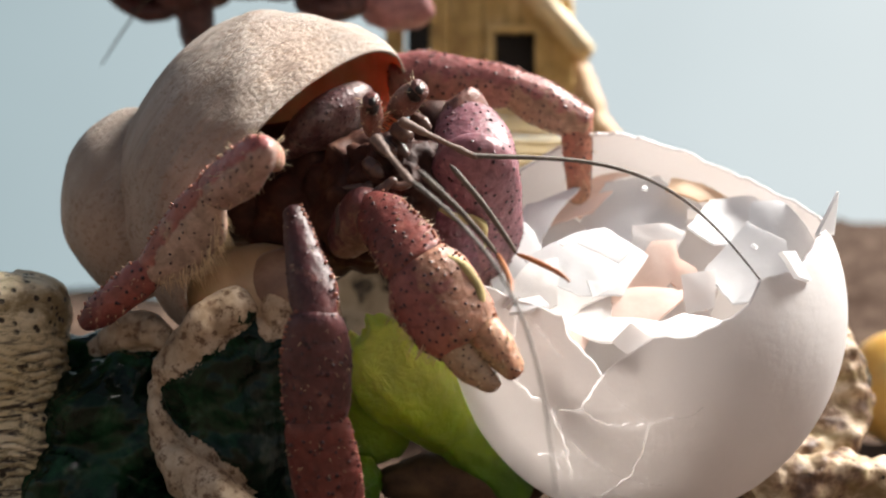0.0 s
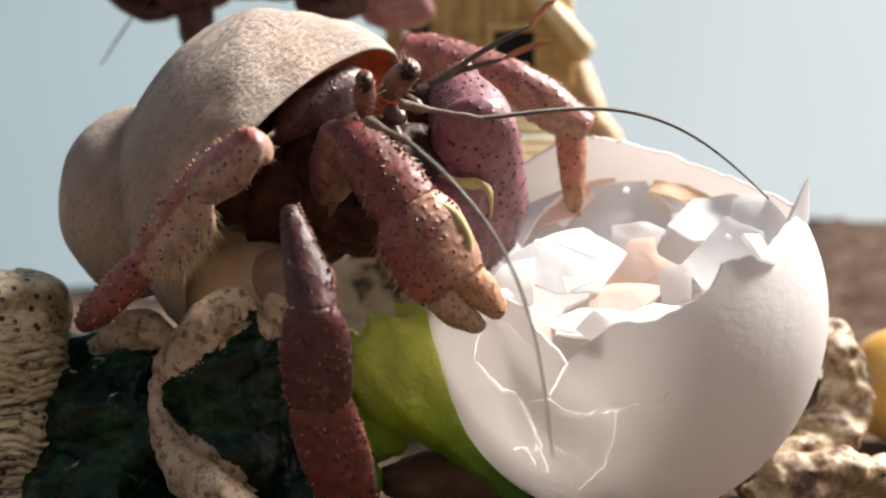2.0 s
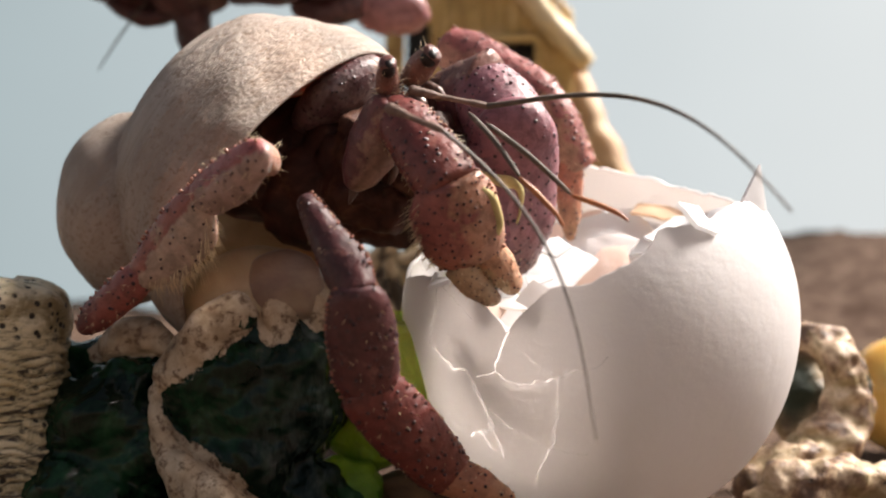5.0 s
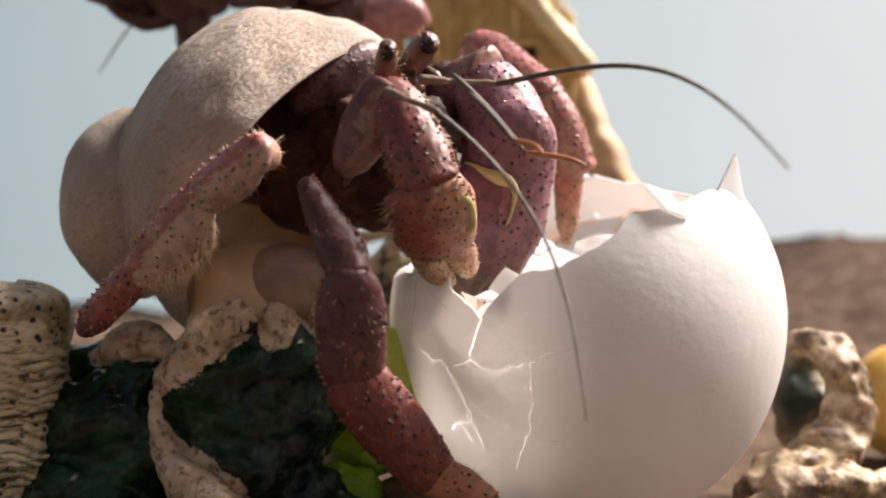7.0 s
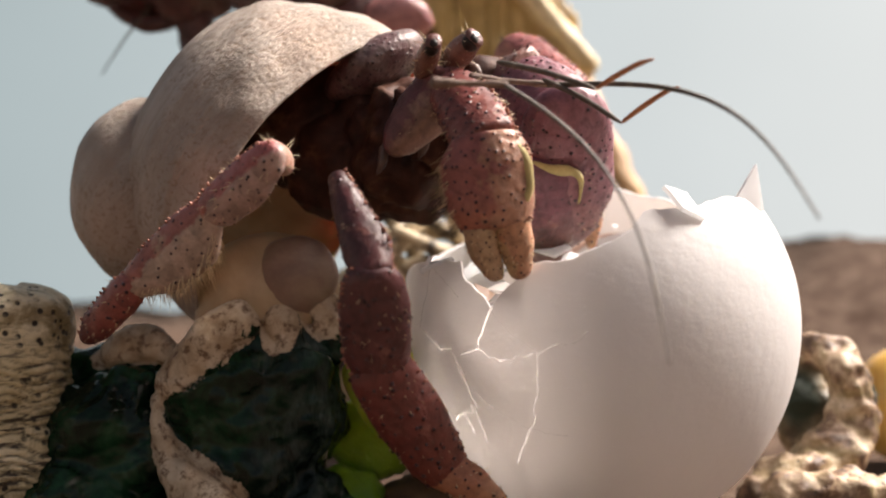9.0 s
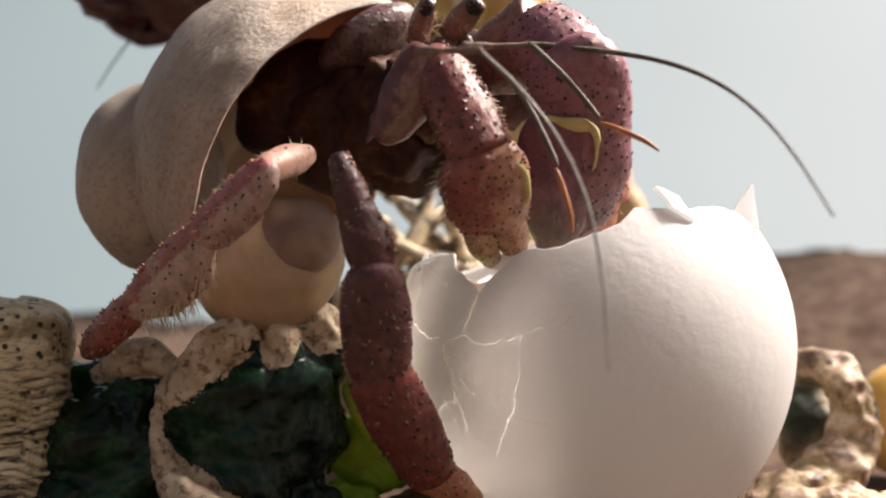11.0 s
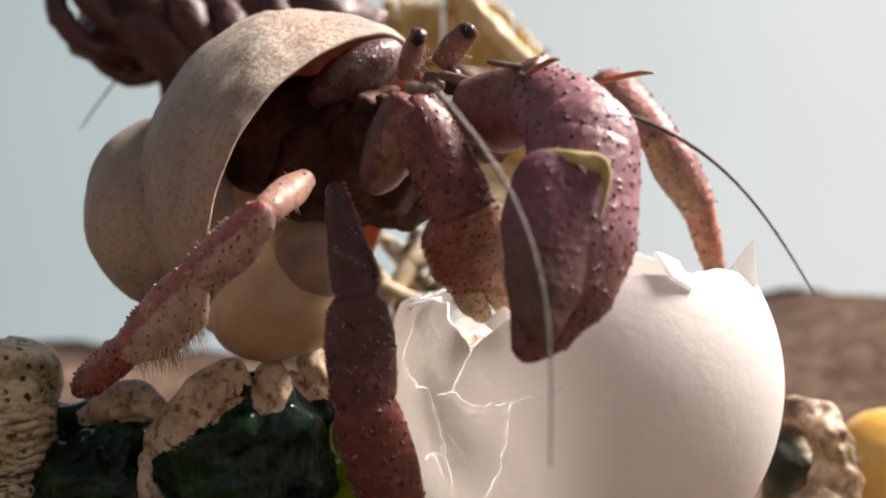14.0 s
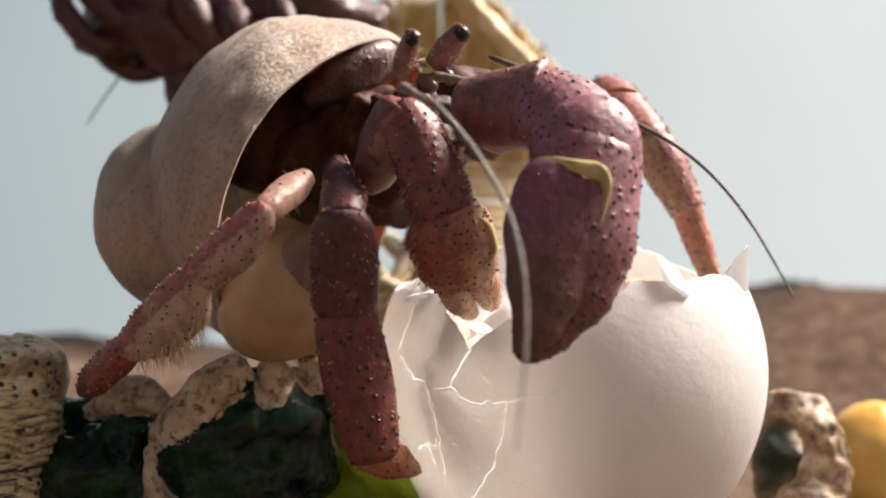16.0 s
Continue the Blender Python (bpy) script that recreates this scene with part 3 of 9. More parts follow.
def build_driftwood():
    m = stained_stone("mottled_wood", False, "green")
    bm = tube([(47.2, 30.0, 38.6), (49.6, 27.0, 38.7), (51.7, 24.0, 36.4), (52.0, 23.0, 31.8), (49.9, 22.0, 26.9), (45.4, 20.0, 22.9), (39.0, 18.0, 17.8)], [2.0, 2.6, 2.9, 2.9, 3.6, 4.6, 6.0], k=26, per=9, rough=0.32, seed=11, scale=0.34)
    low = tube([(36.4, 12.0, 19.1), (41.0, 12.0, 22.6), (46.8, 13.0, 23.0), (52.6, 14.0, 22.4), (58.0, 14.0, 20.2)], [2.7, 3.1, 3.0, 2.7, 2.7], k=26, per=9, rough=0.28, seed=12, scale=0.34)
    blob((54.8, 27.0, 31.9), (1.9, 2.6, 4.8), rough=0.2, seed=13, k=24, n=18, bm=bm)
    blob((49.9, 33.0, 30.3), (4.0, 2.0, 8.0), rough=0.15, seed=14, k=24, n=18, bm=bm)
    blob((48.8, 18.0, 16.4), (9, 6, 6.5), rough=0.2, seed=15, k=30, n=20, bm=bm)
    root = empty("mottled_root", (0.048, 0.024, 0.0175))
    for lump, seed in ((bm, 4), (low, 5)):
        me = fused(lump, 0.4, 2, 0.7, 0.3, seed)
        paint(me, "green", [((55.0, 26.0, 33.6), 2.2), ((55.0, 26.0, 29.1), 2.6), ((48.4, 30.0, 30.7), 4.5), ((48.6, 30.0, 33.8), 3.5), ((44.9, 15.0, 23.1), 1.6)])
        me.materials.append(m)
        me.transform(Matrix.Translation(-Vector(root.location)))
        new("branch", me).parent = root
    tagged(root, "mottled cream and brown root branch beside the egg", "driftwood")

    amber = simple("amber_shell", [(0.3, (0.60, 0.26, 0.05)), (0.5, (0.82, 0.48, 0.12)), (0.7, (0.88, 0.66, 0.28))], 60, 0.25, 500, 0.2, sss=0.1)
    bm = blob((0, 0, 0), (9.5, 8, 9.5), rough=0.06, scale=0.1, seed=16, k=36, n=26)
    blob((6, 2, 4), (6, 6, 6), rough=0.05, seed=17, k=28, n=20, bm=bm)
    ob = part("empty_snail_shell", bm, amber)
    ob.location = Vector((75.2, 55.0, 22.4)) * MM
    ob.location.z = 0.0175 + 0.0095
    tagged(ob, "glossy amber orange snail shell on the substrate", "shell")

    bm = blob((1.0, 8.0, 23.7), (9.0, 4.0, 3.2), rough=0.25, scale=0.2, seed=18, k=36, n=22)
    bm.transform(Matrix.Translation(Vector((0, 0, -0.0005))))
    tagged(part("bark_piece", bm, simple("dark_bark", [(0.3, (0.03, 0.015, 0.008)), (0.5, (0.10, 0.05, 0.022)), (0.75, (0.22, 0.12, 0.05))], 180, 0.8, 900, 0.8)), "dark brown piece of bark under the lettuce", "bark")
    # tangle of pale sticks behind the legs
    stick = simple("blotched_stick", [(0.43, (0.05, 0.035, 0.022)), (0.49, (0.46, 0.36, 0.23)), (0.8, (0.74, 0.63, 0.45))], 260, 0.6, 900, 0.5)
    sticks = (((-13.0, 52.0, 47.4), (-8.4, 50.0, 51.9), (-0.4, 54.0, 60.2), 1.5), ((-8.9, 60.0, 62.6), (-2.3, 58.0, 56.7), (6.3, 60.0, 50.0), 1.4),
              ((-16.0, 64.0, 54.0), (-6.2, 62.0, 55.0), (7.5, 66.0, 54.0), 1.3), ((-7.5, 50.0, 49.2), (-0.4, 50.0, 50.1), (7.8, 52.0, 47.4), 1.5),
              ((-12.0, 56.0, 60.0), (-6.0, 55.0, 53.0), (-3.0, 54.0, 46.0), 1.4), ((-9.0, 48.0, 55.5), (-1.0, 49.0, 52.0), (9.0, 50.0, 48.5), 1.2),
              ((-3.0, 58.0, 66.0), (-5.0, 57.0, 58.0), (-9.0, 56.0, 50.0), 1.3), ((-12.0, 60.0, 65.0), (-5.0, 60.0, 61.0), (4.0, 62.0, 58.0), 1.3))
    for i, (a, b, c, r) in enumerate(sticks):
        ob = part("stick", tube([a, b, c, Vector(c) + Vector((4, 3, -14))], [r * 0.8, r, r * 0.9, r * 0.8], rough=0.3, seed=20 + i, k=16), stick)
        tagged(ob, "pale stick with dark blotches in a tangle", "stick", "sticks behind the crab")
    bm = blob((-2.3, 64.0, 36.7), (22, 9, 15), rough=0.25, scale=0.09, seed=25, k=40, n=26)
    tagged(part("root_clump", bm, stick), "blotched pale root clump behind the egg", "driftwood")


# ---- bamboo hut ornament ----
def build_hut():
    straw = simple("straw_resin", [(0.3, (0.28, 0.16, 0.045)), (0.5, (0.60, 0.42, 0.16)), (0.7, (0.76, 0.59, 0.29))], 140, 0.55, 900, 0.5)
    pale = simple("pale_thatch", [(0.3, (0.50, 0.37, 0.18)), (0.6, (0.76, 0.63, 0.39)), (0.8, (0.84, 0.74, 0.53))], 160, 0.6, 900, 0.5)
    dark = plain("doorway_shade", (0.015, 0.013, 0.012), 0.8)
    tan = simple("tan_trunk", [(0.3, (0.36, 0.20, 0.09)), (0.6, (0.58, 0.38, 0.20)), (0.8, (0.70, 0.52, 0.32))], 90, 0.6, 700, 0.5)
    root = empty("bamboo_hut", (0.020, 0.118, 0.030))
    off = Matrix.Translation(-Vector(root.location))

    def put(name, bm, mt, label=""):
        bm.transform(off)
        return part(name, bm, mt, root, label)

    rng = random.Random(5)
    # front wall of upright canes, leaving the doorway and the window open
    door, win = (-7.7, -2.7), (11.2, 20.2)
    wtop, wbot = 97.6, 87.6
    x, end = -11.7, 29.7
    floor = 82.8
    while x < end:
        r = rng.uniform(0.85, 1.35)
        peak = 121.3 - max(0.0, x - 14) * 1.12
        spans = [(floor, peak)]
        if door[0] < x < door[1]:
            spans = [(floor + 19, peak)]
        if win[0] - 0.3 < x < win[1] + 0.3:
            spans = [(floor, wbot), (wtop, peak)]
        for lo, hi in spans:
            if hi - lo > 0.5:
                put("cane", tube([(x, 110 + rng.uniform(-0.3, 0.3), lo), (x, 110, (lo + hi) / 2), (x + rng.uniform(-0.3, 0.3), 110, hi)], [r, r * 0.95, r], k=10, per=5, rough=0.12, seed=rng.random() * 50), straw)
        x += r * 1.75
    # Near-black block in place of the shade behind the doorway and window.
    bm = bmesh.new()
    bmesh.ops.create_cube(bm, size=1, matrix=Matrix.Translation(Vector((9, 121, floor + 14)) * MM) @ Matrix.Diagonal((0.034, 0.018, 0.028, 1)))
    put("inside", bm, dark, "dark block standing in for the shade inside the hut")
    for z in (wtop + 0.8, wbot - 0.8):
        put("window_bar", tube([(win[0] - 2, 108.2, z), (win[1] + 2, 108.2, z)], [0.9, 0.9], k=10, rough=0.1), straw)
    for xx in (win[0] - 0.8, win[1] + 0.8):
        put("window_bar", tube([(xx, 108.0, wbot - 1), (xx, 108.0, wtop + 1)], [0.9, 0.9], k=10, rough=0.1), straw)
    # roof slope and its pale thick edge
    e0, e1 = Vector((2.0, 106.0, 124.2)), Vector((32.1, 106.0, 92.0))
    put("roof_edge", tube([e0, (e0 + e1) / 2 + Vector((0, 0, 0.5)), e1], [2.1, 2.3, 2.2], k=16, per=14, rough=0.3, seed=40, scale=0.5), pale, "pale thatched roof edge")
    for i in range(7):
        d = Vector((0, 3.2 * (i + 1), 0))
        put("thatch", tube([e0 + d, (e0 + e1) / 2 + d, e1 + d + Vector((0, 0, -0.6 * (i % 2)))], [2, 2.1, 2], k=10, per=8, rough=0.3, seed=41 + i, scale=0.5), pale)
    # platform, steps and the leaning trunk
    # Steps use the paler thatch colour to put sunlight on them.
    for i in range(17):
        z = floor - 0.9 - i * 2.35
        put("step", tube([(2.0, 106 - i * 1.3, z), (14.4, 105.5 - i * 1.3, z + rng.uniform(-0.3, 0.3)), (28.0, 106 - i * 1.3, z)], [1.0, 1.15, 1.0], k=12, per=6, rough=0.15, seed=60 + i), pale)
    put("trunk", tube([(26.7, 118.0, 99.4), (31.6, 112.0, 82.9), (35.4, 108.0, 71.2), (39.9, 106.0, 59.9), (44.4, 104.0, 46.5), (48.0, 104.0, 28.3)], [3.5, 4.2, 4.4, 4.6, 5, 6], k=22, per=8, rough=0.2, seed=70, scale=0.2), tan, "tan leaning tree trunk")
    put("plinth", blob((22, 116, 24), (34, 16, 13), rough=0.2, scale=0.08, seed=71, k=36, n=22), tan)
    tagged(root, "small straw-coloured bamboo hut ornament with a thatched roof", "ornament")


# ---- cracked egg ----
EGG_R = 22.1
RIM = ((-180, 17.8), (-166, 17.6), (-155, 15.2), (-146, 12.6), (-130, 9.0), (-110, 6.0), (-85, 4.2), (-70, 5.0), (-47, 5.1), (-45, 3.6), (-38, 2.0), (-34.5, 0.8),
       (-31, 2.4), (-27, 4.2), (-24, 5.1), (-16, 5.7), (-8, 6.7), (0, 8.5), (4, 10.6), (11, 11.5), (17, 11.2), (25, 12.2), (32, 13.2), (52, 13.8),
       (75, 13.4), (97, 13.5), (111, 13.9), (125, 14.8), (141, 16.2), (166, 17.5), (180, 17.8))


def egg_point(az, el, r=EGG_R):
    a, e = radians(az), radians(el)
    z = math.sin(e)
    return Vector((math.cos(e) * math.sin(a), -math.cos(e) * math.cos(a), z * (1.07 if z < 0 else 1.0))) * r


def rim_height(az):
    for (a, h), (b, g) in zip(RIM, RIM[1:]):
        if az <= b:
            flat = h + (g - h) * (az - a) / (b - a)
            break
    jag = 0.0
    for step, size in ((7.0, 0.45), (2.3, 0.30)):
        q = az / step
        lo, hi = (noise.noise(Vector((math.floor(q) * 3.7 + s * 3.7, step, 0.4))) for s in (0, 1))
        jag += size * (lo + (hi - lo) * (q - math.floor(q)))
    return flat + jag


CRACKS = (((-34, 2), (-36, -2), (-38, -8), (-40, -9), (-44, -10)), ((-35, 1), (-28, -4), (-21, -8)), ((-21, -8), (-21, -16), (-23, -25), (-27, -32), (-30, -37)),
          ((-38, -8), (-34, -10), (-29, -10), (-25, -9), (-21, -8)), ((-21, -8), (-17, -6), (-12, -5), (-9, -2)),
          ((-60, -5), (-56, -7), (-52, -9), (-47, -9)), ((-47, -9), (-45, -12), (-41, -20), (-40, -27), (-39, -32)), ((-45, -11), (-41, -18), (-34, -22), (-27, -25)),
          ((-26, -26), (-20, -27), (-13, -27)), ((-50, -27), (-47, -25), (-42, -24), (-42, -22)), ((-60, 11), (-59, 5), (-61, 0), (-62, -4)), ((-46, -24), (-43, -30)),
          ((-60, 13), (-52, 8), (-45, 4)))
CRACK_WIDTH = (1.0, 0.4, 0.4, 0.85, 0.3, 1.0, 0.5, 0.3, 0.25, 0.7, 0.5, 0.5, 0.35)


def crack_lines():
    """Points (place, width) along the branching cracks, in mm."""
    out = []
    for q, line in enumerate(CRACKS):
        for (a0, e0), (a1, e1) in zip(line, line[1:]):
            m = max(4, int(math.hypot(a1 - a0, e1 - e0) / 0.25))
            for i in range(m):
                a, e = a0 + (a1 - a0) * i / m, e0 + (e1 - e0) * i / m
                a += 0.9 * noise.noise(Vector((a * 0.4, e * 0.4, q))) + 0.13 * noise.noise(Vector((a * 1.3, e * 1.3, q)))
                e += 0.9 * noise.noise(Vector((a * 0.4, e * 0.4, q + 9))) + 0.13 * noise.noise(Vector((a * 1.3, e * 1.3, q + 9)))
                p = egg_point(a, e)
                out.append((*p, CRACK_WIDTH[q] * (0.8 + 0.5 * noise.noise(p * 0.5))))
    return np.array(out)


EGG_START = spin(22.12, 8.21, 43.12, 18.2, 3.9, 15.3)


def shard(name, parent, at, size, turn, mat, seed, sides=6, curve=0.12, thick=0.32, label="", inside=True, on_rim=False):
    """A curved broken plate of shell; at and turn as it lies before the egg is tipped."""
    rng = random.Random(seed)
    k, n = sides * 6, 5
    corner = [rng.uniform(0.62, 1.2) for _ in range(sides)]
    swing = [rng.uniform(-0.28, 0.28) for _ in range(sides)]
    tips = []
    for i in range(sides):
        q = 2 * math.pi * (i + swing[i]) / sides
        tips.append(Vector((math.cos(q), math.sin(q), 0)) * corner[i])
    edge = []
    for j in range(k):
        u = j / 6
        p = tips[int(u)].lerp(tips[(int(u) + 1) % sides], u % 1)
        edge.append(p * (1 + 0.05 * noise.noise(Vector((j * 0.9, seed, 0)))))
    if on_rim:
        out = egg_point(*at[:2], 1.0)
        east = Vector((0, 0, 1)).cross(out).normalized()
        place = Matrix((east, out.cross(east), out)).transposed().to_4x4() @ pose(0, 0, 0, *turn)
        place.translation = egg_point(*at) * MM
    else:
        place = EGG_START.inverted() @ pose(at[0] * MM, at[1] * MM, at[2] * MM, *turn)
    bm = bmesh.new()
    top, bot = [], []
    for layer, store in ((0, top), (-thick, bot)):
        rows = [[Vector((0, 0, layer))]]
        for i in range(1, n + 1):
            ring = []
            for e in edge:
                x, y = e.x * size[0] * i / n, e.y * size[1] * i / n
                ring.append(Vector((x, y, layer - curve * (x * x + y * y) / max(size) + 0.12 * noise.noise(Vector((x * 0.5, y * 0.5, seed))))))
            rows.append(ring)
        for r in rows:
            keep = []
            for v in r:
                w = place @ (v * MM)
                reach = (EGG_R - 0.75 + (layer if layer < 0 else 0)) * MM
                if inside and w.length > reach:
                    w = w.normalized() * reach
                keep.append(bm.verts.new(w))
            store.append(keep)
    for rows, flip in ((top, False), (bot, True)):
        for j in range(k):
            f = (rows[0][0], rows[1][j], rows[1][(j + 1) % k])
            bm.faces.new(f[::-1] if flip else f)
            for a, b in zip(rows[1:], rows[2:]):
                f = (a[j], b[j], b[(j + 1) % k], a[(j + 1) % k])
                bm.faces.new(f[::-1] if flip else f)
    for j in range(k):
        bm.faces.new((top[-1][j], bot[-1][j], bot[-1][(j + 1) % k], top[-1][(j + 1) % k]))
    ob = part(name, bm, mat, parent, label)
    ob.data.shade_smooth()
    ob.data.set_sharp_from_angle(angle=radians(38))
    return ob


def build_egg():
    white = eggshell("white_eggshell", (0.73, 0.715, 0.715), 0.30, (0.92, 0.87, 0.84), cracked=True)
    inner = eggshell("pale_membrane", (0.92, 0.91, 0.905), 0.48, (0.97, 0.93, 0.91), cracked=True)
    chip, pinkish = eggshell("white_shell_chip", (0.93, 0.94, 0.955), 0.45, (0.95, 0.95, 0.95)), eggshell("pink_membrane", (0.95, 0.83, 0.77), 0.5, (0.98, 0.80, 0.70))
    tan = eggshell("tan_membrane", (0.86, 0.68, 0.50), 0.45, (0.95, 0.72, 0.48))
    root = empty("cracked_egg")
    turns = [-82 + 86 * q / 330 for q in range(330)] + [4 + 274 * q / 280 for q in range(280)]
    turns = [q - 360 if q > 180 else q for q in turns]
    steps = [0.42 * q / 40 for q in range(40)] + [0.42 + 0.48 * q / 150 for q in range(150)] + [0.90 + 0.10 * q / 24 for q in range(25)]
    k, n = len(turns), len(steps) - 1
    tops = [math.degrees(math.asin(max(-1, min(1, rim_height(q) / EGG_R)))) for q in turns]
    ripple = [[0.03 * noise.noise(egg_point(q, e, 5)) for q in turns] for e in range(-88, 60, 4)]
    verts, faces, kind = [], [], []
    for layer, thick in enumerate((0.0, 0.38)):
        for s in steps:
            for j in range(k):
                el = -88 + (tops[j] + 88) * s
                u = (el + 88) / 4
                lo = int(u)
                wave = ripple[lo][j] + (ripple[lo + 1][j] - ripple[lo][j]) * (u - lo)
                verts.append(egg_point(turns[j], el, (EGG_R - thick + wave) * MM))
        o = layer * (n + 1) * k
        for i in range(n):
            for j in range(k):
                f = (o + i * k + j, o + i * k + (j + 1) % k, o + (i + 1) * k + (j + 1) % k, o + (i + 1) * k + j)
                faces.append(f[::-1] if layer else f)
        foot = tuple(range(o, o + k))
        faces.append(foot if layer else foot[::-1])
        kind += [layer] * (n * k + 1)
    o = n * k
    q = (n + 1) * k
    for j in range(k):
        faces.append((o + j, o + (j + 1) % k, o + q + (j + 1) % k, o + q + j))
        kind.append(0)
    me = bpy.data.meshes.new("shell_cup")
    me.from_pydata(verts, [], faces)
    me.polygons.foreach_set("material_index", kind)
    me.polygons.foreach_set("use_smooth", [True] * len(faces))
    lines = crack_lines()
    co = np.empty(len(verts) * 3)
    me.vertices.foreach_get("co", co)
    co = co.reshape(-1, 3) / MM
    co = co / np.linalg.norm(co, axis=1)[:, None] * EGG_R
    lp = lines[:, :3] / np.linalg.norm(lines[:, :3], axis=1)[:, None] * EGG_R
    value = np.zeros(len(co), np.float32)
    near = np.where((co[:, 1] < 2) & (co[:, 0] < 6) & (co[:, 2] < 12))[0]
    for part_of in np.array_split(near, 160):
        d = np.linalg.norm(co[part_of][:, None, :] - lp[None], axis=2) - 0.040 - 0.062 * lines[None, :, 3]
        value[part_of] = np.clip(0.5 - d.min(axis=1), 0, 1)
    me.attributes.new("crack", "FLOAT", "POINT").data.foreach_set("value", value)
    me.materials.append(white)
    me.materials.append(inner)
    cup = new("shell_cup", me)
    cup.parent = root

    # broken plates packed inside: place, half sizes, tilt, corners, material, curve
    plates = (((16.3, 4.9, 49.0), (6.8, 5.6), (56, -4, 4), 7, chip, 0.10), ((17.9, 2.4, 50.4), (3.9, 2.1), (52, 2, -4), 4, chip, 0.02), ((16.4, 0.0, 45.9), (3.0, 1.4), (54, 4, 2), 3, chip, 0.02),
              ((12.2, 14.0, 55.4), (5.6, 1.7), (66, -34, 0), 3, chip, 0.12), ((10.4, 12.5, 53.2), (5.4, 2.3), (66, -28, 0), 4, chip, 0.12), ((16.0, 15.0, 55.2), (5.0, 1.5), (60, -28, 0), 4, pinkish, 0.08),
              ((24.2, 16.0, 55.3), (6.6, 4.6), (52, -8, 0), 6, chip, 0.14), ((31.0, 15.5, 57.3), (4.0, 1.6), (48, 14, 0), 5, tan, 0.06), ((24.0, 8.0, 51.0), (3.6, 2.5), (62, -14, 0), 6, inner, 0.06),
              ((34.6, 12.5, 53.4), (7.2, 4.6), (48, -6, 10), 6, chip, -0.10), ((32.4, 3.2, 47.6), (6.4, 4.8), (46, -26, 8), 5, chip, -0.08), ((24.0, 6.0, 48.3), (2.9, 4.8), (66, 24, -10), 5, pinkish, 0.10),
              ((21.6, 2.8, 44.4), (5.6, 3.0), (48, -10, 6), 5, pinkish, 0.06), ((27.2, 6.0, 46.8), (2.4, 4.4), (66, -26, 12), 4, pinkish, 0.08), ((27.3, 1.0, 45.2), (2.1, 3.6), (72, 20, -8), 4, inner, 0.08),
              ((18.2, -7.4, 42.0), (6.0, 2.5), (48, 4, 10), 6, inner, 0.10), ((23.6, -6.4, 42.4), (4.4, 1.9), (42, -8, 16), 5, inner, 0.08), ((13.2, -8.4, 41.2), (1.2, 1.9), (70, -20, 24), 3, pinkish, 0.02),
              ((20.0, 13.0, 44.5), (12.0, 10.0), (42, 0, 0), 7, inner, -0.12), ((29.0, 15.0, 48.5), (10.0, 9.0), (48, -10, 0), 7, inner, -0.12), ((13.5, 13.0, 48.0), (9.0, 8.0), (56, 12, 0), 7, inner, 0.0),
              ((9.6, 2.4, 45.6), (3.8, 5.2), (58, 30, -20), 5, inner, 0.10), ((8.6, 8.6, 49.8), (4.2, 4.8), (62, 34, -10), 5, chip, 0.10), ((38.6, 8.0, 52.4), (4.6, 4.2), (56, -44, 10), 5, chip, 0.16),
              ((30.0, 23.0, 58.6), (8.0, 4.0), (60, 8, 6), 6, chip, 0.10), ((38.0, 18.0, 55.6), (6.0, 4.0), (58, -28, 10), 5, chip, 0.14), ((19.5, 22.0, 58.6), (4.2, 2.4), (66, -30, -6), 4, pinkish, 0.12))
    for i, (at, size, turn, sides, mt, bow) in enumerate(plates):
        shard("shell_fragment", root, at, (size[0] * 1.08, size[1] * 1.08), turn, mt, 30 + i, sides, bow * 1.5, 0.34)
    for q, at in enumerate(((13.0, 3.4, 50.8), (24.2, 13.6, 57.4), (33.0, 0.2, 50.4))):
        shard("shell_crumb", root, at, (0.5, 0.42), (40, 0, 30 * q), chip, 70 + q, 5, 0.0, 0.4)
    shard("flap", root, (17.0, 31.5, 22.75), (2.5, 1.7), (-14, 10, -34), chip, 61, 4, 0.03, 0.5, "bent flap on the broken rim", False, True)
    shard("flap", root, (-57.0, 13.5, 22.0), (2.1, 1.6), (-52, 8, 12), chip, 64, 5, 0.10, 0.4, "", False, True)
    shard("flap", root, (-64.0, 12.0, 22.1), (1.5, 1.2), (-30, -14, 40), chip, 62, 4, 0.05, 0.4, "", False, True)
    shard("flap", root, (-28.0, 11.0, 21.2), (2.0, 2.4), (-10, 0, 20), inner, 65, 4, 0.05, 0.35, "", False, True)
    # upright splinter on the rim
    bm = bmesh.new()
    w = [bm.verts.new(Vector(v) * MM) for v in ((-2.2, 0.2, -1.4), (2.0, 0, -1.4), (0.3, -0.3, 3.2), (-2.2, -0.2, -1.4), (2.0, -0.45, -1.4), (0.3, -0.6, 3.2))]
    for f in ((0, 1, 2), (5, 4, 3), (0, 3, 4, 1), (1, 4, 5, 2), (2, 5, 3, 0)):
        bm.faces.new([w[i] for i in f])
    ob = part("splinter", bm, chip, root, "upright pointed splinter", smooth=False)
    ob.matrix_basis = pose(0.0136, -0.0108, 0.0142, -4, 6, 34)
    tagged(root, "cracked open white eggshell with broken pieces inside", "eggshell")
    return root


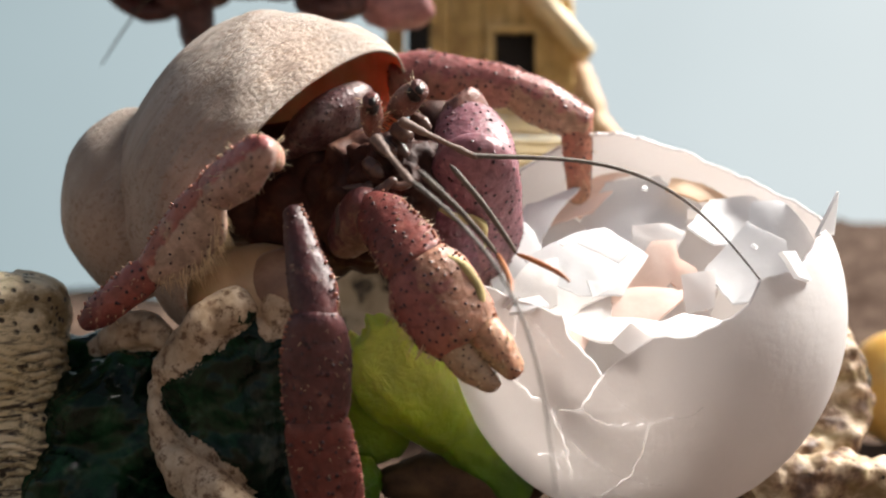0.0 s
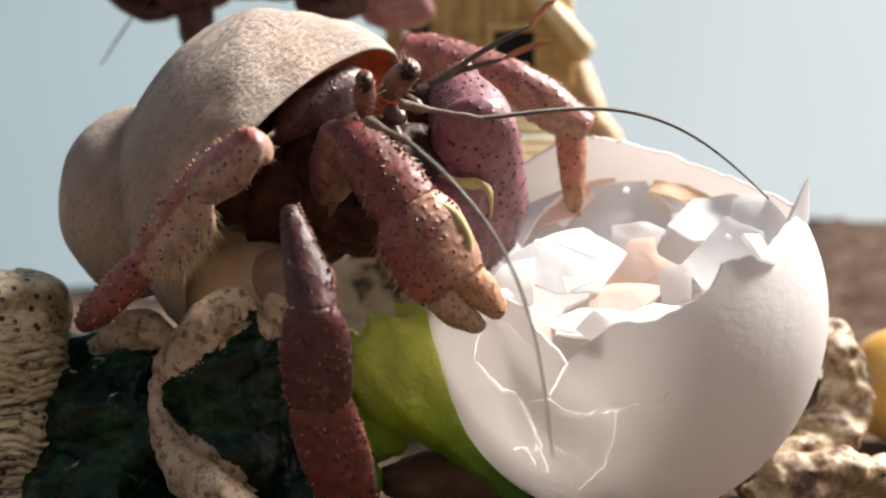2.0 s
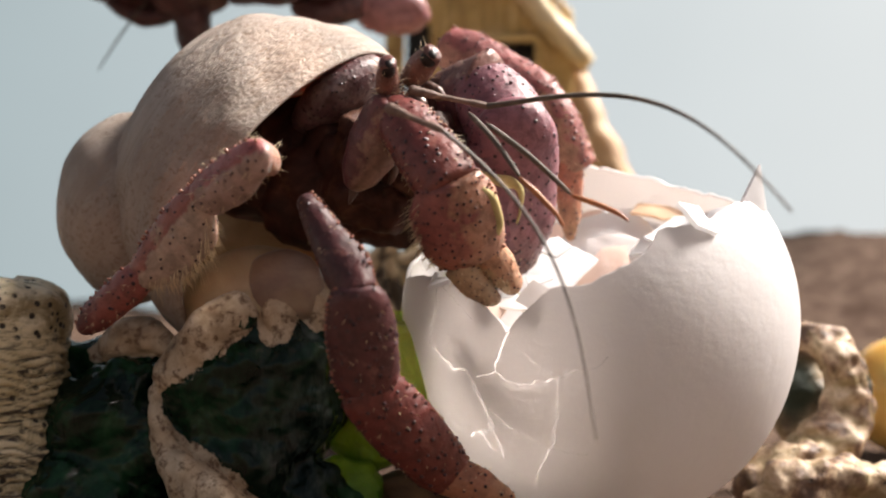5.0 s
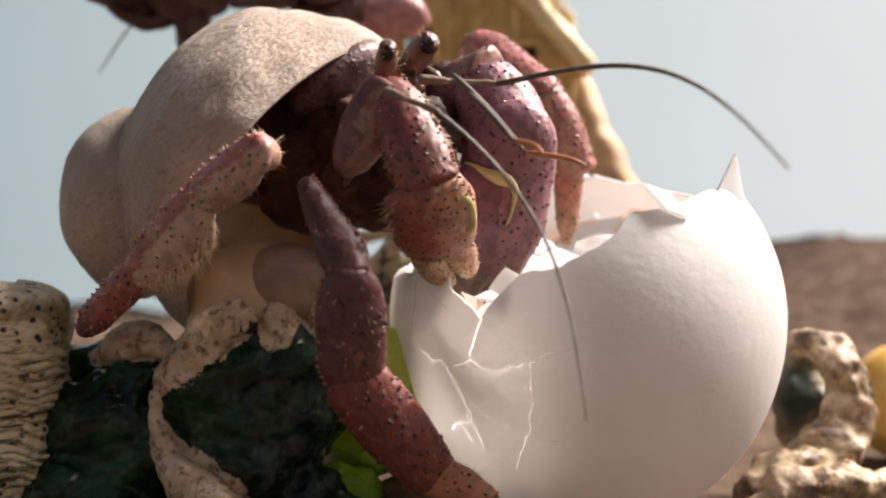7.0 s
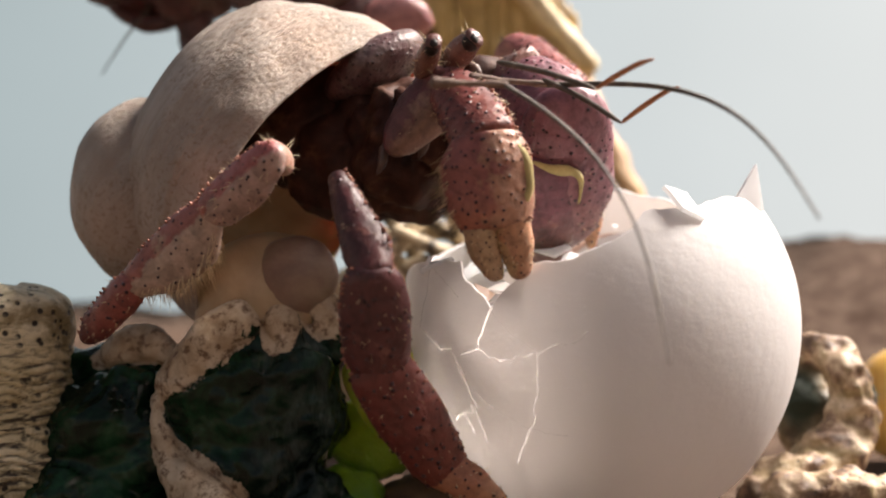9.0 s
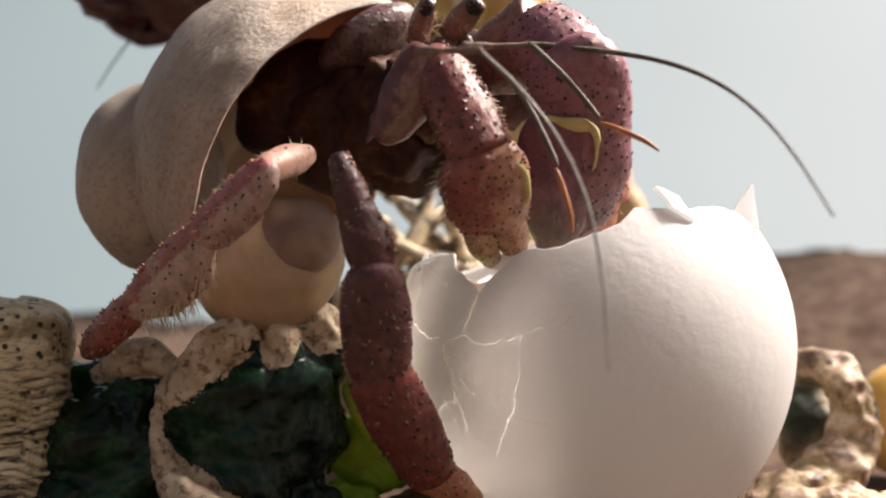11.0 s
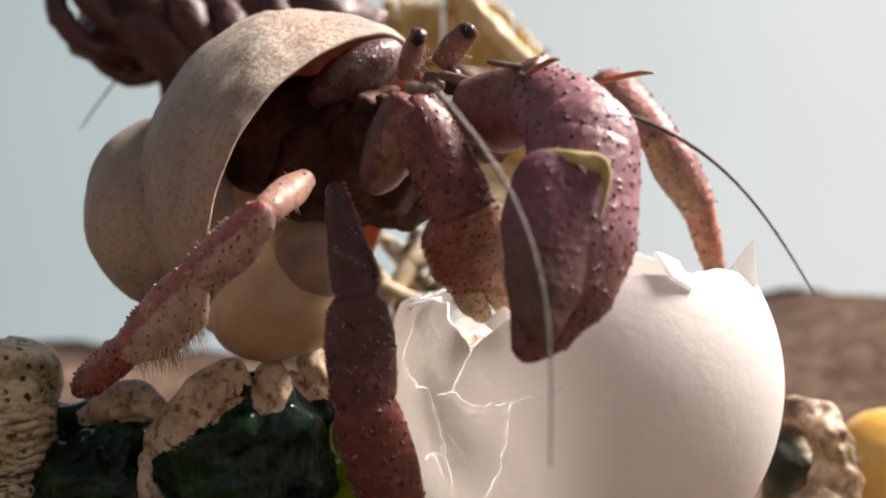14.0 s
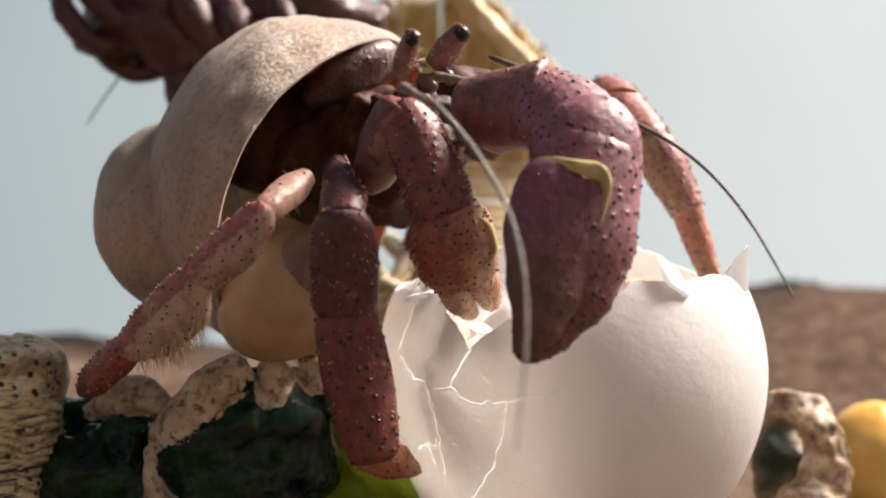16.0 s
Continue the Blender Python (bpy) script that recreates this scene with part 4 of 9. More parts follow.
# ---- the hermit crab ----
def lining():
    """Beige nacre turning orange towards the upper lip."""
    m, n, l, b, co = material("shell_lining", 0.35, sss=0.3, sss_scale=0.002, sss_radius=(1, 0.45, 0.25))
    f = noise_tex(n, l, co, 120, 6, 0.6, 0.4)
    beige = ramp(n, l, f, [(0.3, (0.32, 0.21, 0.12)), (0.6, (0.48, 0.35, 0.22)), (0.8, (0.58, 0.45, 0.31))])
    sep = n.new("ShaderNodeSeparateXYZ")
    l.new(co, sep.inputs[0])
    rng = n.new("ShaderNodeMapRange")
    rng.inputs[1].default_value = 0.004
    rng.inputs[2].default_value = 0.011
    l.new(sep.outputs[1], rng.inputs[0])
    l.new(mix(n, l, rng.outputs[0], beige, (0.38, 0.15, 0.075)), b.inputs["Base Color"])
    bump(n, l, b, noise_tex(n, l, co, 700, 6, 0.65), 0.15, 0.00015)
    return m


def build_snail_shell(crab):
    """The body whorl as a spheroid cut by its aperture, and the spire behind it."""
    inner = lining()
    c = Vector((21.2, 1.4, -6.5))
    rad = Vector((16.2, 19.3, 18.0))
    nrm = Vector((0.741, -0.593, 0.314)).normalized()
    tilt = Matrix.Rotation(radians(-21.2), 4, "Z")
    outer = snail_outer(tuple(tilt @ nrm))
    e1 = nrm.orthogonal().normalized()
    e2 = nrm.cross(e1)
    cut = math.acos(0.322)
    k, n = 150, 110
    bm = bmesh.new()
    layers = []
    for th in (0.0, 0.055):
        rows = []
        for i in range(n + 1):
            t = math.pi - 0.02 - (math.pi - 0.02 - cut) * i / n
            row = []
            for j in range(k):
                a = 2 * math.pi * j / k
                d = nrm * math.cos(t) + (e1 * math.cos(a) + e2 * math.sin(a)) * math.sin(t)
                edge = max(0.0, 1 - (t - cut) / 0.5)
                flare = max(0.0, d.x * 0.8 + d.y * 0.6 - 0.50)
                wide = max(0.0, 1 - (t - cut) / 0.9)
                wide = wide * wide * (3 - 2 * wide)
                f = (1 - th * (1 - 0.6 * edge)) + 0.012 * noise.noise(d * 3) + 0.0055 * math.sin((t - cut) * 26 + 2 * noise.noise(d * 2)) * min(1.0, (t - cut) * 6) + 0.02 * edge * noise.noise(d * 6) - 0.008 * math.exp(-((t - cut - 0.27 - 0.03 * noise.noise(d * 2)) / 0.022) ** 2) + 0.0025 * noise.noise(d * 14)
                p = Vector((d.x * rad.x, d.y * rad.y * (1.0 if d.y > 0 else 1.0 - 0.13 * d.y), d.z * rad.z)) * f
                p += Vector((5.8, 6.4, -0.8)) * flare * wide
                p *= 1 - 0.09 * max(0.0, -d.x) * max(0.0, d.y) * 2
                row.append(bm.verts.new((c + p) * MM))
            rows.append(row)
        layers.append(rows)
    for rows, flip, mt in ((layers[0], False, 0), (layers[1], True, 1)):
        for a, b in zip(rows, rows[1:]):
            for j in range(k):
                f = (a[j], a[(j + 1) % k], b[(j + 1) % k], b[j])
                bm.faces.new(f[::-1] if flip else f).material_index = mt
        bm.faces.new(rows[0] if flip else rows[0][::-1]).material_index = mt
    a, b = layers[0][-1], layers[1][-1]
    for j in range(k):
        bm.faces.new((a[j], a[(j + 1) % k], b[(j + 1) % k], b[j])).material_index = 0
    blob((6.4, -1.6, -7.0), (8.4, 11.3, 10.0), k=60, n=40, rough=0.03, scale=0.15, seed=3, bm=bm)
    bmesh.ops.recalc_face_normals(bm, faces=bm.faces)
    bm.transform(tilt)
    blob((15.2, -20.6, -0.6), (8.4, 7.2, 6.0), k=44, n=30, rough=0.05, scale=0.15, seed=4, mat=1, bm=bm)
    whorl = part("snail_shell", bm, [outer, inner], crab, "worn beige snail shell with fine growth lines")
    soft = simple("abdomen_skin", [(0.3, (0.16, 0.09, 0.07)), (0.5, (0.24, 0.15, 0.11)), (0.7, (0.34, 0.24, 0.17))], 200, 0.3, 900, 0.2, sss=0.25)
    part("soft_abdomen", blob((19.4, -19.8, 2.2), (5.0, 4.6, 3.2), rough=0.06, scale=0.25, seed=57, k=36, n=26), soft, whorl, "soft brownish abdomen")
    return whorl


crab = empty("hermit_crab", BASE)
tagged(crab, "purple-red hermit crab wearing a worn beige snail shell", "hermit crab")
shell = build_snail_shell(crab)

hair = plain("golden_setae", (0.72, 0.56, 0.36), 0.4)
dark_hair = plain("dark_setae", (0.12, 0.06, 0.03), 0.4)
MAROON, PURPLE = (0.11, 0.028, 0.030), (0.240, 0.125, 0.150)
inside = simple("dark_body", [(0.35, (0.018, 0.005, 0.003)), (0.55, (0.058, 0.019, 0.012)), (0.74, (0.15, 0.075, 0.045))], 260, 0.6, 1800, 0.6, spec=0.25)
membrane = simple("joint_skin", [(0.3, (0.22, 0.08, 0.05)), (0.6, (0.36, 0.17, 0.10)), (0.8, (0.50, 0.31, 0.20))], 700, 0.35, 2200, 0.4, sss=0.2)
knob = simple("tan_tubercle", [(0.3, (0.22, 0.07, 0.05)), (0.6, (0.36, 0.15, 0.10)), (0.8, (0.52, 0.30, 0.20))], 900, 0.35)
wart = plain("dark_granule", (0.045, 0.014, 0.018), 0.28)


def segment(name, length, knots, base, tip, seed, label="", hairs=0, hsize=0.7, arc=(0, 360), spot=1.2, wart_size=0.16, ball=None, joint=True, ridge=0, **kw):
    base, tip = (tuple(min(0.6, v * g) for v, g in zip(c, (1.22, 0.98, 0.98))) for c in (base, tip))
    m = cuticle(name + "_cuticle", base, tip, length * MM, **kw)
    bm = limb(length, knots, seed=seed)
    if ball:
        blob((0.2, knots[0][3], 0), ball, rough=0.02, k=28, n=20, bm=bm)
    ob = part(name, bm, m, crab, label)
    granules(ob, length, knots, wart, seed, spot, wart_size)
    if joint:
        w, d, o = knots[0][1:]
        part("joint_membrane", blob((0.1, o, 0.1), (0.9, w * 0.86, d * 0.9), rough=0.15, scale=0.8, seed=seed, k=22, n=14), membrane, ob, "orange-tan joint membrane")
    if ridge:
        rng = random.Random(seed)
        bm = bmesh.new()
        for i in range(int(length / 0.42)):
            s = (i + rng.uniform(0.2, 0.8)) / int(length / 0.42)
            w, d, o = (interp(s, knots, c) for c in (1, 2, 3))
            blob(((s * 1.18 - 0.09) * length, o + ridge * w * 0.95, rng.uniform(-0.1, 0.5) * d), (0.15, 0.22, 0.15), rough=0.2, seed=i, k=7, n=5, bm=bm)
        part("serration", bm, knob, ob, "row of tan tubercles")
    if hairs:
        bristles("fringe", ob, length, knots, hairs, hsize, hair, seed, arc)
    return ob


# walking leg that steps on the ornament
rear_merus = segment("leg_merus", 7.14, ((0, 1.0, 0.9, 0), (0.4, 1.7, 1.3, 0), (0.8, 1.5, 1.1, 0), (1, 1.0, 0.8, 0)), (0.40, 0.285, 0.22), (0.40, 0.27, 0.21), 1, "pale fleshy upper leg segment", 18, 0.9, spot=2.0, joint=False, dot=0.08)
rear_carpus = segment("leg_carpus", 9.81, ((0, 0.9, 0.8, 0), (0.14, 1.8, 1.4, 0.15), (0.45, 2.4, 1.7, 0.45), (0.8, 2.2, 1.6, 0.3), (1, 1.3, 1.1, 0)), (0.32, 0.12, 0.115), (0.33, 0.12, 0.09), 2, "", 60, 0.8, (20, 340), face=(1, (0.46, 0.33, 0.285), 1.4), ridge=-1, dot=0.14)
rear_propodus = segment("leg_propodus", 10.82, ((0, 1.5, 1.2, 0), (0.3, 3.1, 1.4, 0.9), (0.65, 2.9, 1.4, 0.8), (1, 1.5, 1.2, 0)), (0.28, 0.12, 0.10), (0.31, 0.12, 0.09), 3, "", 220, 1.9, (-50, 50), face=(1, (0.50, 0.37, 0.29), 1.3), dot=0.14, pale=(0.50, 0.36, 0.24), pale_at=0.58, ridge=-1)
rear_dactyl = segment("leg_dactyl", 8.92, ((0, 1.4, 1.2, 0), (0.25, 1.9, 1.5, 0), (0.75, 1.7, 1.3, 0), (1, 0.8, 0.7, 0)), (0.25, 0.088, 0.072), MAROON, 4, "", 60, 0.5, wart_size=0.20, ridge=-1)
# walking leg before the egg
front_merus = segment("leg_merus", 10.09, ((0, 0.9, 0.8, 0), (0.3, 1.5, 1.1, 0), (0.75, 2.3, 1.4, 0.2), (1, 1.7, 1.2, 0)), (0.055, 0.017, 0.018), (0.085, 0.026, 0.025), 5, "", 40, 0.35, ridge=1)
front_carpus = segment("leg_carpus", 9.73, ((0, 1.7, 1.3, 0), (0.16, 2.8, 1.7, 0), (0.4, 3.25, 1.9, 0), (0.8, 3.1, 1.8, 0), (1, 2.3, 1.5, 0)), (0.080, 0.027, 0.029), (0.098, 0.031, 0.029), 6, "dark maroon swollen leg segment", 70, 0.4, wart_size=0.21, spot=1.25, ridge=-1)
front_propodus = segment("leg_propodus", 12.94, ((0, 2.3, 1.5, 0), (0.12, 3.1, 1.8, 0), (0.45, 3.35, 1.9, 0), (0.8, 2.9, 1.7, 0), (1, 2.2, 1.4, 0)), (0.135, 0.038, 0.031), (0.165, 0.054, 0.038), 7, "", 60, 0.4, wart_size=0.25, spot=1.35, ridge=1)
front_dactyl = segment("leg_dactyl", 6.16, ((0, 2.1, 1.4, 0), (0.5, 1.9, 1.2, 0), (0.85, 0.9, 0.7, 0.2), (1, 0.25, 0.25, 0.3)), (0.36, 0.18, 0.10), (0.45, 0.30, 0.17), 8, "tan spotted leg tip", 40, 0.5, dot_scale=1000)
# far walking leg reaching over the egg
far_carpus = segment("leg_carpus", 13.99, ((0, 2.6, 1.9, 0), (0.25, 3.3, 2.2, 0.2), (0.75, 2.9, 2.0, 0), (1, 2.3, 1.8, 0)), (0.30, 0.125, 0.118), (0.34, 0.155, 0.14), 9, "", 90, 0.6, (200, 340), face=(-1, (0.46, 0.22, 0.16), 3.0), sss=0.2, joint=False, ridge=1, wart_size=0.19)
far_propodus = segment("leg_propodus", 9.66, ((0, 2.2, 1.8, 0), (0.4, 2.9, 2.1, 0), (1, 2.2, 1.7, 0)), (0.31, 0.135, 0.122), (0.36, 0.17, 0.135), 10, "", 70, 0.6, face=(-1, (0.48, 0.29, 0.18), 2.8), sss=0.2, ridge=1, wart_size=0.19)
far_dactyl = segment("leg_dactyl", 10.8, ((0, 2.0, 1.6, 0), (0.4, 1.8, 1.4, 0), (0.75, 1.4, 1.1, 0), (1, 0.5, 0.4, 0)), (0.44, 0.22, 0.14), (0.54, 0.34, 0.20), 11, "", 50, 0.7, wart_size=0.20)
# small claw
small_merus = segment("claw_merus", 8.64, ((0, 0.9, 0.8, 0), (0.2, 2.1, 1.5, 0), (0.5, 2.8, 2.0, 0), (0.85, 2.8, 1.9, 0), (1, 2.2, 1.8, 0)), (0.11, 0.042, 0.046), (0.145, 0.053, 0.049), 12, "smooth translucent maroon upper claw arm", 20, 0.4, spot=2.4, dot=0.06, pale=(0.40, 0.25, 0.12), sss=0.2, face=(-1, (0.30, 0.17, 0.12), 4.0), joint=False)
small_carpus = segment("claw_carpus", 10.73, ((0, 1.6, 1.4, 0), (0.25, 2.8, 2.0, 0), (0.75, 3.2, 2.1, 0), (1, 2.8, 1.9, 0)), (0.155, 0.047, 0.039), (0.185, 0.064, 0.049), 13, "knobbly red claw wrist", 110, 0.6, wart_size=0.20, spot=1.1, ridge=1)
small_palm = segment("claw_palm", 7.76, ((0, 3.0, 1.9, 0), (0.3, 4.3, 2.4, -0.3), (0.75, 4.1, 2.2, -0.3), (1, 3.2, 1.8, -0.1)), (0.25, 0.098, 0.085), (0.33, 0.150, 0.100), 14, "purple-tan spotted palm of the small claw", 170, 1.3, (150, 250), face=(1, (0.48, 0.25, 0.16), 6.0), sss=0.2, dot_scale=1100, ridge=1, wart_size=0.20, spot=1.1)
small_finger = segment("claw_finger", 5.43, ((0, 1.9, 1.6, 1.3), (0.5, 1.7, 1.35, 1.2), (0.85, 1.2, 1.0, 1.0), (1, 0.7, 0.6, 0.9)), (0.46, 0.30, 0.18), (0.44, 0.29, 0.18), 15, "tan claw finger with dark dots", 60, 0.35, spot=0.8, wart_size=0.13, dot_scale=1300, face=(-1, (0.52, 0.36, 0.20), 2.0), joint=False)
lower = ((0, 1.8, 1.4, -1.5), (0.5, 1.5, 1.2, -1.8), (0.85, 1.0, 0.9, -1.5), (1, 0.6, 0.5, -1.3))
part("fixed_finger", limb(5.0, lower, seed=16), cuticle("fixed_finger_cuticle", (0.50, 0.33, 0.20), (0.46, 0.31, 0.20), 0.005, 1300), small_finger, "pale fixed claw finger")
bristles("fringe", small_finger, 5.0, lower, 60, 0.5, hair, 77)
granules(small_finger, 5.0, lower, wart, 16, 0.8, 0.13)
cream_edge = simple("yellow_joint", [(0.3, (0.36, 0.28, 0.11)), (0.7, (0.58, 0.48, 0.22))], 600, 0.7)
part("joint_membrane", tube([(0.5, 2.2, 1.0), (2.5, 3.25, 0.9), (5.0, 3.2, 0.8), (7.2, 1.9, 0.8)], [0.2, 0.5, 0.48, 0.2], rough=0.4), cream_edge, small_palm, "yellow joint membrane")
# big claw
big_merus = segment("claw_merus", 8.33, ((0, 3.0, 2.4, -0.8), (0.5, 4.2, 2.7, -1.2), (1, 4.3, 2.7, -0.6)), (0.15, 0.060, 0.062), (0.20, 0.095, 0.108), 17, "", 20, 0.4, dot=0.08, face=(1, (0.27, 0.125, 0.092), 6.0), joint=False)
big_carpus = segment("claw_carpus", 8.92, ((0, 3.4, 2.5, 0), (0.4, 4.4, 3.0, 0.4), (0.8, 4.7, 3.1, 0.3), (1, 4.6, 2.9, 0.2)), PURPLE, PURPLE, 18, "granular purple wrist of the big claw", 40, 0.35, spot=1.2, wart_size=0.22, pale_at=0.75, joint=False)
palm_knots = ((0, 4.6, 2.9, 0.2), (0.18, 5.1, 3.4, 0.4), (0.45, 5.5, 3.6, 0.9), (0.7, 4.5, 3.0, 0.9), (0.88, 2.6, 2.0, 0.2), (1, 1.1, 1.0, -0.6))
big_palm = segment("claw_palm", 18.0, palm_knots, PURPLE, (0.13, 0.060, 0.052), 19, "swollen lilac palm of the big claw with dark granules", 120, 0.3, keep=0.34, dot_scale=800, dot=0.18, pale_at=0.8, spot=1.2, wart_size=0.22, ball=(5.4, 4.7, 2.9), joint=False)
part("movable_finger", limb(13.6, ((0, 2.6, 1.2, -0.5), (0.15, 3.7, 1.6, -0.5), (0.4, 4.1, 1.8, -0.4), (0.7, 3.3, 1.6, 0.0), (0.9, 2.0, 1.2, 0.2), (1, 1.0, 0.8, 0.4)), seed=20, n=30, k=30), cuticle("movable_finger_cuticle", (0.205, 0.068, 0.098), (0.12, 0.055, 0.040), 0.0136, 1000, 0.13, keep=0.36), big_palm, "smooth deep purple closing finger")
big_palm.children[-1].matrix_basis = pose(0.0034, -0.0014, 0.0024, 0, 0, 3)
part("joint_membrane", tube([(2.6, -4.2, 2.5), (2.7, -1.5, 3.7), (3.0, 1.4, 4.0), (5.6, 2.1, 3.9), (7.4, 2.0, 3.7)], [0.2, 0.45, 0.62, 0.55, 0.15], rough=0.7, flat=0.5), cream_edge, big_palm, "yellow joint membrane")

# head, eyes and feelers
shield = cuticle("shield_cuticle", (0.14, 0.072, 0.075), (0.13, 0.066, 0.068), 0.004, 1500, 0.22, 0.36, pale=(0.33, 0.24, 0.22), pale_at=0.48)
bm = blob((-5.0, -5.0, -11.0), (7.5, 7.6, 7.0), rough=0.22, scale=0.35, seed=50, k=60, n=40)
blob((-9.5, -2.0, -14.0), (9.5, 8.0, 6.0), rough=0.15, scale=0.3, seed=58, k=44, n=30, bm=bm)
blob((-12.5, 3.6, -16.0), (10.0, 6.5, 6.0), rough=0.1, scale=0.3, seed=59, k=40, n=28, bm=bm)
blob((-1.0, -5.5, -5.5), (5.0, 5.5, 4.5), rough=0.3, scale=0.5, seed=51, k=48, n=34, bm=bm)
blob((6.5, -5.5, -13.0), (4.5, 6.0, 3.0), rough=0.25, scale=0.4, seed=61, k=36, n=24, bm=bm)
head = part("body", bm, inside, crab, "dark maroon body in the shell's mouth")
part("shield", blob((-3.6, 5.2, -12.0), (6.4, 2.9, 6.6), rough=0.05, scale=0.3, seed=52, k=44, n=30), shield, head, "granular grey-brown head shield")
mouth = simple("mouthpart_cuticle", [(0.3, (0.04, 0.018, 0.015)), (0.6, (0.11, 0.06, 0.045)), (0.8, (0.20, 0.13, 0.09))], 500, 0.35, 2000, 0.3)
for q, (a, b, c, r) in enumerate((((-0.5, -1.2, -1.0), (0.2, -3.6, 0.2), (1.4, -6.4, 0.0), 0.62), ((1.8, -1.0, -0.6), (2.4, -3.4, 0.4), (2.2, -6.8, 0.4), 0.66),
                                  ((-2.5, -2.0, -1.4), (-2.2, -4.6, -0.4), (-1.0, -7.6, -0.4), 0.6), ((4.0, -1.2, -1.2), (4.6, -3.6, -0.2), (3.8, -6.2, 0.2), 0.55),
                                  ((0.6, -1.4, -1.8), (1.2, -4.4, -0.8), (0.4, -7.4, -0.6), 0.6))):
    ped_part = part("maxilliped", tube([a, Vector(a).lerp(Vector(b), 0.6), b], [r * 1.2, r * 1.4, r * 0.7], rough=0.25, seed=q, scale=0.9), mouth, head)
    part("palp", tube([b, Vector(b).lerp(Vector(c), 0.5) + Vector((0.3, 0, 0.2)), c], [r * 0.9, r * 0.8, r * 0.25], rough=0.25, seed=q + 9, scale=0.9), mouth, ped_part)
    bristles("fringe", ped_part, (Vector(c) - Vector(b)).length, ((0, r, r, 0), (1, r * 0.4, r * 0.4, 0)), 24, 0.9, dark_hair, q)
    d = Vector(c) - Vector(b)
    ped_part.children[-1].matrix_basis = Matrix.Translation(Vector(b) * MM) @ d.to_track_quat("X", "Z").to_matrix().to_4x4()

stalk = cuticle("eyestalk_cuticle", (0.24, 0.11, 0.085), (0.13, 0.048, 0.038), 0.0046, 2600, 0.12, 0.35)
cornea = plain("black_cornea", (0.012, 0.008, 0.007), 0.36, spec=0.3)


def build_eye(width):
    ob = part("eyestalk", limb(4.64, ((0, 1.05 * width, 1.1, 0), (0.45, 1.35 * width, 1.25, 0), (1, 0.95 * width, 0.9, 0)), n=16, k=18), stalk, crab)
    part("cornea", blob((4.1, -0.1, 0.25), (1.05, 0.86 * width, 0.86), rough=0.0, k=20, n=14), cornea, ob, "glossy black eye")
    bristles("fringe", ob, 4.64, ((0, 1.1, 1.1, 0), (1, 0.9, 0.9, 0)), 22, 1.0, hair, 80)
    return ob


eyestalk = build_eye(0.85)
eyestalk_far = build_eye(1.1)

feeler = simple("ringed_feeler", [(0.3, (0.060, 0.050, 0.042)), (0.6, (0.13, 0.105, 0.085)), (0.8, (0.20, 0.17, 0.14))], 900, 0.6, spec=0.3)
orange_tip = simple("orange_feeler_tip", [(0.3, (0.30, 0.09, 0.03)), (0.7, (0.50, 0.20, 0.08))], 900, 0.4)
ped_mat = simple("feeler_base_cuticle", [(0.3, (0.10, 0.055, 0.04)), (0.6, (0.20, 0.13, 0.10)), (0.8, (0.36, 0.27, 0.20))], 700, 0.6, 2000, 0.6)


def build_antenna(length, sag, r0, mat, bow=0.92):
    """A ringed whip along a fixed bow from the origin to (length, 0, 0)."""
    bm = bmesh.new()
    rings = []
    n, k = 230, 8
    for i in range(n + 1):
        s = i / n
        y = sag * length * math.sin(math.pi * s ** bow)
        r = r0 * (1 - 0.62 * s) * (1.0 if i % 2 else 0.66)
        rings.append([Vector((s * length, y + math.cos(a) * r, math.sin(a) * r)) * MM for a in (2 * math.pi * j / k for j in range(k))])
    loft(bm, rings)
    return part("antenna", bm, mat, crab, "long dark ringed antenna")


antenna = build_antenna(34.8, 0.140, 0.34, feeler, 1.08)
# Lighter copy of the feeler colour: the near whip's light is painted in.
antenna_near = build_antenna(28.5, 0.12, 0.25, simple("lit_feeler", [(0.3, (0.10, 0.085, 0.075)), (0.6, (0.20, 0.175, 0.155)), (0.8, (0.30, 0.27, 0.24))], 900, 0.5, spec=0.3))
ped = ((0, 0.55, 0.5, 0), (0.3, 0.40, 0.36, 0), (0.36, 0.28, 0.26, 0), (0.7, 0.26, 0.24, 0), (0.76, 0.36, 0.32, 0), (1, 0.28, 0.26, 0))
peduncle = part("antenna_base", limb(7.14, ped, seed=31), ped_mat, crab)
peduncle_near = part("antenna_base", limb(5.65, ped, seed=32), ped_mat, crab)


def build_antennule():
    a = part("antennule_stem", tube([(0, 0, 0), (5, 0.25, 0), (10.11, 0, 0)], [0.30, 0.27, 0.24], k=10, rough=0.03), feeler, crab)
    b = part("antennule_tip", tube([(0, 0, 0), (2, 0.2, 0), (4.5, 0.25, 0), (5.97, 0, 0)], [0.24, 0.36, 0.34, 0.12], k=10, rough=0.03, flat=0.7), orange_tip, crab, "orange antennule tip")
    return a, b


antennule_stem, antennule_tip = build_antennule()
antennule_near_stem, antennule_near_tip = build_antennule()


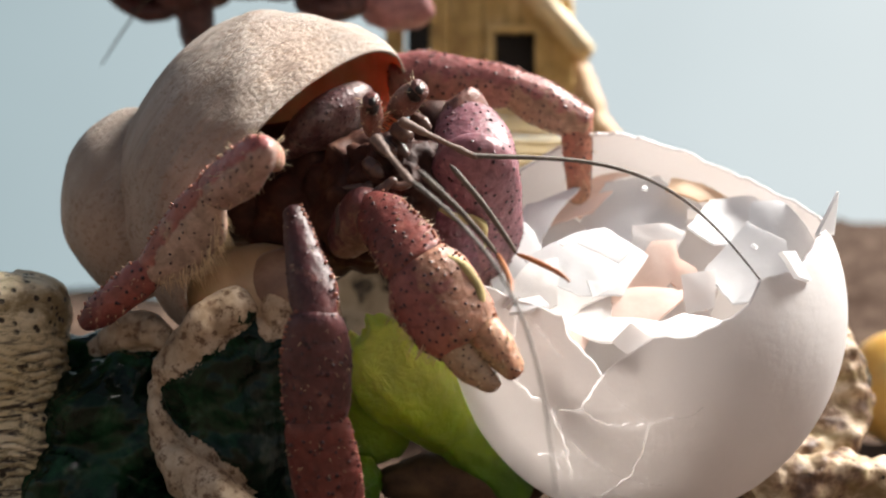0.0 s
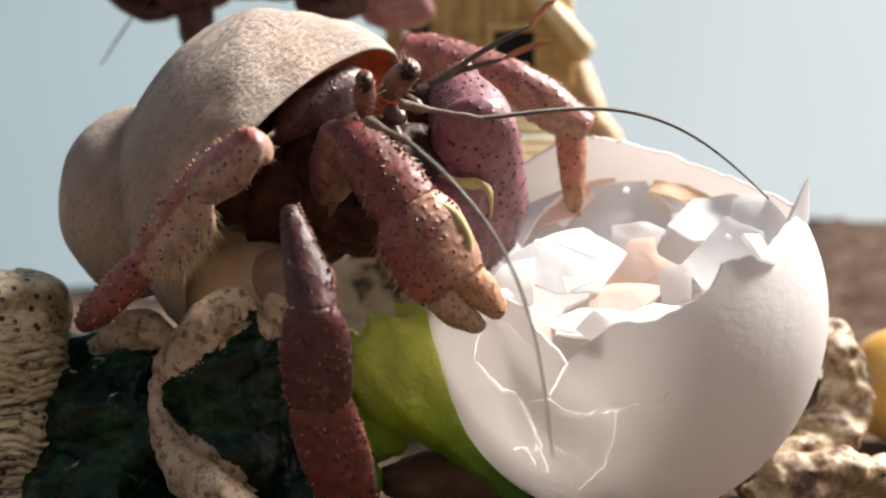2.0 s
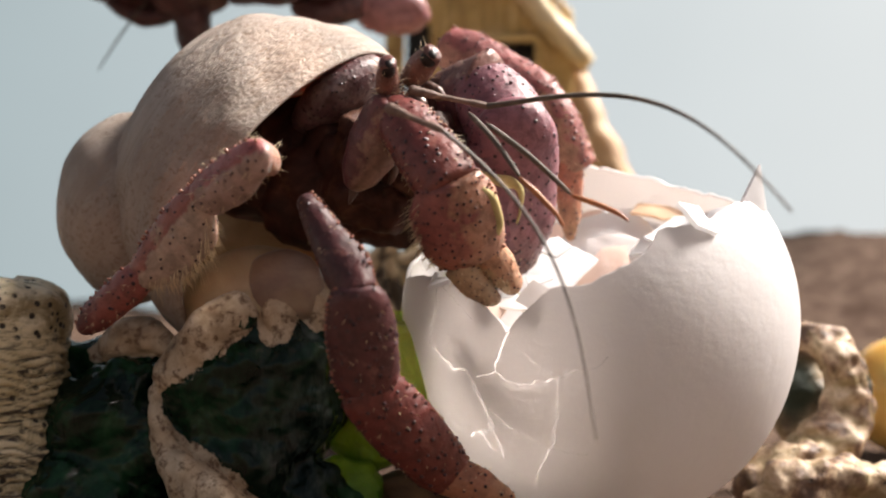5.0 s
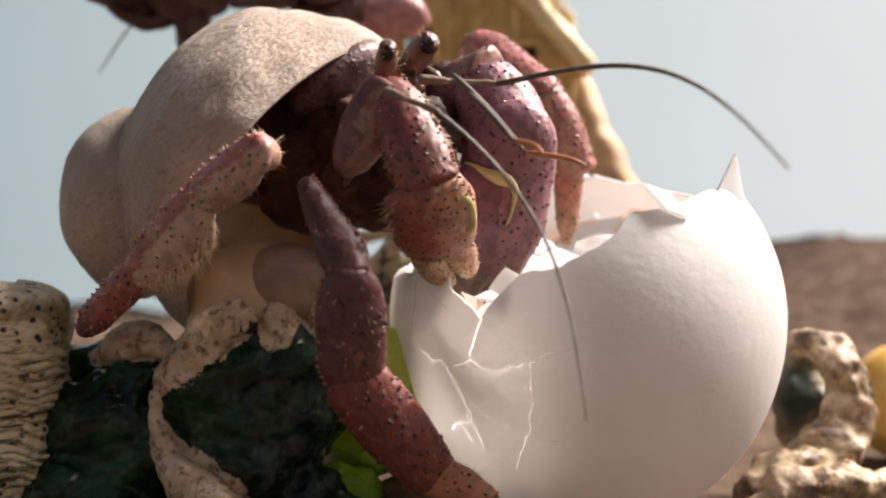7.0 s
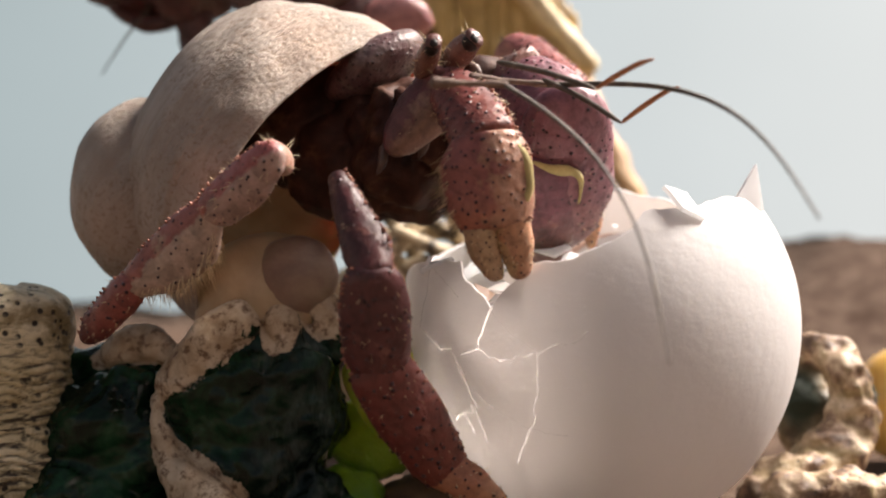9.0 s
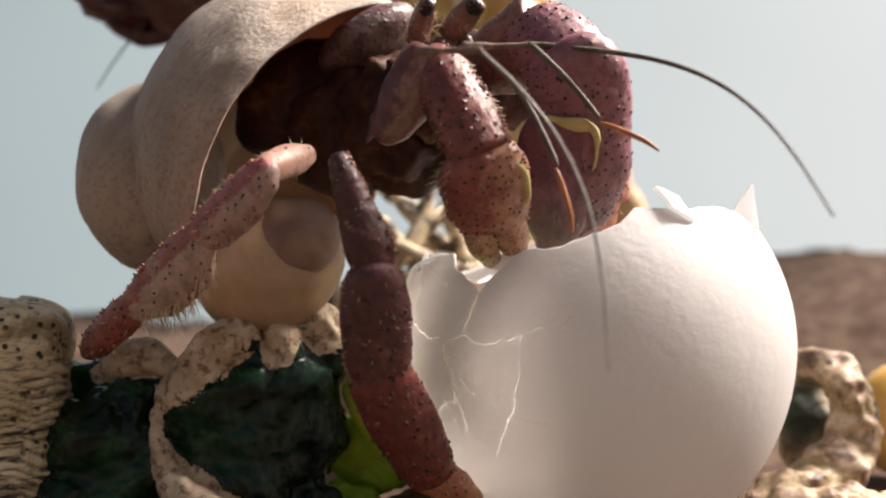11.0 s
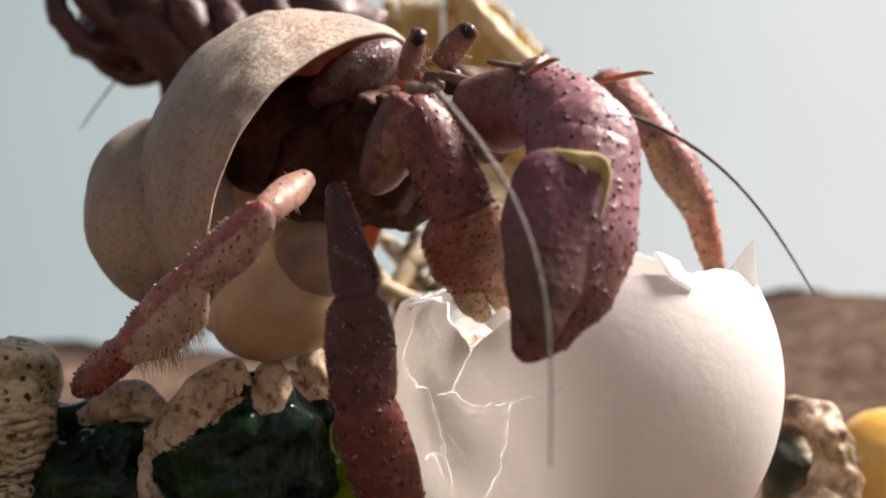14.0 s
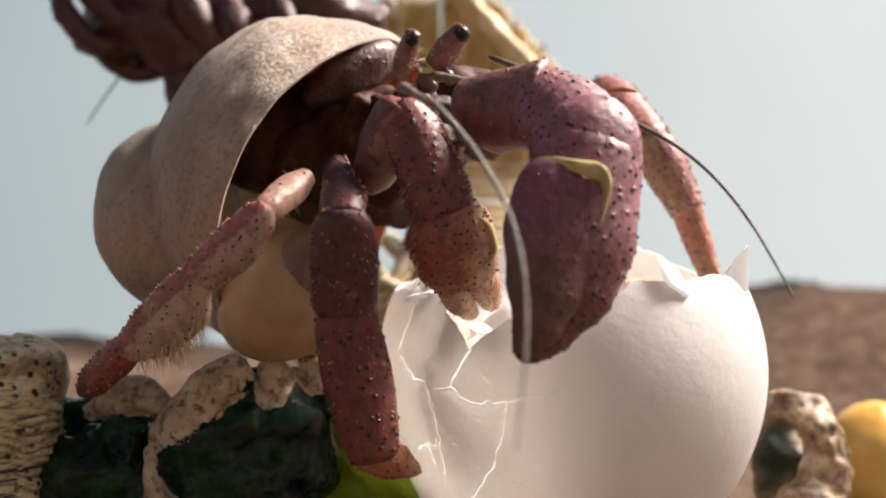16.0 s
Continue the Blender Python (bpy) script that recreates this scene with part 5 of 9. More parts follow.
# ---- second crab, climbing behind ----
def build_other():
    wine = cuticle("wine_red_cuticle", (0.070, 0.020, 0.020), (0.10, 0.032, 0.032), 0.03, 420, 0.22, 0.45, pale=(0.18, 0.072, 0.066), pale_at=0.56)
    pink = cuticle("pink_cuticle", (0.42, 0.19, 0.18), (0.36, 0.15, 0.15), 0.03, 420, 0.12, 0.35, pale=(0.52, 0.32, 0.28))
    root = empty("climbing_hermit_crab")
    part("body", blob((-16, -2, 2), (12, 8, 8), rough=0.3, scale=0.16, seed=90, k=36, n=24, bm=blob((5, 0, 5), (18, 9, 9), rough=0.25, scale=0.12, seed=91, k=40, n=26)), wine, root)
    part("leg", tube([(-11, 0, -13), (-11.5, -1, -7), (-12, -1, -1), (-10, 0, 5)], [2.4, 3.2, 3.6, 3.0], k=18, rough=0.15, seed=92), wine, root)
    part("leg", tube([(-27, -2, 1), (-24, -2, -4), (-19, -2, -6.5), (-14, -1, -4), (-11, 0, 0)], [1.3, 1.5, 1.6, 2.0, 2.0], k=16, rough=0.12, seed=93), wine, root)
    part("leg", tube([(6, -3, -4), (10, -4, -6), (15, -4, -5), (18, -3, 0)], [2, 2.6, 2.6, 2], k=16, rough=0.12, seed=94), wine, root)
    for q, (x, z, w) in enumerate(((-22, 4, 2.4), (-15, 6, 2.8), (-6, 1, 3.0), (1, -1, 2.8), (9, 0, 2.6), (-26, 0, 2.0))):
        part("leg", tube([(x - 4, -8, z + 6), (x - 2, -10, z + 1), (x + 2, -9, z - 3), (x + 6, -6, z - 2)], [w * 0.8, w, w * 0.9, w * 0.6], k=16, rough=0.25, seed=100 + q, scale=0.3), wine, root)
    part("claw", blob((22, -2, -5.5), (6.5, 4.5, 4.0), rough=0.15, seed=95, k=26, n=18), pink, root, "pinkish claw")
    part("antenna", tube([(-17, -3, -2), (-22, -4, -9), (-26, -5, -16)], [0.25, 0.2, 0.12], k=6), feeler, root)
    tagged(root, "dark wine-red hermit crab climbing behind", "hermit crab")
    return root


build_stump()
build_ornament()
build_greens()
build_driftwood()
build_hut()
egg = build_egg()
other_crab = build_other()


# ---- what moves ----
def motions():
    walk(rear_merus, [
        (0, aim(-15.94, -10.68, 58.45, -15.45, -17.79, 58.75)),
        (0.5, aim(-16.22, -10.87, 58.40, -15.71, -17.98, 58.70)),
        (1, aim(-16.51, -11.05, 58.41, -15.97, -18.16, 58.71)),
        (1.5, aim(-16.72, -11.22, 58.52, -16.16, -18.33, 58.81)),
        (2, aim(-16.99, -11.06, 58.83, -16.42, -18.17, 59.09)),
        (2.5, aim(-17.24, -10.77, 59.22, -16.66, -17.88, 59.45)),
        (3, aim(-17.49, -10.54, 59.55, -16.89, -17.65, 59.73)),
        (3.5, aim(-16.79, -10.61, 58.60, -16.25, -17.72, 58.85)),
        (4, aim(-16.17, -10.65, 57.68, -15.68, -17.76, 57.99)),
        (4.2, aim(-16.23, -10.57, 57.84, -15.73, -17.69, 58.14)),
        (5.25, aim(-16.54, -10.15, 58.70, -16.03, -17.26, 58.93)),
        (6.3, aim(-16.87, -9.66, 59.57, -16.35, -16.78, 59.74)),
        (6.5, aim(-16.93, -9.56, 59.73, -16.41, -16.68, 59.89)),
        (7, aim(-16.69, -9.18, 59.72, -16.19, -16.29, 59.92)),
        (7.5, aim(-16.46, -8.78, 59.66, -15.98, -15.90, 59.88)),
        (8, aim(-16.46, -8.73, 59.53, -15.99, -15.85, 59.74)),
        (8.5, aim(-16.21, -8.19, 59.56, -15.77, -15.31, 59.77)),
        (9, aim(-16.01, -7.49, 59.67, -15.58, -14.61, 59.93)),
        (9.2, aim(-16.02, -7.44, 59.97, -15.59, -14.56, 60.22)),
        (10.25, aim(-14.97, -7.57, 60.13, -15.93, -14.64, 59.93)),
        (11.3, aim(-13.41, -8.85, 62.79, -16.28, -14.58, 59.65)),
        (11.5, aim(-13.37, -9.15, 63.19, -16.35, -14.56, 59.60)),
        (12, aim(-13.86, -8.70, 63.56, -16.84, -14.07, 59.93)),
        (12.5, aim(-14.09, -9.43, 63.44, -17.15, -14.77, 59.82)),
        (13, aim(-13.94, -9.52, 63.73, -16.91, -14.86, 60.05)),
        (13.5, aim(-13.70, -9.39, 63.55, -16.59, -14.73, 59.81)),
        (14, aim(-13.59, -9.22, 63.97, -16.51, -14.56, 60.23)),
        (14.5, aim(-13.74, -8.94, 63.90, -16.68, -14.28, 60.18)),
        (15, aim(-13.58, -8.82, 64.18, -16.57, -14.08, 60.38)),
        (15.5, aim(-13.62, -8.47, 64.45, -16.68, -13.62, 60.57)),
        (16, aim(-13.73, -8.83, 64.24, -16.81, -13.96, 60.34)),
    ])
    walk(rear_carpus, [
        (0, aim(-15.45, -17.79, 58.75, -21.78, -11.11, 55.34)),
        (0.5, aim(-15.71, -17.98, 58.70, -22.11, -11.38, 55.27)),
        (1, aim(-15.97, -18.16, 58.71, -22.44, -11.63, 55.27)),
        (1.5, aim(-16.16, -18.33, 58.81, -22.69, -11.87, 55.36)),
        (2, aim(-16.42, -18.17, 59.09, -22.94, -11.74, 55.57)),
        (2.5, aim(-16.66, -17.88, 59.45, -23.20, -11.53, 55.82)),
        (3, aim(-16.89, -17.65, 59.73, -23.45, -11.35, 56.02)),
        (3.5, aim(-16.25, -17.72, 58.85, -22.91, -11.36, 55.44)),
        (4, aim(-15.68, -17.76, 57.99, -22.43, -11.36, 54.88)),
        (4.2, aim(-15.73, -17.69, 58.14, -22.50, -11.33, 54.96)),
        (5.25, aim(-16.03, -17.26, 58.93, -22.84, -11.16, 55.36)),
        (6.3, aim(-16.35, -16.78, 59.74, -23.19, -10.97, 55.77)),
        (6.5, aim(-16.41, -16.68, 59.89, -23.25, -10.93, 55.84)),
        (7, aim(-16.19, -16.29, 59.92, -23.08, -10.60, 55.87)),
        (7.5, aim(-15.98, -15.90, 59.88, -22.91, -10.26, 55.84)),
        (8, aim(-15.99, -15.85, 59.74, -23.07, -10.61, 55.41)),
        (8.5, aim(-15.77, -15.31, 59.77, -22.81, -10.34, 55.08)),
        (9, aim(-15.58, -14.61, 59.93, -22.56, -9.98, 54.82)),
        (9.2, aim(-15.59, -14.56, 60.22, -22.44, -10.03, 54.84)),
        (10.25, aim(-15.93, -14.64, 59.93, -22.82, -10.58, 54.25)),
        (11.3, aim(-16.28, -14.58, 59.65, -23.20, -11.04, 53.66)),
        (11.5, aim(-16.35, -14.56, 59.60, -23.28, -11.12, 53.55)),
        (12, aim(-16.84, -14.07, 59.93, -23.54, -10.90, 53.51)),
        (12.5, aim(-17.15, -14.77, 59.82, -24.12, -10.82, 54.15)),
        (13, aim(-16.91, -14.86, 60.05, -23.86, -10.90, 54.37)),
        (13.5, aim(-16.59, -14.73, 59.81, -23.56, -10.86, 54.09)),
        (14, aim(-16.51, -14.56, 60.23, -23.40, -10.88, 54.30)),
        (14.5, aim(-16.68, -14.28, 60.18, -23.54, -10.84, 54.06)),
        (15, aim(-16.57, -14.08, 60.38, -23.41, -10.68, 54.22)),
        (15.5, aim(-16.68, -13.62, 60.57, -23.54, -10.39, 54.34)),
        (16, aim(-16.81, -13.96, 60.34, -23.60, -10.44, 54.19)),
    ])
    walk(rear_propodus, [
        (0, aim(-21.78, -11.11, 55.34, -28.54, -7.00, 47.95)),
        (0.5, aim(-22.11, -11.38, 55.27, -28.77, -7.00, 47.95)),
        (1, aim(-22.44, -11.63, 55.27, -29.01, -7.00, 48.02)),
        (1.5, aim(-22.69, -11.87, 55.36, -29.17, -7.00, 48.18)),
        (2, aim(-22.94, -11.74, 55.57, -29.33, -7.00, 48.22)),
        (2.5, aim(-23.20, -11.53, 55.82, -29.52, -7.00, 48.29)),
        (3, aim(-23.45, -11.35, 56.02, -29.68, -7.00, 48.32)),
        (3.5, aim(-22.91, -11.36, 55.44, -29.28, -7.00, 47.86)),
        (4, aim(-22.43, -11.36, 54.88, -28.95, -7.00, 47.42)),
        (4.2, aim(-22.50, -11.33, 54.96, -29.06, -7.00, 47.52)),
        (5.25, aim(-22.84, -11.16, 55.36, -29.64, -7.00, 48.04)),
        (6.3, aim(-23.19, -10.97, 55.77, -30.22, -7.00, 48.56)),
        (6.5, aim(-23.25, -10.93, 55.84, -30.33, -7.00, 48.65)),
        (7, aim(-23.08, -10.60, 55.87, -30.14, -7.00, 48.49)),
        (7.5, aim(-22.91, -10.26, 55.84, -29.96, -7.00, 48.30)),
        (8, aim(-23.07, -10.61, 55.41, -30.31, -7.00, 48.21)),
        (8.5, aim(-22.81, -10.34, 55.08, -30.39, -7.00, 48.11)),
        (9, aim(-22.56, -9.98, 54.82, -30.46, -7.00, 48.04)),
        (9.2, aim(-22.44, -10.03, 54.84, -30.46, -7.00, 48.23)),
        (10.25, aim(-22.82, -10.58, 54.25, -30.53, -7.00, 47.55)),
        (11.3, aim(-23.20, -11.04, 53.66, -30.60, -7.00, 46.87)),
        (11.5, aim(-23.28, -11.12, 53.55, -30.61, -7.00, 46.74)),
        (12, aim(-23.54, -10.90, 53.51, -30.92, -7.00, 46.61)),
        (12.5, aim(-24.12, -10.82, 54.15, -30.97, -7.00, 46.68)),
        (13, aim(-23.86, -10.90, 54.37, -30.89, -7.00, 47.12)),
        (13.5, aim(-23.56, -10.86, 54.09, -30.81, -7.00, 47.04)),
        (14, aim(-23.40, -10.88, 54.30, -30.61, -7.00, 47.21)),
        (14.5, aim(-23.54, -10.84, 54.06, -30.75, -7.00, 46.96)),
        (15, aim(-23.41, -10.68, 54.22, -30.68, -7.00, 47.09)),
        (15.5, aim(-23.54, -10.39, 54.34, -30.89, -7.00, 47.15)),
        (16, aim(-23.60, -10.44, 54.19, -30.99, -7.00, 47.06)),
    ])
    walk(rear_dactyl, [
        (0, aim(-28.54, -7.00, 47.95, -35.51, -5.09, 42.72)),
        (0.5, aim(-28.77, -7.00, 47.95, -35.60, -5.25, 42.48)),
        (1, aim(-29.01, -7.00, 48.02, -35.68, -5.42, 42.31)),
        (1.5, aim(-29.17, -7.00, 48.18, -35.69, -5.61, 42.25)),
        (2, aim(-29.33, -7.00, 48.22, -35.82, -5.22, 42.37)),
        (2.5, aim(-29.52, -7.00, 48.29, -35.99, -4.93, 42.50)),
        (3, aim(-29.68, -7.00, 48.32, -36.12, -4.61, 42.62)),
        (3.5, aim(-29.28, -7.00, 47.86, -36.02, -4.50, 42.57)),
        (4, aim(-28.95, -7.00, 47.42, -35.98, -4.46, 42.55)),
        (4.2, aim(-29.06, -7.00, 47.52, -36.02, -4.40, 42.58)),
        (5.25, aim(-29.64, -7.00, 48.04, -36.22, -4.15, 42.74)),
        (6.3, aim(-30.22, -7.00, 48.56, -36.40, -3.96, 42.89)),
        (6.5, aim(-30.33, -7.00, 48.65, -36.44, -3.93, 42.92)),
        (7, aim(-30.14, -7.00, 48.49, -36.37, -3.96, 42.88)),
        (7.5, aim(-29.96, -7.00, 48.30, -36.32, -3.99, 42.82)),
        (8, aim(-30.31, -7.00, 48.21, -36.48, -3.72, 42.67)),
        (8.5, aim(-30.39, -7.00, 48.11, -36.48, -3.52, 42.59)),
        (9, aim(-30.46, -7.00, 48.04, -36.44, -3.38, 42.50)),
        (9.2, aim(-30.46, -7.00, 48.23, -36.43, -3.37, 42.68)),
        (10.25, aim(-30.53, -7.00, 47.55, -36.58, -2.86, 42.45)),
        (11.3, aim(-30.60, -7.00, 46.87, -36.69, -2.43, 42.22)),
        (11.5, aim(-30.61, -7.00, 46.74, -36.71, -2.35, 42.18)),
        (12, aim(-30.92, -7.00, 46.61, -36.88, -2.23, 41.99)),
        (12.5, aim(-30.97, -7.00, 46.68, -36.89, -2.12, 42.13)),
        (13, aim(-30.89, -7.00, 47.12, -36.87, -2.14, 42.62)),
        (13.5, aim(-30.81, -7.00, 47.04, -36.87, -2.20, 42.59)),
        (14, aim(-30.61, -7.00, 47.21, -36.68, -2.23, 42.73)),
        (14.5, aim(-30.75, -7.00, 46.96, -36.85, -2.29, 42.47)),
        (15, aim(-30.68, -7.00, 47.09, -36.70, -2.28, 42.50)),
        (15.5, aim(-30.89, -7.00, 47.15, -36.85, -2.32, 42.44)),
        (16, aim(-30.99, -7.00, 47.06, -36.82, -2.22, 42.29)),
    ])
    walk(front_merus, [
        (0, aim(-13.78, -12.26, 53.18, -11.24, -15.67, 44.03)),
        (0.5, aim(-13.78, -9.02, 53.70, -10.36, -16.92, 48.43)),
        (1, aim(-14.27, -9.59, 54.14, -11.29, -17.66, 48.86)),
        (1.5, aim(-14.61, -8.88, 54.73, -11.32, -15.97, 48.35)),
        (2, aim(-13.91, -13.46, 52.97, -11.20, -18.31, 44.54)),
        (2.5, aim(-14.50, -12.91, 54.08, -12.46, -17.86, 45.53)),
        (3, aim(-14.82, -10.91, 55.26, -11.74, -17.68, 48.44)),
        (3.5, aim(-12.85, -13.38, 54.13, -8.33, -17.35, 46.02)),
        (4, aim(-12.34, -13.64, 53.17, -7.11, -17.83, 45.63)),
        (4.2, aim(-12.36, -13.62, 53.43, -7.20, -17.80, 45.83)),
        (5.25, aim(-12.45, -13.45, 54.80, -7.68, -17.57, 46.92)),
        (6.3, aim(-12.55, -13.21, 56.19, -8.18, -17.18, 48.01)),
        (6.5, aim(-12.58, -13.15, 56.46, -8.28, -17.08, 48.22)),
        (7, aim(-12.69, -12.04, 56.70, -8.32, -16.21, 48.62)),
        (7.5, aim(-12.24, -13.13, 56.70, -8.16, -17.34, 48.49)),
        (8, aim(-12.44, -12.41, 56.52, -8.53, -17.11, 48.49)),
        (8.5, aim(-10.70, -14.32, 57.21, -7.39, -18.34, 48.57)),
        (9, aim(-9.84, -13.58, 57.50, -6.34, -18.36, 49.33)),
        (9.2, aim(-9.72, -13.27, 57.71, -6.23, -18.39, 49.74)),
        (10.25, aim(-9.69, -14.17, 59.27, -6.33, -17.39, 50.32)),
        (11.3, aim(-9.38, -17.27, 60.45, -6.48, -15.77, 50.90)),
        (11.5, aim(-9.39, -16.72, 60.57, -6.53, -15.20, 51.02)),
        (12, aim(-9.57, -17.71, 60.51, -6.52, -16.24, 51.00)),
        (12.5, aim(-9.70, -17.84, 60.74, -6.68, -16.30, 51.23)),
        (13, aim(-10.32, -14.72, 62.44, -7.16, -17.37, 53.23)),
        (13.5, aim(-10.61, -12.99, 62.10, -7.40, -15.05, 52.75)),
        (14, aim(-10.15, -13.78, 62.28, -7.90, -14.86, 52.50)),
        (14.5, aim(-10.91, -10.10, 64.09, -8.87, -16.70, 56.73)),
        (15, aim(-10.64, -8.48, 66.26, -9.01, -16.59, 60.49)),
        (15.5, aim(-10.25, -8.92, 65.89, -8.77, -17.08, 60.13)),
        (16, aim(-10.69, -8.89, 65.71, -9.23, -17.06, 59.98)),
    ])
    walk(front_carpus, [
        (0, aim(-11.24, -15.67, 44.03, -11.46, -14.00, 34.45)),
        (0.5, aim(-10.36, -16.92, 48.43, -9.96, -14.00, 39.16)),
        (1, aim(-11.29, -17.66, 48.86, -11.28, -14.00, 39.84)),
        (1.5, aim(-11.32, -15.97, 48.35, -10.98, -14.00, 38.82)),
        (2, aim(-11.20, -18.31, 44.54, -11.28, -14.00, 35.82)),
        (2.5, aim(-12.46, -17.86, 45.53, -13.05, -14.00, 36.62)),
        (3, aim(-11.74, -17.68, 48.44, -11.49, -14.00, 39.44)),
        (3.5, aim(-8.33, -17.35, 46.02, -7.39, -14.00, 36.94)),
        (4, aim(-7.11, -17.83, 45.63, -5.91, -14.00, 36.76)),
        (4.2, aim(-7.20, -17.80, 45.83, -6.12, -14.00, 36.94)),
        (5.25, aim(-7.68, -17.57, 46.92, -7.19, -14.00, 37.88)),
        (6.3, aim(-8.18, -17.18, 48.01, -8.26, -14.00, 38.82)),
        (6.5, aim(-8.28, -17.08, 48.22, -8.46, -14.00, 38.99)),
        (7, aim(-8.32, -16.21, 48.62, -8.40, -14.00, 39.15)),
        (7.5, aim(-8.16, -17.34, 48.49, -8.11, -14.00, 39.36)),
        (8, aim(-8.53, -17.11, 48.49, -8.65, -14.00, 39.28)),
        (8.5, aim(-7.39, -18.34, 48.57, -7.19, -14.00, 39.87)),
        (9, aim(-6.34, -18.36, 49.33, -6.23, -14.00, 40.63)),
        (9.2, aim(-6.23, -18.39, 49.74, -6.02, -14.00, 41.06)),
        (10.25, aim(-6.33, -17.39, 50.32, -6.09, -14.00, 41.20)),
        (11.3, aim(-6.48, -15.77, 50.90, -6.16, -14.00, 41.34)),
        (11.5, aim(-6.53, -15.20, 51.02, -6.17, -14.00, 41.37)),
        (12, aim(-6.52, -16.24, 51.00, -6.03, -14.00, 41.55)),
        (12.5, aim(-6.68, -16.30, 51.23, -6.17, -14.00, 41.79)),
        (13, aim(-7.16, -17.37, 53.23, -6.51, -14.00, 44.13)),
        (13.5, aim(-7.40, -15.05, 52.75, -6.58, -14.00, 43.12)),
        (14, aim(-7.90, -14.86, 52.50, -7.03, -14.00, 42.85)),
        (14.5, aim(-8.87, -16.70, 56.73, -8.21, -14.00, 47.41)),
        (15, aim(-9.01, -16.59, 60.49, -8.79, -14.00, 51.11)),
        (15.5, aim(-8.77, -17.08, 60.13, -8.71, -14.00, 50.90)),
        (16, aim(-9.23, -17.06, 59.98, -9.07, -14.00, 50.74)),
    ])
    walk(front_propodus, [
        (0, aim(-11.46, -14.00, 34.45, -9.84, -10.06, 22.24)),
        (0.5, aim(-9.96, -14.00, 39.16, -7.44, -13.51, 26.48)),
        (1, aim(-11.28, -14.00, 39.84, -10.98, -13.58, 26.92)),
        (1.5, aim(-10.98, -14.00, 38.82, -11.04, -12.84, 25.94)),
        (2, aim(-11.28, -14.00, 35.82, -8.71, -8.62, 24.34)),
        (2.5, aim(-13.05, -14.00, 36.62, -11.12, -8.77, 24.94)),
        (3, aim(-11.49, -14.00, 39.44, -10.72, -12.75, 26.58)),
        (3.5, aim(-7.39, -14.00, 36.94, -0.51, -9.60, 26.90)),
        (4, aim(-5.91, -14.00, 36.76, 1.60, -7.87, 28.20)),
        (4.2, aim(-6.12, -14.00, 36.94, 1.37, -7.96, 28.30)),
        (5.25, aim(-7.19, -14.00, 37.88, 0.18, -8.47, 28.80)),
        (6.3, aim(-8.26, -14.00, 38.82, -0.99, -9.07, 29.31)),
        (6.5, aim(-8.46, -14.00, 38.99, -1.21, -9.20, 29.41)),
        (7, aim(-8.40, -14.00, 39.15, -1.14, -9.38, 29.49)),
        (7.5, aim(-8.11, -14.00, 39.36, -0.82, -9.54, 29.64)),
        (8, aim(-8.65, -14.00, 39.28, -1.17, -9.56, 29.70)),
        (8.5, aim(-7.19, -14.00, 39.87, -0.46, -9.92, 29.60)),
        (9, aim(-6.23, -14.00, 40.63, -0.25, -8.81, 30.40)),
        (9.2, aim(-6.02, -14.00, 41.06, -0.25, -8.61, 30.82)),
        (10.25, aim(-6.09, -14.00, 41.20, -0.94, -7.98, 30.98)),
        (11.3, aim(-6.16, -14.00, 41.34, -1.63, -7.44, 31.15)),
        (11.5, aim(-6.17, -14.00, 41.37, -1.76, -7.35, 31.19)),
        (12, aim(-6.03, -14.00, 41.55, -1.90, -6.96, 31.51)),
        (12.5, aim(-6.17, -14.00, 41.79, -1.99, -7.23, 31.59)),
        (13, aim(-6.51, -14.00, 44.13, -2.80, -8.95, 32.81)),
        (13.5, aim(-6.58, -14.00, 43.12, -2.74, -9.46, 31.63)),
        (14, aim(-7.03, -14.00, 42.85, -3.52, -9.35, 31.30)),
        (14.5, aim(-8.21, -14.00, 47.41, -5.97, -9.98, 35.32)),
        (15, aim(-8.79, -14.00, 51.11, -6.05, -13.36, 38.49)),
        (15.5, aim(-8.71, -14.00, 50.90, -5.96, -13.05, 38.30)),
        (16, aim(-9.07, -14.00, 50.74, -6.18, -13.25, 38.16)),
    ])
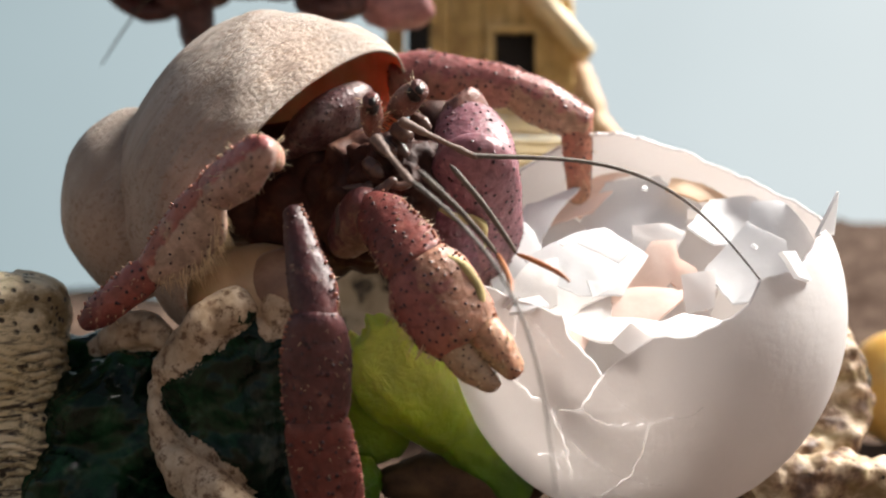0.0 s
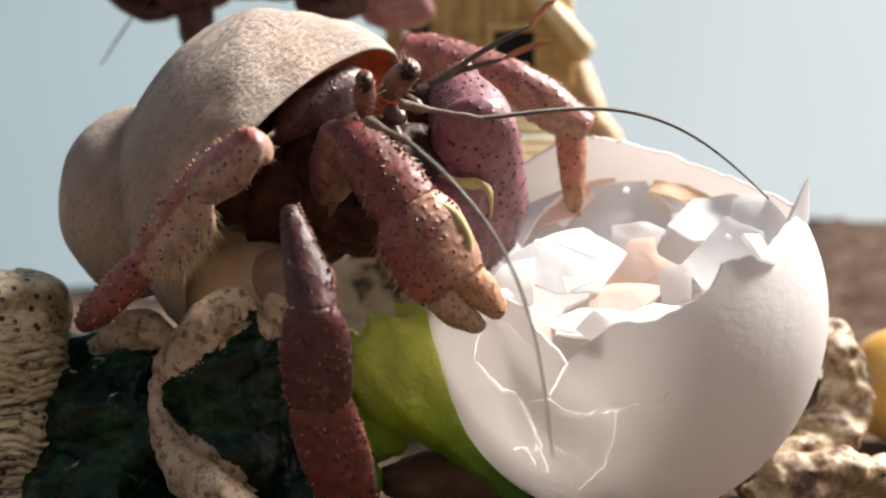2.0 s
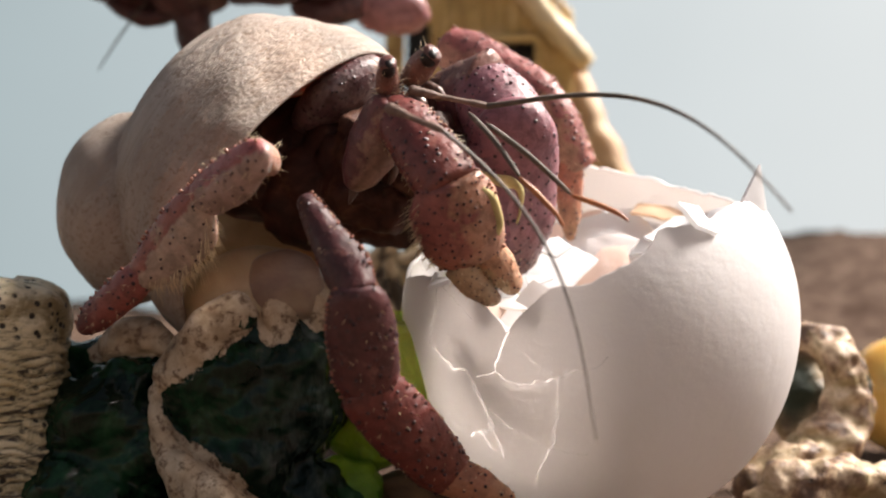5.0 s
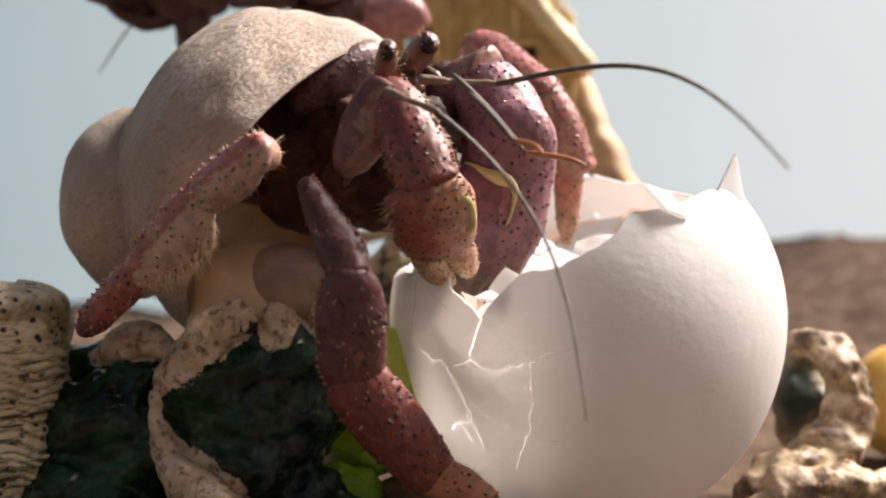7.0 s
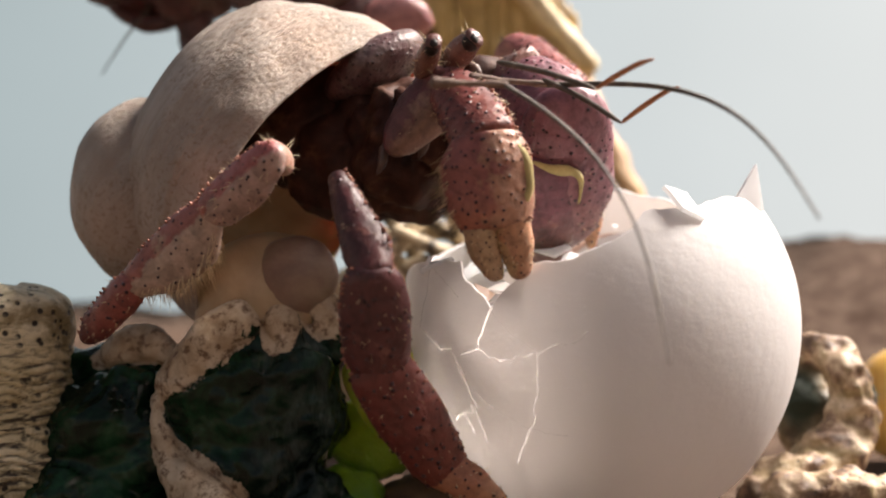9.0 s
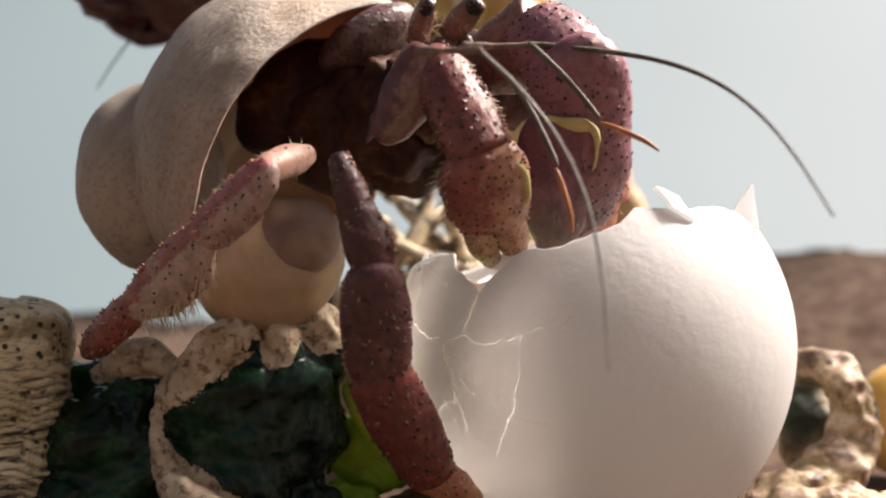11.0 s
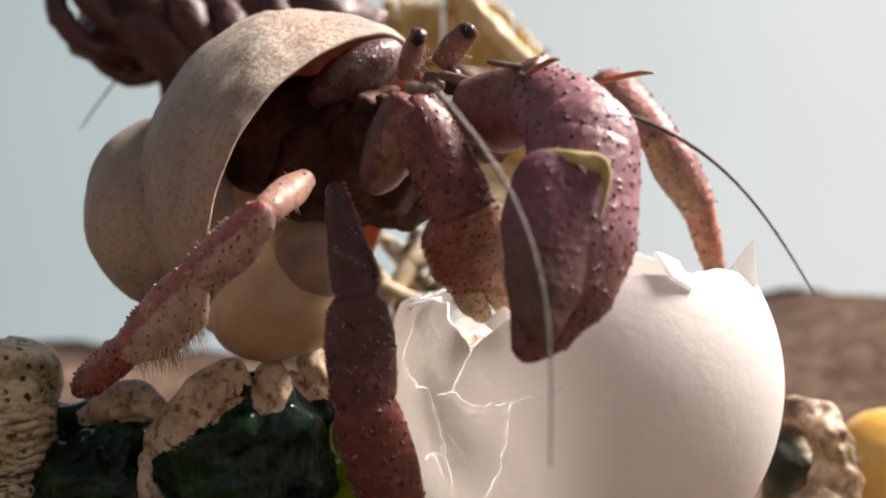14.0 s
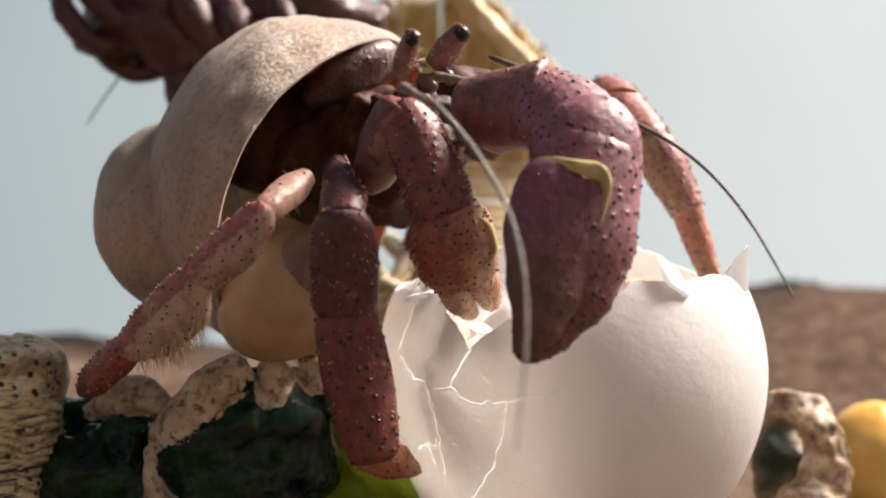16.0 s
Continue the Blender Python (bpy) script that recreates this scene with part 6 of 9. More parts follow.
    walk(front_dactyl, [
        (0, aim(-9.84, -10.06, 22.24, -5.77, -6.77, 19.00)),
        (0.5, aim(-7.44, -13.51, 26.48, -2.91, -10.36, 23.75)),
        (1, aim(-10.98, -13.58, 26.92, -6.70, -10.14, 24.13)),
        (1.5, aim(-11.04, -12.84, 25.94, -6.70, -9.68, 22.92)),
        (2, aim(-8.71, -8.62, 24.34, -5.40, -4.68, 20.96)),
        (2.5, aim(-11.12, -8.77, 24.94, -7.65, -4.56, 22.09)),
        (3, aim(-10.72, -12.75, 26.58, -6.72, -9.23, 23.50)),
        (3.5, aim(-0.51, -9.60, 26.90, 4.66, -8.27, 23.84)),
        (4, aim(1.60, -7.87, 28.20, 7.35, -7.83, 26.00)),
        (4.2, aim(1.37, -7.96, 28.30, 7.11, -8.92, 26.30)),
        (5.25, aim(0.18, -8.47, 28.80, 5.90, -9.40, 26.72)),
        (6.3, aim(-0.99, -9.07, 29.31, 4.71, -9.96, 27.17)),
        (6.5, aim(-1.21, -9.20, 29.41, 4.48, -10.09, 27.26)),
        (7, aim(-1.14, -9.38, 29.49, 4.60, -10.25, 27.42)),
        (7.5, aim(-0.82, -9.54, 29.64, 4.88, -10.43, 27.49)),
        (8, aim(-1.17, -9.56, 29.70, 4.56, -10.43, 27.63)),
        (8.5, aim(-0.46, -9.92, 29.60, 5.26, -10.78, 27.48)),
        (9, aim(-0.25, -8.81, 30.40, 5.13, -9.83, 27.58)),
        (9.2, aim(-0.25, -8.61, 30.82, 5.24, -9.57, 28.19)),
        (10.25, aim(-0.94, -7.98, 30.98, 4.11, -6.29, 27.88)),
        (11.3, aim(-1.63, -7.44, 31.15, 2.70, -4.41, 27.99)),
        (11.5, aim(-1.76, -7.35, 31.19, 2.42, -4.12, 28.03)),
        (12, aim(-1.90, -6.96, 31.51, 2.63, -4.40, 28.22)),
        (12.5, aim(-1.99, -7.23, 31.59, 2.55, -4.65, 28.33)),
        (13, aim(-2.80, -8.95, 32.81, 1.75, -6.59, 29.40)),
        (13.5, aim(-2.74, -9.46, 31.63, 1.67, -7.21, 27.97)),
        (14, aim(-3.52, -9.35, 31.30, 0.90, -7.12, 27.64)),
        (14.5, aim(-5.97, -9.98, 35.32, -1.79, -6.83, 32.08)),
        (15, aim(-6.05, -13.36, 38.49, -2.11, -9.46, 35.80)),
        (15.5, aim(-5.96, -13.05, 38.30, -1.97, -9.17, 35.68)),
        (16, aim(-6.18, -13.25, 38.16, -2.17, -9.38, 35.53)),
    ])
    walk(small_merus, [
        (0, aim(-11.06, 1.05, 50.06, -6.99, -5.28, 54.28)),
        (0.5, aim(-11.21, -3.10, 52.78, -7.84, -8.81, 58.32)),
        (1, aim(-11.93, -2.26, 53.89, -8.71, -8.59, 58.81)),
        (1.5, aim(-12.22, -2.02, 54.50, -8.49, -7.51, 60.03)),
        (2, aim(-12.20, -2.32, 55.10, -9.30, -8.13, 60.80)),
        (2.5, aim(-12.07, -3.17, 56.28, -8.97, -8.31, 62.49)),
        (3, aim(-11.60, -4.60, 55.66, -8.58, -9.52, 62.08)),
        (3.5, aim(-9.98, -3.51, 56.40, -6.19, -8.55, 62.30)),
        (4, aim(-8.34, -3.16, 55.95, -4.40, -6.99, 62.61)),
        (4.2, aim(-8.47, -3.43, 56.18, -4.48, -7.09, 62.90)),
        (5.25, aim(-9.10, -5.20, 57.32, -4.87, -7.78, 64.39)),
        (6.3, aim(-9.53, -8.48, 58.31, -5.25, -8.79, 65.81)),
        (6.5, aim(-9.62, -8.71, 58.58, -5.32, -9.02, 66.06)),
        (7, aim(-9.57, -8.93, 58.68, -5.27, -9.23, 66.17)),
        (7.5, aim(-9.48, -8.95, 58.68, -5.20, -10.06, 66.10)),
        (8, aim(-8.83, -8.29, 59.45, -4.58, -8.64, 66.95)),
        (8.5, aim(-6.75, -7.04, 60.33, -2.47, -7.55, 67.82)),
        (9, aim(-5.44, -4.94, 61.57, 0.15, -5.30, 68.14)),
        (9.2, aim(-5.30, -4.96, 62.17, 0.43, -5.32, 68.62)),
        (10.25, aim(-5.76, -8.04, 63.13, -0.71, -8.59, 70.12)),
        (11.3, aim(-6.03, -13.46, 63.48, -1.73, -14.22, 70.93)),
        (11.5, aim(-6.05, -16.08, 63.08, -1.82, -16.87, 70.57)),
        (12, aim(-6.34, -13.30, 63.78, -2.12, -16.75, 70.47)),
        (12.5, aim(-6.45, -14.66, 63.06, -2.24, -16.77, 70.30)),
        (13, aim(-6.55, -13.54, 63.19, -3.02, -16.64, 70.43)),
        (13.5, aim(-6.49, -12.32, 62.79, -2.95, -13.92, 70.50)),
        (14, aim(-6.98, -10.51, 63.29, -3.26, -13.96, 70.28)),
        (14.5, aim(-7.36, -10.57, 63.03, -3.57, -13.87, 70.06)),
        (15, aim(-7.12, -10.50, 63.31, -3.46, -13.73, 70.43)),
        (15.5, aim(-7.24, -9.54, 63.63, -3.57, -13.06, 70.61)),
        (16, aim(-7.54, -9.22, 63.49, -4.02, -12.90, 70.47)),
    ])
    walk(small_carpus, [
        (0, aim(-6.99, -5.28, 54.28, -2.28, -13.00, 48.50)),
        (0.5, aim(-7.84, -8.81, 58.32, -1.27, -13.00, 50.94)),
        (1, aim(-8.71, -8.59, 58.81, -2.34, -13.00, 51.39)),
        (1.5, aim(-8.49, -7.51, 60.03, -2.29, -13.00, 53.21)),
        (2, aim(-9.30, -8.13, 60.80, -3.13, -13.00, 53.50)),
        (2.5, aim(-8.97, -8.31, 62.49, -3.08, -13.00, 54.85)),
        (3, aim(-8.58, -9.52, 62.08, -3.07, -13.00, 53.56)),
        (3.5, aim(-6.19, -8.55, 62.30, -0.46, -13.00, 54.39)),
        (4, aim(-4.40, -6.99, 62.61, 1.57, -13.00, 56.02)),
        (4.2, aim(-4.48, -7.09, 62.90, 1.35, -13.00, 56.10)),
        (5.25, aim(-4.87, -7.78, 64.39, 0.19, -13.00, 56.51)),
        (6.3, aim(-5.25, -8.79, 65.81, -0.96, -13.00, 56.92)),
        (6.5, aim(-5.32, -9.02, 66.06, -1.18, -13.00, 56.99)),
        (7, aim(-5.27, -9.23, 66.17, -1.40, -13.00, 56.90)),
        (7.5, aim(-5.20, -10.06, 66.10, -1.48, -13.00, 56.48)),
        (8, aim(-4.58, -8.64, 66.95, 0.08, -13.00, 58.32)),
        (8.5, aim(-2.47, -7.55, 67.82, 3.13, -13.00, 60.48)),
        (9, aim(0.15, -5.30, 68.14, 3.53, -13.00, 61.48)),
        (9.2, aim(0.43, -5.32, 68.62, 3.79, -13.00, 61.92)),
        (10.25, aim(-0.71, -8.59, 70.12, 3.42, -13.68, 61.62)),
        (11.3, aim(-1.73, -14.22, 70.93, 3.06, -14.37, 61.33)),
        (11.5, aim(-1.82, -16.87, 70.57, 2.99, -14.50, 61.27)),
        (12, aim(-2.12, -16.75, 70.47, 2.60, -14.50, 61.10)),
        (12.5, aim(-2.24, -16.77, 70.30, 2.33, -14.50, 60.87)),
        (13, aim(-3.02, -16.64, 70.43, 1.90, -14.50, 61.14)),
        (13.5, aim(-2.95, -13.92, 70.50, 1.76, -14.50, 60.88)),
        (14, aim(-3.26, -13.96, 70.28, 1.50, -14.50, 60.68)),
        (14.5, aim(-3.57, -13.87, 70.06, 1.14, -14.50, 60.44)),
        (15, aim(-3.46, -13.73, 70.43, 0.95, -14.50, 60.68)),
        (15.5, aim(-3.57, -13.06, 70.61, 0.64, -14.50, 60.85)),
        (16, aim(-4.02, -12.90, 70.47, 0.08, -14.50, 60.68)),
    ])
    walk(small_palm, [
        (0, aim(-2.28, -13.00, 48.50, 2.23, -13.78, 42.23)),
        (0.5, aim(-1.27, -13.00, 50.94, 2.93, -11.34, 44.63)),
        (1, aim(-2.34, -13.00, 51.39, 1.59, -10.84, 45.05)),
        (1.5, aim(-2.29, -13.00, 53.21, 1.62, -11.50, 46.67)),
        (2, aim(-3.13, -13.00, 53.50, 0.75, -13.06, 46.78)),
        (2.5, aim(-3.08, -13.00, 54.85, 0.29, -11.27, 48.08)),
        (3, aim(-3.07, -13.00, 53.56, -0.23, -10.60, 46.75)),
        (3.5, aim(-0.46, -13.00, 54.39, 1.35, -12.52, 46.86)),
        (4, aim(1.57, -13.00, 56.02, 4.49, -11.39, 49.01)),
        (4.2, aim(1.35, -13.00, 56.10, 4.16, -10.84, 49.20)),
        (5.25, aim(0.19, -13.00, 56.51, 2.37, -9.04, 50.20)),
        (6.3, aim(-0.96, -13.00, 56.92, 0.49, -7.93, 51.22)),
        (6.5, aim(-1.18, -13.00, 56.99, 0.13, -7.76, 51.42)),
        (7, aim(-1.40, -13.00, 56.90, -0.38, -7.72, 51.30)),
        (7.5, aim(-1.48, -13.00, 56.48, -0.62, -7.44, 51.12)),
        (8, aim(0.08, -13.00, 58.32, 1.74, -8.46, 52.25)),
        (8.5, aim(3.13, -13.00, 60.48, 4.21, -10.13, 53.34)),
        (9, aim(3.53, -13.00, 61.48, 4.56, -12.74, 53.79)),
        (9.2, aim(3.79, -13.00, 61.92, 4.82, -12.71, 54.24)),
        (10.25, aim(3.42, -13.68, 61.62, 4.66, -10.00, 54.91)),
        (11.3, aim(3.06, -14.37, 61.33, 4.35, -9.05, 55.83)),
        (11.5, aim(2.99, -14.50, 61.27, 4.29, -8.95, 56.00)),
        (12, aim(2.60, -14.50, 61.10, 4.40, -9.20, 55.73)),
        (12.5, aim(2.33, -14.50, 60.87, 4.28, -8.98, 55.77)),
        (13, aim(1.90, -14.50, 61.14, 3.87, -9.27, 55.75)),
        (13.5, aim(1.76, -14.50, 60.88, 3.81, -9.64, 55.19)),
        (14, aim(1.50, -14.50, 60.68, 3.47, -9.65, 54.95)),
        (14.5, aim(1.14, -14.50, 60.44, 3.36, -9.78, 54.69)),
        (15, aim(0.95, -14.50, 60.68, 3.16, -9.86, 54.87)),
        (15.5, aim(0.64, -14.50, 60.85, 2.94, -10.02, 54.94)),
        (16, aim(0.08, -14.50, 60.68, 2.37, -10.04, 54.75)),
    ])
    walk(small_finger, [
        (0, aim(2.23, -13.78, 42.23, 5.86, -14.69, 38.29)),
        (0.5, aim(2.93, -11.34, 44.63, 7.71, -11.99, 42.14)),
        (1, aim(1.59, -10.84, 45.05, 6.48, -11.39, 42.76)),
        (1.5, aim(1.62, -11.50, 46.67, 6.01, -12.06, 43.51)),
        (2, aim(0.75, -13.06, 46.78, 4.57, -11.38, 43.29)),
        (2.5, aim(0.29, -11.27, 48.08, 2.90, -8.88, 43.96)),
        (3, aim(-0.23, -10.60, 46.75, 2.58, -9.04, 42.37)),
        (3.5, aim(1.35, -12.52, 46.86, 4.62, -11.60, 42.62)),
        (4, aim(4.49, -11.39, 49.01, 8.08, -11.93, 44.97)),
        (4.2, aim(4.16, -10.84, 49.20, 7.74, -11.34, 45.14)),
        (5.25, aim(2.37, -9.04, 50.20, 5.59, -6.74, 46.48)),
        (6.3, aim(0.49, -7.93, 51.22, 3.04, -4.32, 48.06)),
        (6.5, aim(0.13, -7.76, 51.42, 2.54, -3.96, 48.37)),
        (7, aim(-0.38, -7.72, 51.30, 1.79, -3.79, 48.23)),
        (7.5, aim(-0.62, -7.44, 51.12, 1.25, -2.92, 48.78)),
        (8, aim(1.74, -8.46, 52.25, 3.80, -4.91, 48.69)),
        (8.5, aim(4.21, -10.13, 53.34, 6.36, -7.57, 49.07)),
        (9, aim(4.56, -12.74, 53.79, 6.01, -11.19, 48.79)),
        (9.2, aim(4.82, -12.71, 54.24, 6.03, -10.95, 49.24)),
        (10.25, aim(4.66, -10.00, 54.91, 6.07, -6.83, 50.73)),
        (11.3, aim(4.35, -9.05, 55.83, 5.93, -5.25, 52.28)),
        (11.5, aim(4.29, -8.95, 56.00, 5.90, -5.05, 52.58)),
        (12, aim(4.40, -9.20, 55.73, 6.47, -5.40, 52.43)),
        (12.5, aim(4.28, -8.98, 55.77, 6.16, -5.00, 52.58)),
        (13, aim(3.87, -9.27, 55.75, 5.40, -5.55, 52.10)),
        (13.5, aim(3.81, -9.64, 55.19, 5.90, -6.03, 51.71)),
        (14, aim(3.47, -9.65, 54.95, 5.57, -6.06, 51.45)),
        (14.5, aim(3.36, -9.78, 54.69, 5.47, -5.96, 51.46)),
        (15, aim(3.16, -9.86, 54.87, 5.27, -6.06, 51.61)),
        (15.5, aim(2.94, -10.02, 54.94, 5.10, -6.29, 51.63)),
        (16, aim(2.37, -10.04, 54.75, 4.53, -6.22, 51.54)),
    ])
    walk(big_merus, [
        (0, aim(-0.94, 12.47, 64.12, 2.71, 5.89, 64.23)),
        (0.5, aim(-1.30, 12.46, 64.27, 2.70, 6.15, 64.42)),
        (1, aim(-1.67, 12.63, 64.88, 2.36, 6.36, 64.68)),
        (1.5, aim(-1.97, 12.38, 66.53, 2.09, 6.12, 66.24)),
        (2, aim(-1.98, 12.51, 67.26, 1.74, 5.96, 67.19)),
        (2.5, aim(-2.25, 11.70, 68.57, 1.47, 5.16, 68.10)),
        (3, aim(-1.89, 10.70, 69.19, 2.09, 4.37, 68.68)),
        (3.5, aim(-1.18, 9.20, 69.05, 2.38, 2.52, 68.76)),
        (4, aim(0.41, 10.51, 68.75, 4.36, 4.06, 68.22)),
        (4.2, aim(0.39, 10.43, 68.86, 4.36, 3.96, 68.32)),
        (5.25, aim(0.28, 9.97, 69.46, 4.22, 3.39, 68.86)),
        (6.3, aim(0.17, 9.38, 70.02, 4.09, 2.69, 69.36)),
        (6.5, aim(0.15, 9.25, 70.13, 4.06, 2.54, 69.45)),
        (7, aim(0.17, 9.28, 70.23, 4.12, 2.57, 69.58)),
        (7.5, aim(0.51, 9.43, 70.17, 4.32, 2.60, 69.51)),
        (8, aim(0.74, 9.53, 70.14, 4.71, 2.58, 69.45)),
        (8.5, aim(2.66, 11.01, 70.90, 6.91, 4.04, 70.17)),
        (9, aim(4.51, 12.35, 71.20, 8.43, 5.14, 70.48)),
        (9.2, aim(4.85, 12.36, 71.44, 8.77, 5.14, 70.70)),
        (10.25, aim(3.57, 6.64, 72.66, 8.77, 0.37, 73.90)),
        (11.3, aim(2.38, -0.46, 73.36, 8.73, -4.40, 76.75)),
        (11.5, aim(2.16, -2.03, 73.41, 8.76, -4.86, 77.39)),
        (12, aim(1.77, -4.24, 73.38, 8.62, -5.46, 77.73)),
        (12.5, aim(1.91, -1.76, 73.99, 8.21, -5.30, 77.90)),
        (13, aim(1.95, 0.35, 74.97, 7.89, -4.77, 77.41)),
        (13.5, aim(2.62, -6.24, 72.87, 7.98, -12.48, 72.68)),
        (14, aim(2.10, -8.29, 72.18, 8.53, -13.39, 72.06)),
        (14.5, aim(2.00, -8.35, 71.91, 8.43, -13.46, 71.80)),
        (15, aim(2.20, -8.87, 72.15, 8.78, -13.77, 72.01)),
        (15.5, aim(2.32, -9.48, 72.33, 9.08, -14.12, 72.18)),
        (16, aim(2.05, -9.81, 72.08, 8.88, -14.34, 71.86)),
    ])
    walk(big_carpus, [
        (0, aim(2.71, 5.89, 64.23, 3.11, 0.00, 57.79)),
        (0.5, aim(2.70, 6.15, 64.42, 3.09, 0.00, 58.23)),
        (1, aim(2.36, 6.36, 64.68, 2.91, 0.00, 58.74)),
        (1.5, aim(2.09, 6.12, 66.24, 3.14, 0.00, 60.24)),
        (2, aim(1.74, 5.96, 67.19, 3.11, 0.00, 61.17)),
        (2.5, aim(1.47, 5.16, 68.10, 3.77, 0.00, 61.84)),
        (3, aim(2.09, 4.37, 68.68, 5.00, 0.00, 62.21)),
        (3.5, aim(2.38, 2.52, 68.76, 6.24, 0.00, 62.00)),
        (4, aim(4.36, 4.06, 68.22, 7.29, 0.00, 61.50)),
        (4.2, aim(4.36, 3.96, 68.32, 7.30, 0.00, 61.52)),
        (5.25, aim(4.22, 3.39, 68.86, 7.09, 0.00, 61.63)),
        (6.3, aim(4.09, 2.69, 69.36, 6.88, 0.00, 61.74)),
        (6.5, aim(4.06, 2.54, 69.45, 6.82, 0.00, 61.76)),
        (7, aim(4.12, 2.57, 69.58, 6.94, 0.00, 61.91)),
        (7.5, aim(4.32, 2.60, 69.51, 7.18, 0.00, 61.84)),
        (8, aim(4.71, 2.58, 69.45, 7.88, 0.00, 61.78)),
        (8.5, aim(6.91, 4.04, 70.17, 10.25, 0.00, 63.07)),
        (9, aim(8.43, 5.14, 70.48, 12.30, 0.00, 64.42)),
        (9.2, aim(8.77, 5.14, 70.70, 12.66, 0.00, 64.63)),
        (10.25, aim(8.77, 0.37, 73.90, 12.80, -4.00, 67.34)),
        (11.3, aim(8.73, -4.40, 76.75, 12.89, -8.00, 69.82)),
        (11.5, aim(8.76, -4.86, 77.39, 12.98, -8.24, 70.38)),
        (12, aim(8.62, -5.46, 77.73, 12.82, -8.82, 70.71)),
        (12.5, aim(8.21, -5.30, 77.90, 12.33, -9.41, 71.24)),
        (13, aim(7.89, -4.77, 77.41, 12.14, -10.00, 71.68)),
        (13.5, aim(7.98, -12.48, 72.68, 11.05, -19.00, 67.50)),
        (14, aim(8.53, -13.39, 72.06, 11.66, -19.20, 66.13)),
        (14.5, aim(8.43, -13.46, 71.80, 11.76, -19.40, 66.13)),
        (15, aim(8.78, -13.77, 72.01, 12.18, -19.60, 66.26)),
        (15.5, aim(9.08, -14.12, 72.18, 12.56, -19.80, 66.33)),
        (16, aim(8.88, -14.34, 71.86, 12.32, -20.00, 65.98)),
    ])
    walk(big_palm, [
        (0, aim(3.11, 0.00, 57.79, 1.86, 12.64, 45.04)),
        (0.5, aim(3.09, 0.00, 58.23, 2.16, 12.39, 45.20)),
        (1, aim(2.91, 0.00, 58.74, 2.48, 12.13, 45.46)),
        (1.5, aim(3.14, 0.00, 60.24, 2.95, 11.60, 46.48)),
        (2, aim(3.11, 0.00, 61.17, 2.79, 10.96, 46.90)),
        (2.5, aim(3.77, 0.00, 61.84, 2.14, 10.04, 46.99)),
        (3, aim(5.00, 0.00, 62.21, 3.04, 7.95, 46.18)),
        (3.5, aim(6.24, 0.00, 62.00, 5.09, 1.06, 44.07)),
        (4, aim(7.29, 0.00, 61.50, 5.92, 9.63, 46.35)),
        (4.2, aim(7.30, 0.00, 61.52, 5.64, 9.43, 46.27)),
        (5.25, aim(7.09, 0.00, 61.63, 3.96, 8.15, 45.89)),
        (6.3, aim(6.88, 0.00, 61.74, 2.30, 6.34, 45.53)),
        (6.5, aim(6.82, 0.00, 61.76, 1.97, 5.90, 45.47)),
        (7, aim(6.94, 0.00, 61.91, 1.78, 5.63, 45.60)),
        (7.5, aim(7.18, 0.00, 61.84, 2.06, 6.03, 45.67)),
        (8, aim(7.88, 0.00, 61.78, 2.80, 6.45, 45.76)),
        (8.5, aim(10.25, 0.00, 63.07, 10.34, 13.41, 51.07)),
        (9, aim(12.30, 0.00, 64.42, 11.90, 12.53, 51.50)),
        (9.2, aim(12.66, 0.00, 64.63, 12.34, 12.89, 52.06)),
        (10.25, aim(12.80, -4.00, 67.34, 11.94, 6.57, 52.80)),
        (11.3, aim(12.89, -8.00, 69.82, 11.40, -0.69, 53.44)),
        (11.5, aim(12.98, -8.24, 70.38, 11.29, -2.07, 53.55)),
        (12, aim(12.82, -8.82, 70.71, 10.74, -4.06, 53.47)),
        (12.5, aim(12.33, -9.41, 71.24, 9.31, -8.61, 53.51)),
        (13, aim(12.14, -10.00, 71.68, 9.27, -9.34, 53.93)),
        (13.5, aim(11.05, -19.00, 67.50, 8.08, -19.10, 49.75)),
        (14, aim(11.66, -19.20, 66.13, 7.32, -22.72, 49.02)),
        (14.5, aim(11.76, -19.40, 66.13, 7.24, -22.41, 48.97)),
        (15, aim(12.18, -19.60, 66.26, 7.73, -21.95, 48.98)),
        (15.5, aim(12.56, -19.80, 66.33, 8.32, -20.08, 48.84)),
        (16, aim(12.32, -20.00, 65.98, 7.90, -21.55, 48.60)),
    ])
